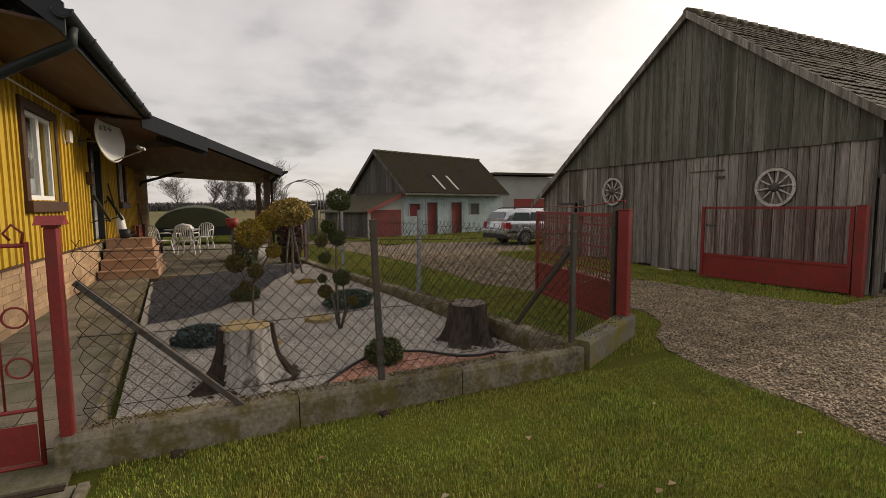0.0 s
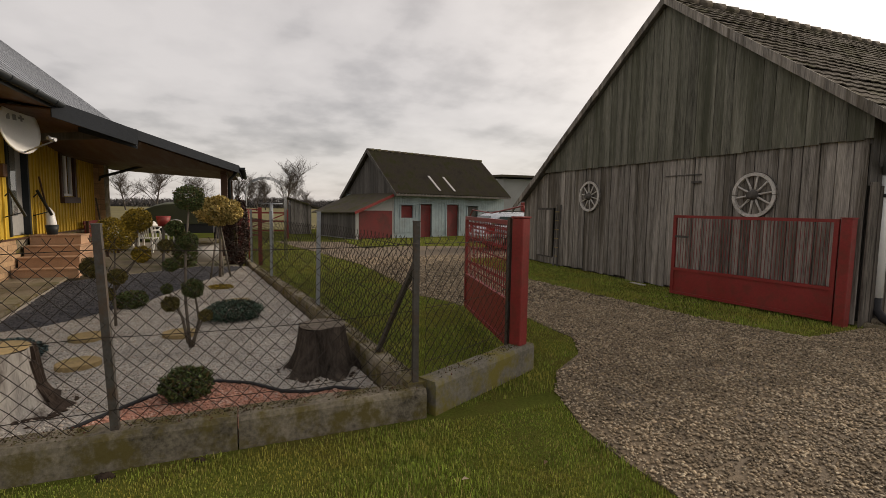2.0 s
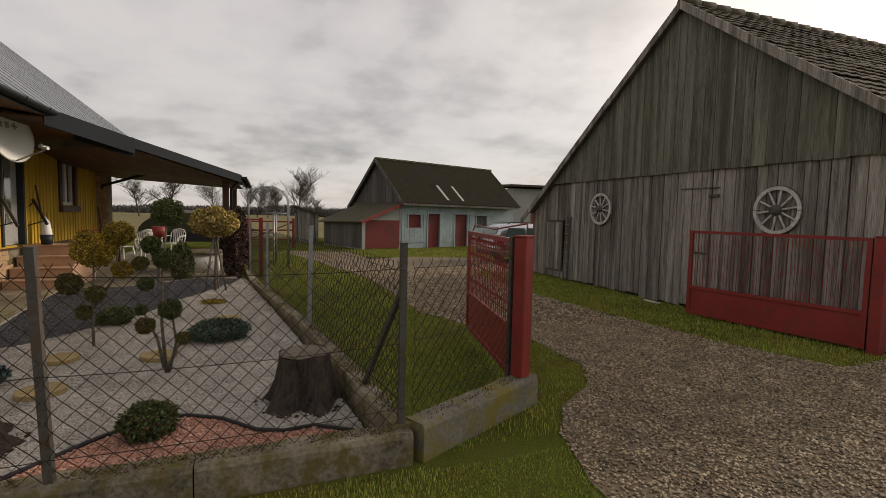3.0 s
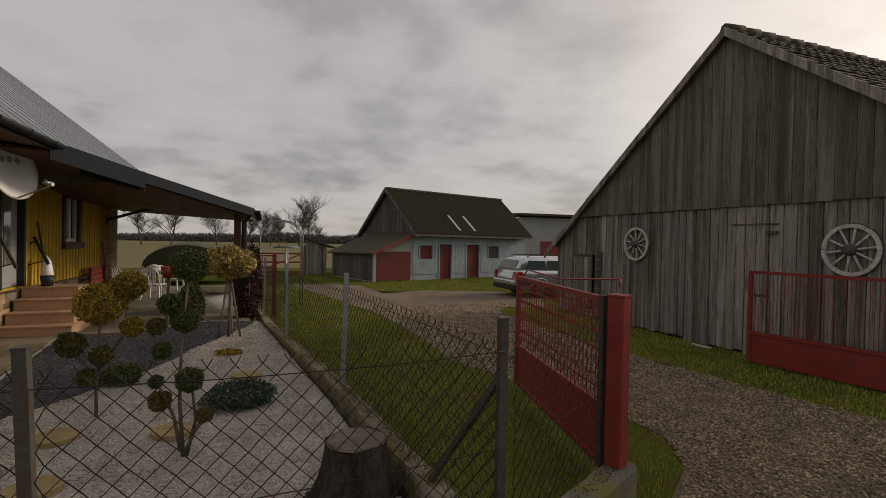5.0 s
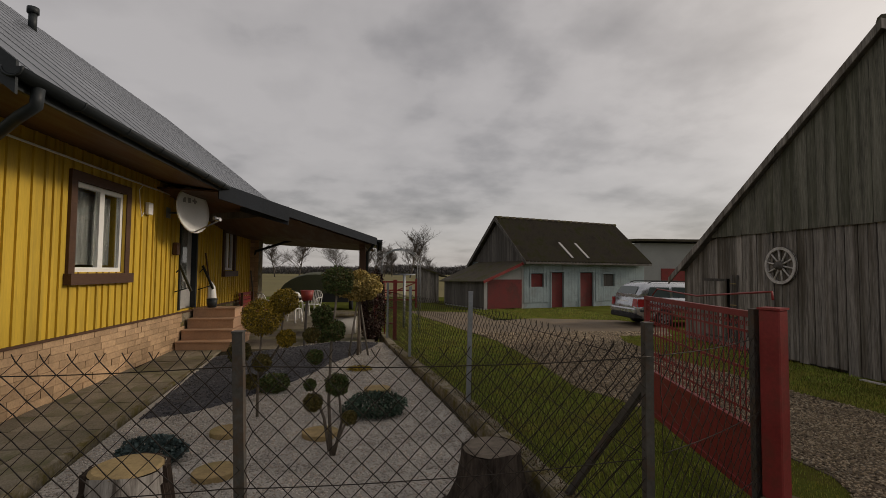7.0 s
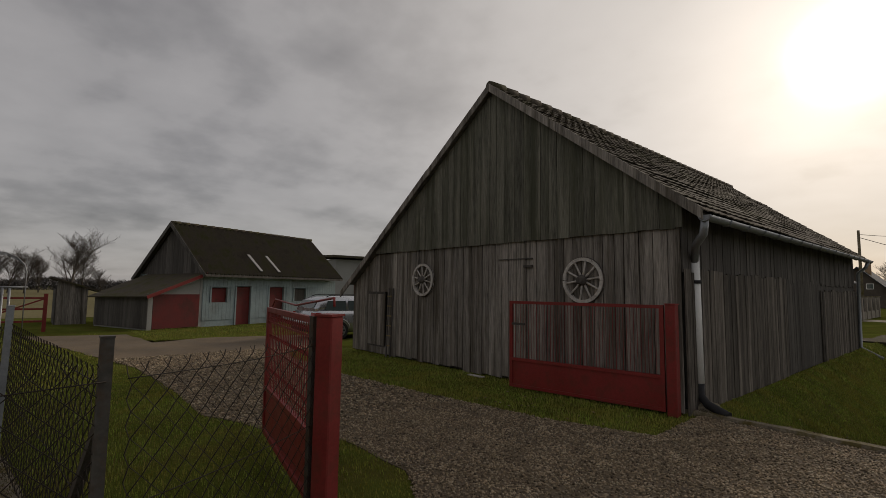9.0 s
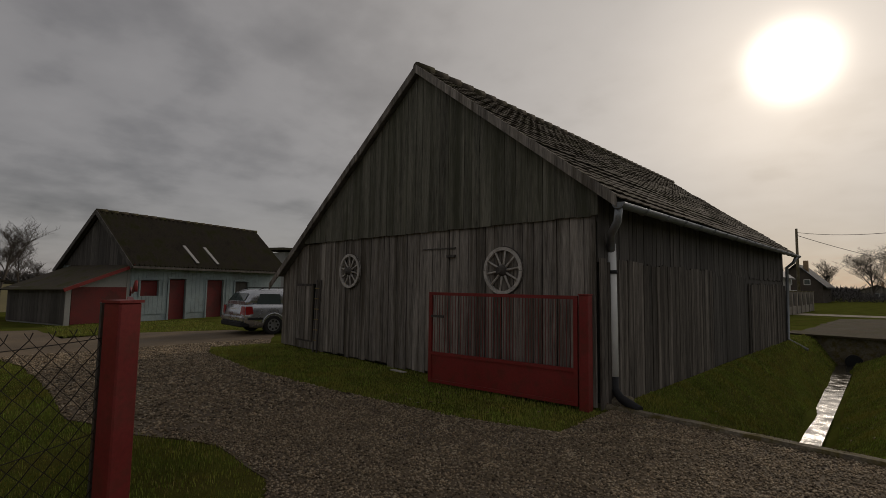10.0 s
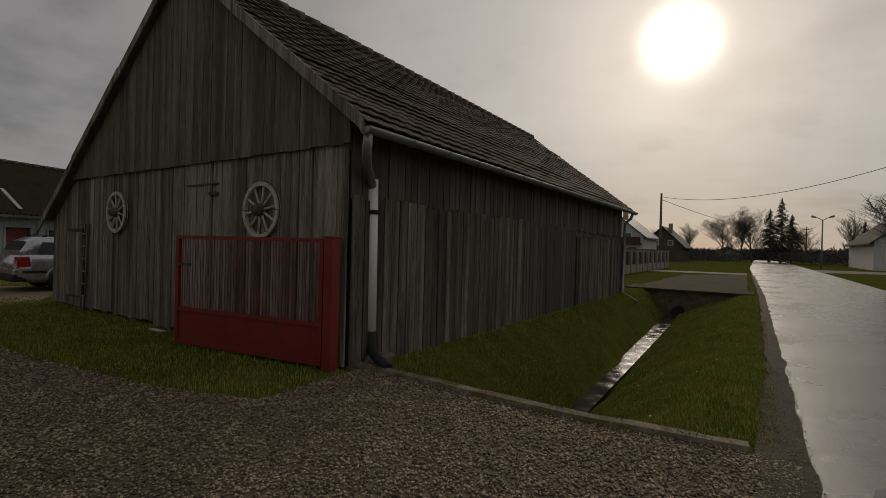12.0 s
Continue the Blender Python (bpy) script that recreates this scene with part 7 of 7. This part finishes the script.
# ---- trees ----
def bare_tree_mesh(h, spread, seed, levels=4, lean=0.0):
    """One trunk that forks into limbs and twigs."""
    r = random.Random(seed)
    bm = B()

    def grow(p, d, length, rad, lv):
        n = 3
        pts, rr = [p], [rad]
        q, dd = p.copy(), d.copy()
        for i in range(n):
            dd = (dd + Vector((r.uniform(-1, 1), r.uniform(-1, 1), r.uniform(-0.3, 0.6))) * 0.16).normalized()
            q = q + dd * length / n
            pts.append(q.copy())
            rr.append(rad * (1 - 0.5 * (i + 1) / n))
        bm_tube(bm, pts, rr, 6 if lv > 2 else (4 if lv > 1 else 3), False)
        if lv <= 0:
            return
        k = {4: 13, 3: 7, 2: 6, 1: 4}[lv]
        for i in range(k):
            t = (0.24 if lv > 3 else 0.2) + (0.76 if lv > 3 else 0.8) * (i + r.random() * 0.6) / k
            j = min(n - 1, int(t * n))
            base = pts[j].lerp(pts[j + 1], t * n - j if t * n - j < 1 else 1)
            a = r.uniform(0, 2 * math.pi)
            side = Vector((math.cos(a), math.sin(a), 0))
            nd = (dd * (0.8 if lv > 3 else 0.62) + side * spread + Vector((0, 0, 0.45 if lv > 3 else 0.22))).normalized()
            grow(base, nd, length * r.uniform(0.42, 0.62) * (1.15 - 0.45 * t if lv > 3 else 1.0), max(0.0013, rr[j] * 0.45), lv - 1)
    grow(Vector((0, 0, -0.05)), Vector((lean, 0, 1)).normalized(), h * 0.75, h * 0.015, levels)
    return finish(bm, "crown", M["far_wood"])


def bare_tree(meshes, x, y, h, k, label, group=""):
    root = thing("bare_tree", (x, y, 0), label, "tree", group)
    ob = part("crown", meshes[k % len(meshes)], None, root)
    ob.matrix_basis = pose(x, y, 0, 0, 0, (k * 67) % 360) @ Matrix.Diagonal((h * 1.85, h * 1.85, h * 1.5, 1))
    return root


UNIT = [bare_tree_mesh(1.0, sprd, s) for sprd, s in ((0.75, 1), (0.6, 2), (0.85, 3), (0.45, 4))]
for me in UNIT:
    zt = max(v.co.z for v in me.vertices)
    for v in me.vertices:
        v.co /= zt
k = 0
for x, y, h in ((-110, -15.8, 7.6), (-121, 9.4, 9.3), (-128, -9.0, 6.4), (-131, -2.6, 6.4), (-125, 3.0, 6.0), (-134, 0.5, 6.6), (-128, 12.5, 6.6), (-140, 5.5, 6.0), (-118, -22.5, 6.5), (-150, 18.0, 4.5), (-105, -29, 7.0), (-98, -34, 7.2)):
    bare_tree(UNIT, x, y, h, k, "tall bare winter tree at the field edge", "trees at the field edge")
    k += 1
for x, y, h, kk in ((-6.3, 128, 9.0, 2), (-3.6, 126, 10.2, 0), (-1.2, 127, 9.4, 2), (6.0, 37.9, 5.8, 1), (6.5, 38.6, 4.6, 2), (12.5, 62, 8.0, 1), (-16, 140, 7.5, 3), (-24, 150, 7.0, 2), (14, 130, 8.5, 3), (20, 120, 9.0, 1), (9.0, 140, 7.0, 2)):
    bare_tree(UNIT, x, y, h * 0.8, kk + 4, "bare winter tree beside the road", "trees by the road")


def far_wood(name, pts, h, mat, label, seed, per=26):
    """Distant woodland: ragged clumps of twigs along a line."""
    g = np.random.default_rng(seed)
    V = []
    for (xa, ya), (xb, yb) in zip(pts, pts[1:]):
        n = int(math.hypot(xb - xa, yb - ya) * per / 4)
        for i in range(n):
            t = g.uniform()
            x, y = xa + (xb - xa) * t + g.normal() * 3, ya + (yb - ya) * t + g.normal() * 3
            top = h * (0.65 + 0.5 * noise.noise((x * 0.05, y * 0.05, seed)) + 0.25 * g.uniform())
            z = top * g.uniform(0, 1) ** 0.8
            s = g.uniform(0.12, 0.45) if h > 3 else g.uniform(0.05, 0.2)
            a, b = g.normal(size=3), g.normal(size=3)
            a = np.array((a[0] * 0.6, a[1] * 0.6, 1.0)) * s * (2.2 if h > 3 else 1.2)
            b = b / np.linalg.norm(b) * (0.16 if h > 3 else 0.06)
            p = np.array((x, y, z))
            V += [p - a, p + b, p + a, p - b]
    V = np.array(V)
    return tagged(new(name, mesh_np(name, V, np.arange(len(V)).reshape(-1, 4), mat)), label, "woodland", "", "stuff")


M["wood_haze"] = foliage("distant_twigs", (0.085, 0.078, 0.075), 0.3)
M["conifer"] = foliage("conifer", (0.040, 0.042, 0.030), 0.5)
far_wood("far_woodland", [(-240, -150), (-215, -60), (-215, 20), (-190, 80)], 4.0, M["wood_haze"], "distant grey bare woodland beyond the field", 1, 520)
far_wood("roadside_thicket", [(-60, 170), (-8, 165), (8, 160), (60, 150)], 3.4, M["wood_haze"], "distant grey thicket at the road's end", 2, 1300)
far_wood("roadside_hedge", [(-14, 100), (-5, 118)], 2.2, M["wood_haze"], "low bare hedge by the road", 3, 900)
far_wood("roadside_hedge", [(5, 108), (14, 100), (30, 100)], 2.4, M["wood_haze"], "low dark hedge across the road", 4, 900)


def conifer(x, y, h, w, seed):
    root = thing("conifer", (x, y, 0), "tall dark roadside conifer with drooping branches", "tree", "conifers by the road")
    part("trunk", (lambda b: (bm_tube(b, [(x, y, 0), (x + 0.1, y, h * 0.5), (x, y, h)], [h * 0.02, h * 0.014, 0.02], 6), b)[1])(B()), M["bark"], root)
    r = random.Random(seed)
    bm = B()
    for i in range(220):
        t = (i + r.random()) / 220
        a = r.uniform(0, 6.28)
        n = w * (1.02 - t) ** 0.8 * r.uniform(0.5, 1.1)
        p = Vector((x + 0.05 * math.sin(i), y, h * (0.10 + 0.88 * t)))
        d = Vector((math.cos(a), math.sin(a), 0))
        q = p + d * n * 0.55 + Vector((0, 0, 0.12 * n))
        e = p + d * n + Vector((0, 0, -0.15 * n))
        bm_tube(bm, [p, q, e], [0.06, 0.045, 0.02], 3, False)
        for _ in range(7):
            b = q.lerp(e, r.uniform(-0.6, 1.0))
            bm_tube(bm, [b, b + Vector((r.uniform(-1, 1), r.uniform(-1, 1), r.uniform(-1.0, 0.5))) * 0.36 * n], [0.045, 0.018], 3, False)
    part("crown", bm, M["conifer"], root)


for x, y, h, w, s in ((1.6, 118, 10.6, 3.0, 1), (3.4, 116, 12.4, 3.1, 2), (5.2, 119, 9.4, 2.8, 3), (13.0, 100, 7.0, 1.2, 4), (15.5, 102, 5.5, 1.2, 5), (18.0, 99, 6.0, 1.2, 6)):
    conifer(x, y, h, w, s)


# ---- along the road ----
M["grey_stone"] = surface("grey_brown_stone", (0.30, 0.265, 0.22), 0.4, 20, 2.0, 0.9, 0.5, 0.01)
def village_house(name, x0, x1, y0, y1, wall_h, ridge_h, wall, roof, label, wins):
    root = thing(name, ((x0 + x1) / 2, (y0 + y1) / 2, 0), label, "house")
    bm = B()
    bm_box(bm, x0, x1, y0, y1, 0, wall_h)
    xm = (x0 + x1) / 2
    bm_poly_prism(bm, [(x0, y0, wall_h), (x1, y0, wall_h), (xm, y0, ridge_h)], (0, y1 - y0, 0))
    w = part("wall", bm, wall, root)
    bm = B()
    o = 0.5
    sl = (ridge_h - wall_h) / (xm - x0)
    bm_poly_prism(bm, [(x0 - o, y0 - o, wall_h - o * sl), (xm, y0 - o, ridge_h), (xm, y1 + o, ridge_h), (x0 - o, y1 + o, wall_h - o * sl)], (0, 0, 0.18))
    bm_poly_prism(bm, [(x1 + o, y0 - o, wall_h - o * sl), (xm, y0 - o, ridge_h), (xm, y1 + o, ridge_h), (x1 + o, y1 + o, wall_h - o * sl)], (0, 0, 0.18))
    r = part("roof", bm, roof, root)
    part("chimney", (lambda b: (bm_box(b, xm + 0.6, xm + 1.2, y0 + 2, y0 + 2.6, ridge_h - 1.2, ridge_h + 0.7), b)[1])(B()), M["sandstone"], r)
    for xw, zw, ww, hw in wins:
        f = part("window", (lambda b: (bm_box(b, xw, xw + ww, y0 - 0.06, y0 + 0.01, zw, zw + hw), b)[1])(B()), M["white"], root)
        part("pane", (lambda b: (bm_box(b, xw + 0.08, xw + ww - 0.08, y0 - 0.08, y0 - 0.062, zw + 0.08, zw + hw - 0.08), b)[1])(B()), M["car_glass"], f)
    return root


h = village_house("village_house", -20.5, -13.0, 74, 84, 3.6, 6.6, M["white_render"], M["roof_metal"], "white two-storey village house with a balcony", [(-15.4, 3.0, 0.9, 1.0), (-17.5, 3.0, 0.9, 1.0), (-15.0, 0.8, 1.2, 1.3), (-18.0, 0.8, 1.2, 1.3)])
part("balcony", (lambda b: (bm_box(b, -18.5, -13.2, 73.0, 74.0, 2.45, 2.65), bm_box(b, -18.5, -13.2, 73.0, 73.06, 2.65, 3.4), b)[2])(B()), M["brown"], h, "dark boarded balcony")
village_house("village_house", -16.5, -10.4, 92, 102, 2.6, 5.6, M["far_wood"], M["anthracite"], "dark village house with a dark roof", [(-14.8, 2.6, 0.8, 0.8), (-12.6, 2.6, 0.8, 0.8), (-14.5, 0.7, 1.2, 1.1)])
village_house("village_house", 11.0, 17.5, 80, 98, 3.4, 6.2, M["white_render"], M["fibre"], "long pale roadside building", [(12.0, 1.0, 1.2, 1.3), (14.5, 1.0, 1.2, 1.3)])
village_house("farm_shed", -9.5, -4.2, 150, 158, 2.0, 3.2, M["plank"], M["fibre"], "low far farm shed", [(-7.5, 0.6, 1.0, 0.9)])
village_house("farm_shed", 24, 34, 110, 118, 2.5, 4.5, M["grey_render"], M["fibre"], "low far farm shed", [(26, 0.8, 1.0, 0.9)])


def pillar_fence():
    root = thing("stone_pillar_fence", (-7.5, 46, 0), "stone pillar fence with dark infill panels", "fence")
    part("base_wall", (lambda b: (bm_box(b, -7.65, -7.35, 34, 56, 0, 0.55), b)[1])(B()), M["grey_stone"], root)
    for i in range(12):
        y = 34 + 2 * i
        p = part("pillar", (lambda b: (bm_box(b, -7.7, -7.3, y - 0.2, y + 0.2, 0, 1.6), b)[1])(B()), M["grey_stone"], root)
        part("cap", (lambda b: (bm_box(b, -7.75, -7.25, y - 0.25, y + 0.25, 1.6, 1.68), b)[1])(B()), M["concrete"], p)
        if i < 11:
            part("panel", (lambda b: (bm_box(b, -7.53, -7.47, y + 0.22, y + 1.78, 0.6, 1.45), b)[1])(B()), M["black"], root)


pillar_fence()


def pole(x, y, h, label, arms, mat="far_wood"):
    root = thing("utility_pole", (x, y, 0), label, "utility pole")
    part("shaft", (lambda b: (bm_tube(b, [(x, y, -0.05), (x, y, h)], [0.16, 0.11], 8), b)[1])(B()), M[mat], root)
    for z, w in arms:
        a = part("cross_arm", (lambda b: (bm_box(b, x - w, x + w, y - 0.05, y + 0.05, z, z + 0.09), b)[1])(B()), M[mat], root)
        for s in (-1, 0.4, 1):
            part("insulator", (lambda b: (bm_tube(b, [(x + s * w * 0.9, y, z + 0.09), (x + s * w * 0.9, y, z + 0.26)], 0.05, 6), b)[1])(B()), M["white_render"], a)
    return root


pole(-9.6, 65.5, 8.2, "concrete lattice utility pole", [], "concrete")
pole(6.95, 45.7, 7.5, "wooden utility pole with a cross arm beside the road", [(7.2, 0.6)])
pole(9.5, 150, 8.5, "far wooden utility pole", [(7.8, 0.8)])


def wires(p, q, sag, label, r=0.022):
    root = thing("overhead_wire", ((p[0] + q[0]) / 2, (p[1] + q[1]) / 2, (p[2] + q[2]) / 2 - sag), label, "wire")
    bm = B()
    P, Q = Vector(p), Vector(q)
    bm_tube(bm, [P.lerp(Q, t / 16) - Vector((0, 0, sag * 4 * (t / 16) * (1 - t / 16))) for t in range(17)], r, 4)
    part("strand", bm, M["black"], root)


wires((-9.6, 65.5, 7.8), (6.9, 45.7, 7.3), 1.1, "sagging overhead cable across the road")
wires((6.9, 45.7, 7.4), (16, 20, 7.6), 0.8, "overhead cable along the road")
wires((7.3, 45.7, 7.4), (17, 20, 7.9), 0.8, "overhead cable along the road")
wires((-9.6, 65.5, 7.5), (9.5, 150, 7.8), 1.6, "thin far overhead cable beyond the road", 0.03)
root = thing("street_lamp", (5.9, 76, 0), "grey street lamp with two arms", "street lamp")
part("shaft", (lambda b: (bm_tube(b, [(5.9, 76, 0), (5.9, 76, 5.7)], [0.10, 0.06], 8), b)[1])(B()), M["galv"], root)
for s in (-1, 1):
    a = part("arm", (lambda b: (bm_tube(b, [(5.9, 76, 5.6), (5.9 + s * 0.35, 76, 5.85), (5.9 + s * 0.7, 76, 6.0)], 0.045, 6), b)[1])(B()), M["galv"], root)
    part("lamp_head", (lambda b: (bm_tube(b, [(5.9 + s * 0.65, 76, 5.98), (5.9 + s * 1.05, 76, 6.1)], [0.10, 0.14], 8), b)[1])(B()), M["grey_render"], a)
sheet("side_lane", [(4.55, 60), (16, 66), (16, 72), (4.55, 70)], 0.02, M["paving"], "pale concrete side lane joining the road", "lane")
sheet("concrete_crossing", [(-7.2, 45.0), (-0.85, 46.2), (-0.9, 49.5), (-7.2, 48.5)], 0.02, M["paving"], "pale concrete driveway crossing the verge", "driveway")

# ---- loose gravel and grass ----
stones("driveway_stones", DRIVE, 62000, 0.0155, lambda x: 0.016, M["gravel_stone"], "loose grey and brown gravel stones", 1, (-7.0, 0.0, 3.4, 10.6))
stones("driveway_stones", DRIVE, 16000, 0.024, lambda x: 0.016, M["gravel_stone"], "loose grey gravel stones in the yard", 2, (-15, -7.0, 4.5, 10.6))
stones("white_stones", WHITE, 26000, 0.014, gz, M["white_stone"], "loose pale gravel stones", 3, (-8.5, -3.66, -0.5, 3.5), (PINK, BLACK))
stones("white_stones", WHITE, 3500, 0.02, gz, M["white_stone"], "loose pale gravel stones", 4, (-12, -8.5, 0.5, 2.8), (BLACK,))
stones("pink_stones", PINK, 5200, 0.015, lambda x: gz(x) + 0.009, M["pink_stone"], "loose pink gravel stones", 5)
stones("black_stones", BLACK, 6500, 0.016, lambda x: gz(x) + 0.009, M["black_stone"], "loose black basalt chippings", 6)
stones("edge_stones", [(-0.30, 3.7), (0.10, 3.7), (0.10, 14.0), (-0.18, 14.0), (-0.28, 10.75)], 2400, 0.008, lambda x: 0.022, M["gravel_stone"], "loose grit along the road edge", 9)
NOGRASS = (DRIVE,)
blades("verge_grass", [(-3.5, 0.0, -0.25, 4.9)], 120000, 0.036, M["grass_blade"], "short damp verge grass", 1, None, NOGRASS)
blades("lawn_grass", [(-13.0, -3.7, 2.3, 6.2)], 60000, 0.042, M["grass_blade"], "short lawn grass beside the driveway", 2, None, NOGRASS, 0.5, lambda x, y: y > 3.62 + (x + 3.7) * 0.13)
blades("barn_grass", [(-13.9, -4.15, 8.2, 10.5)], 40000, 0.05, M["grass_blade"], "grass strip along the barn", 3, None, NOGRASS)
blades("ditch_grass", [(-4.25, -0.1, 10.8, 19.0)], 110000, 0.042, M["grass_blade"], "rough grass on the ditch banks", 4, ditch, (), 0.8, lambda x, y: abs(x + 2.42 + 0.045 * (y - 13)) > 0.27)
blades("ditch_grass", [(-4.25, -0.2, 19.0, 27.0)], 30000, 0.065, M["grass_blade"], "rough grass on the ditch banks", 5, ditch, (), 0.8, lambda x, y: abs(x + 2.42 + 0.045 * (y - 13)) > 0.27)
blades("yard_grass", [(-22, -13, 2.6, 5.4), (-23.5, -17.5, 6.4, 11.5)], 22000, 0.07, M["grass_blade"], "grass at the edges of the yard", 6, None, NOGRASS)
blades("wall_moss", [(-3.76, -3.52, -0.4, 3.7)], 5000, 0.03, M["grass_blade"], "tufts at the foot of the low wall", 7, lambda x, y: 0.0, (), 0.9, lambda x, y: x > -3.55 or x < -3.76)


def moss_tufts(name, a, b, z, count, mat, label, seed, spread=0.05):
    """Low moss and dead-leaf clumps along a wall's edge."""
    g = np.random.default_rng(seed)
    V = []
    for _ in range(count):
        t = g.uniform()
        if noise.noise((t * 9.0, seed, 0.0)) < -0.12:
            continue
        p = np.array((a[0] + (b[0] - a[0]) * t + g.normal() * spread * 0.5, a[1] + (b[1] - a[1]) * t + g.normal() * spread * 0.5, z + g.uniform(-0.012, 0.018)))
        u, v = g.normal(size=3), g.normal(size=3)
        k = g.uniform(0.003, 0.010)
        u, v = u / np.linalg.norm(u) * k, v / np.linalg.norm(v) * k * 0.7
        V += [p - u, p + v, p + u, p - v]
    V = np.array(V)
    return tagged(new(name, mesh_np(name, V, np.arange(len(V)).reshape(-1, 4), mat)), label, "moss", "", "stuff")


M["moss"] = foliage("moss", (0.075, 0.066, 0.022), 0.6, (0.10, 0.035, 0.02))
moss_tufts("wall_top_moss", (-3.65, -0.35), (-3.72, 3.55), 0.235, 4200, M["moss"], "brown-green moss on the low wall's top", 1, 0.08)
moss_tufts("wall_top_moss", (-3.77, 3.78), (-4.38, 4.93), 0.275, 900, M["moss"], "brown-green moss on the low wall's top", 2, 0.08)
moss_tufts("wall_top_moss", (-3.9, 3.55), (-6.9, 3.2), 0.265, 2600, M["moss"], "brown-green moss on the low wall's top", 3, 0.08)
moss_tufts("wall_top_moss", (-6.9, 3.2), (-11.4, 2.43), 0.265, 2000, M["moss"], "brown-green moss on the low wall's top", 4, 0.08)
moss_tufts("kerb_moss", (-4.3, 10.6), (-0.4, 10.6), 0.062, 1500, M["moss"], "moss and crumbs on the ditch kerb", 5, 0.08)


def fallen_leaves(name, boxes, count, seed, zf, label):
    """Single dead leaves, slightly curled, lying on grass and gravel."""
    g = np.random.default_rng(seed)
    V = []
    for i in range(count):
        b = boxes[i % len(boxes)]
        x, y = g.uniform(b[0], b[1]), g.uniform(b[2], b[3])
        z = zf(x, y) + 0.03
        a, k = g.uniform(0, 6.28), g.uniform(0.015, 0.035)
        c, s = math.cos(a) * k, math.sin(a) * k
        V += [(x - c, y - s, z), (x + s * 0.6, y - c * 0.6, z + 0.012), (x + c, y + s, z + 0.004), (x - s * 0.6, y + c * 0.6, z + 0.012)]
    V = np.array(V)
    return tagged(new(name, mesh_np(name, V, np.arange(len(V)).reshape(-1, 4), M["dead_leaf"])), label, "leaves", "", "stuff")


M["dead_leaf"] = foliage("dead_leaf", (0.16, 0.10, 0.05), 0.6, (0.28, 0.22, 0.15))
fallen_leaves("fallen_leaves", [(-3.3, 0.0, -0.2, 4.8), (-7.0, -4.3, 8.6, 10.2), (-4.0, -0.6, 10.9, 16.0)], 120, 3, ditch, "scattered dead leaves in the grass")


def clods(name, spots, label, seed):
    """Small earth and stone lumps at the foot of the low wall."""
    r = random.Random(seed)
    for x, y, k in spots:
        root = thing(name, (x, y, 0), label, "stone", "lumps by the low wall")
        bm = B()
        bmesh.ops.create_icosphere(bm, subdivisions=3, radius=1.0)
        for v in bm.verts:
            q = 1 + 0.6 * noise.noise(v.co * 2.6 + Vector((x, y, 0)) * 5)
            v.co = Vector((x + v.co.x * k * q, y + v.co.y * k * 1.3 * q, 0.005 + max(-0.2, v.co.z) * k * 0.75 * q))
        part("lump", bm, M["soil"], root, "", True)


clods("earth_lump", [(-3.5, 1.55, 0.035), (-3.52, 2.05, 0.025), (-3.5, 0.15, 0.04)], "small dark earth lump against the low wall", 2)
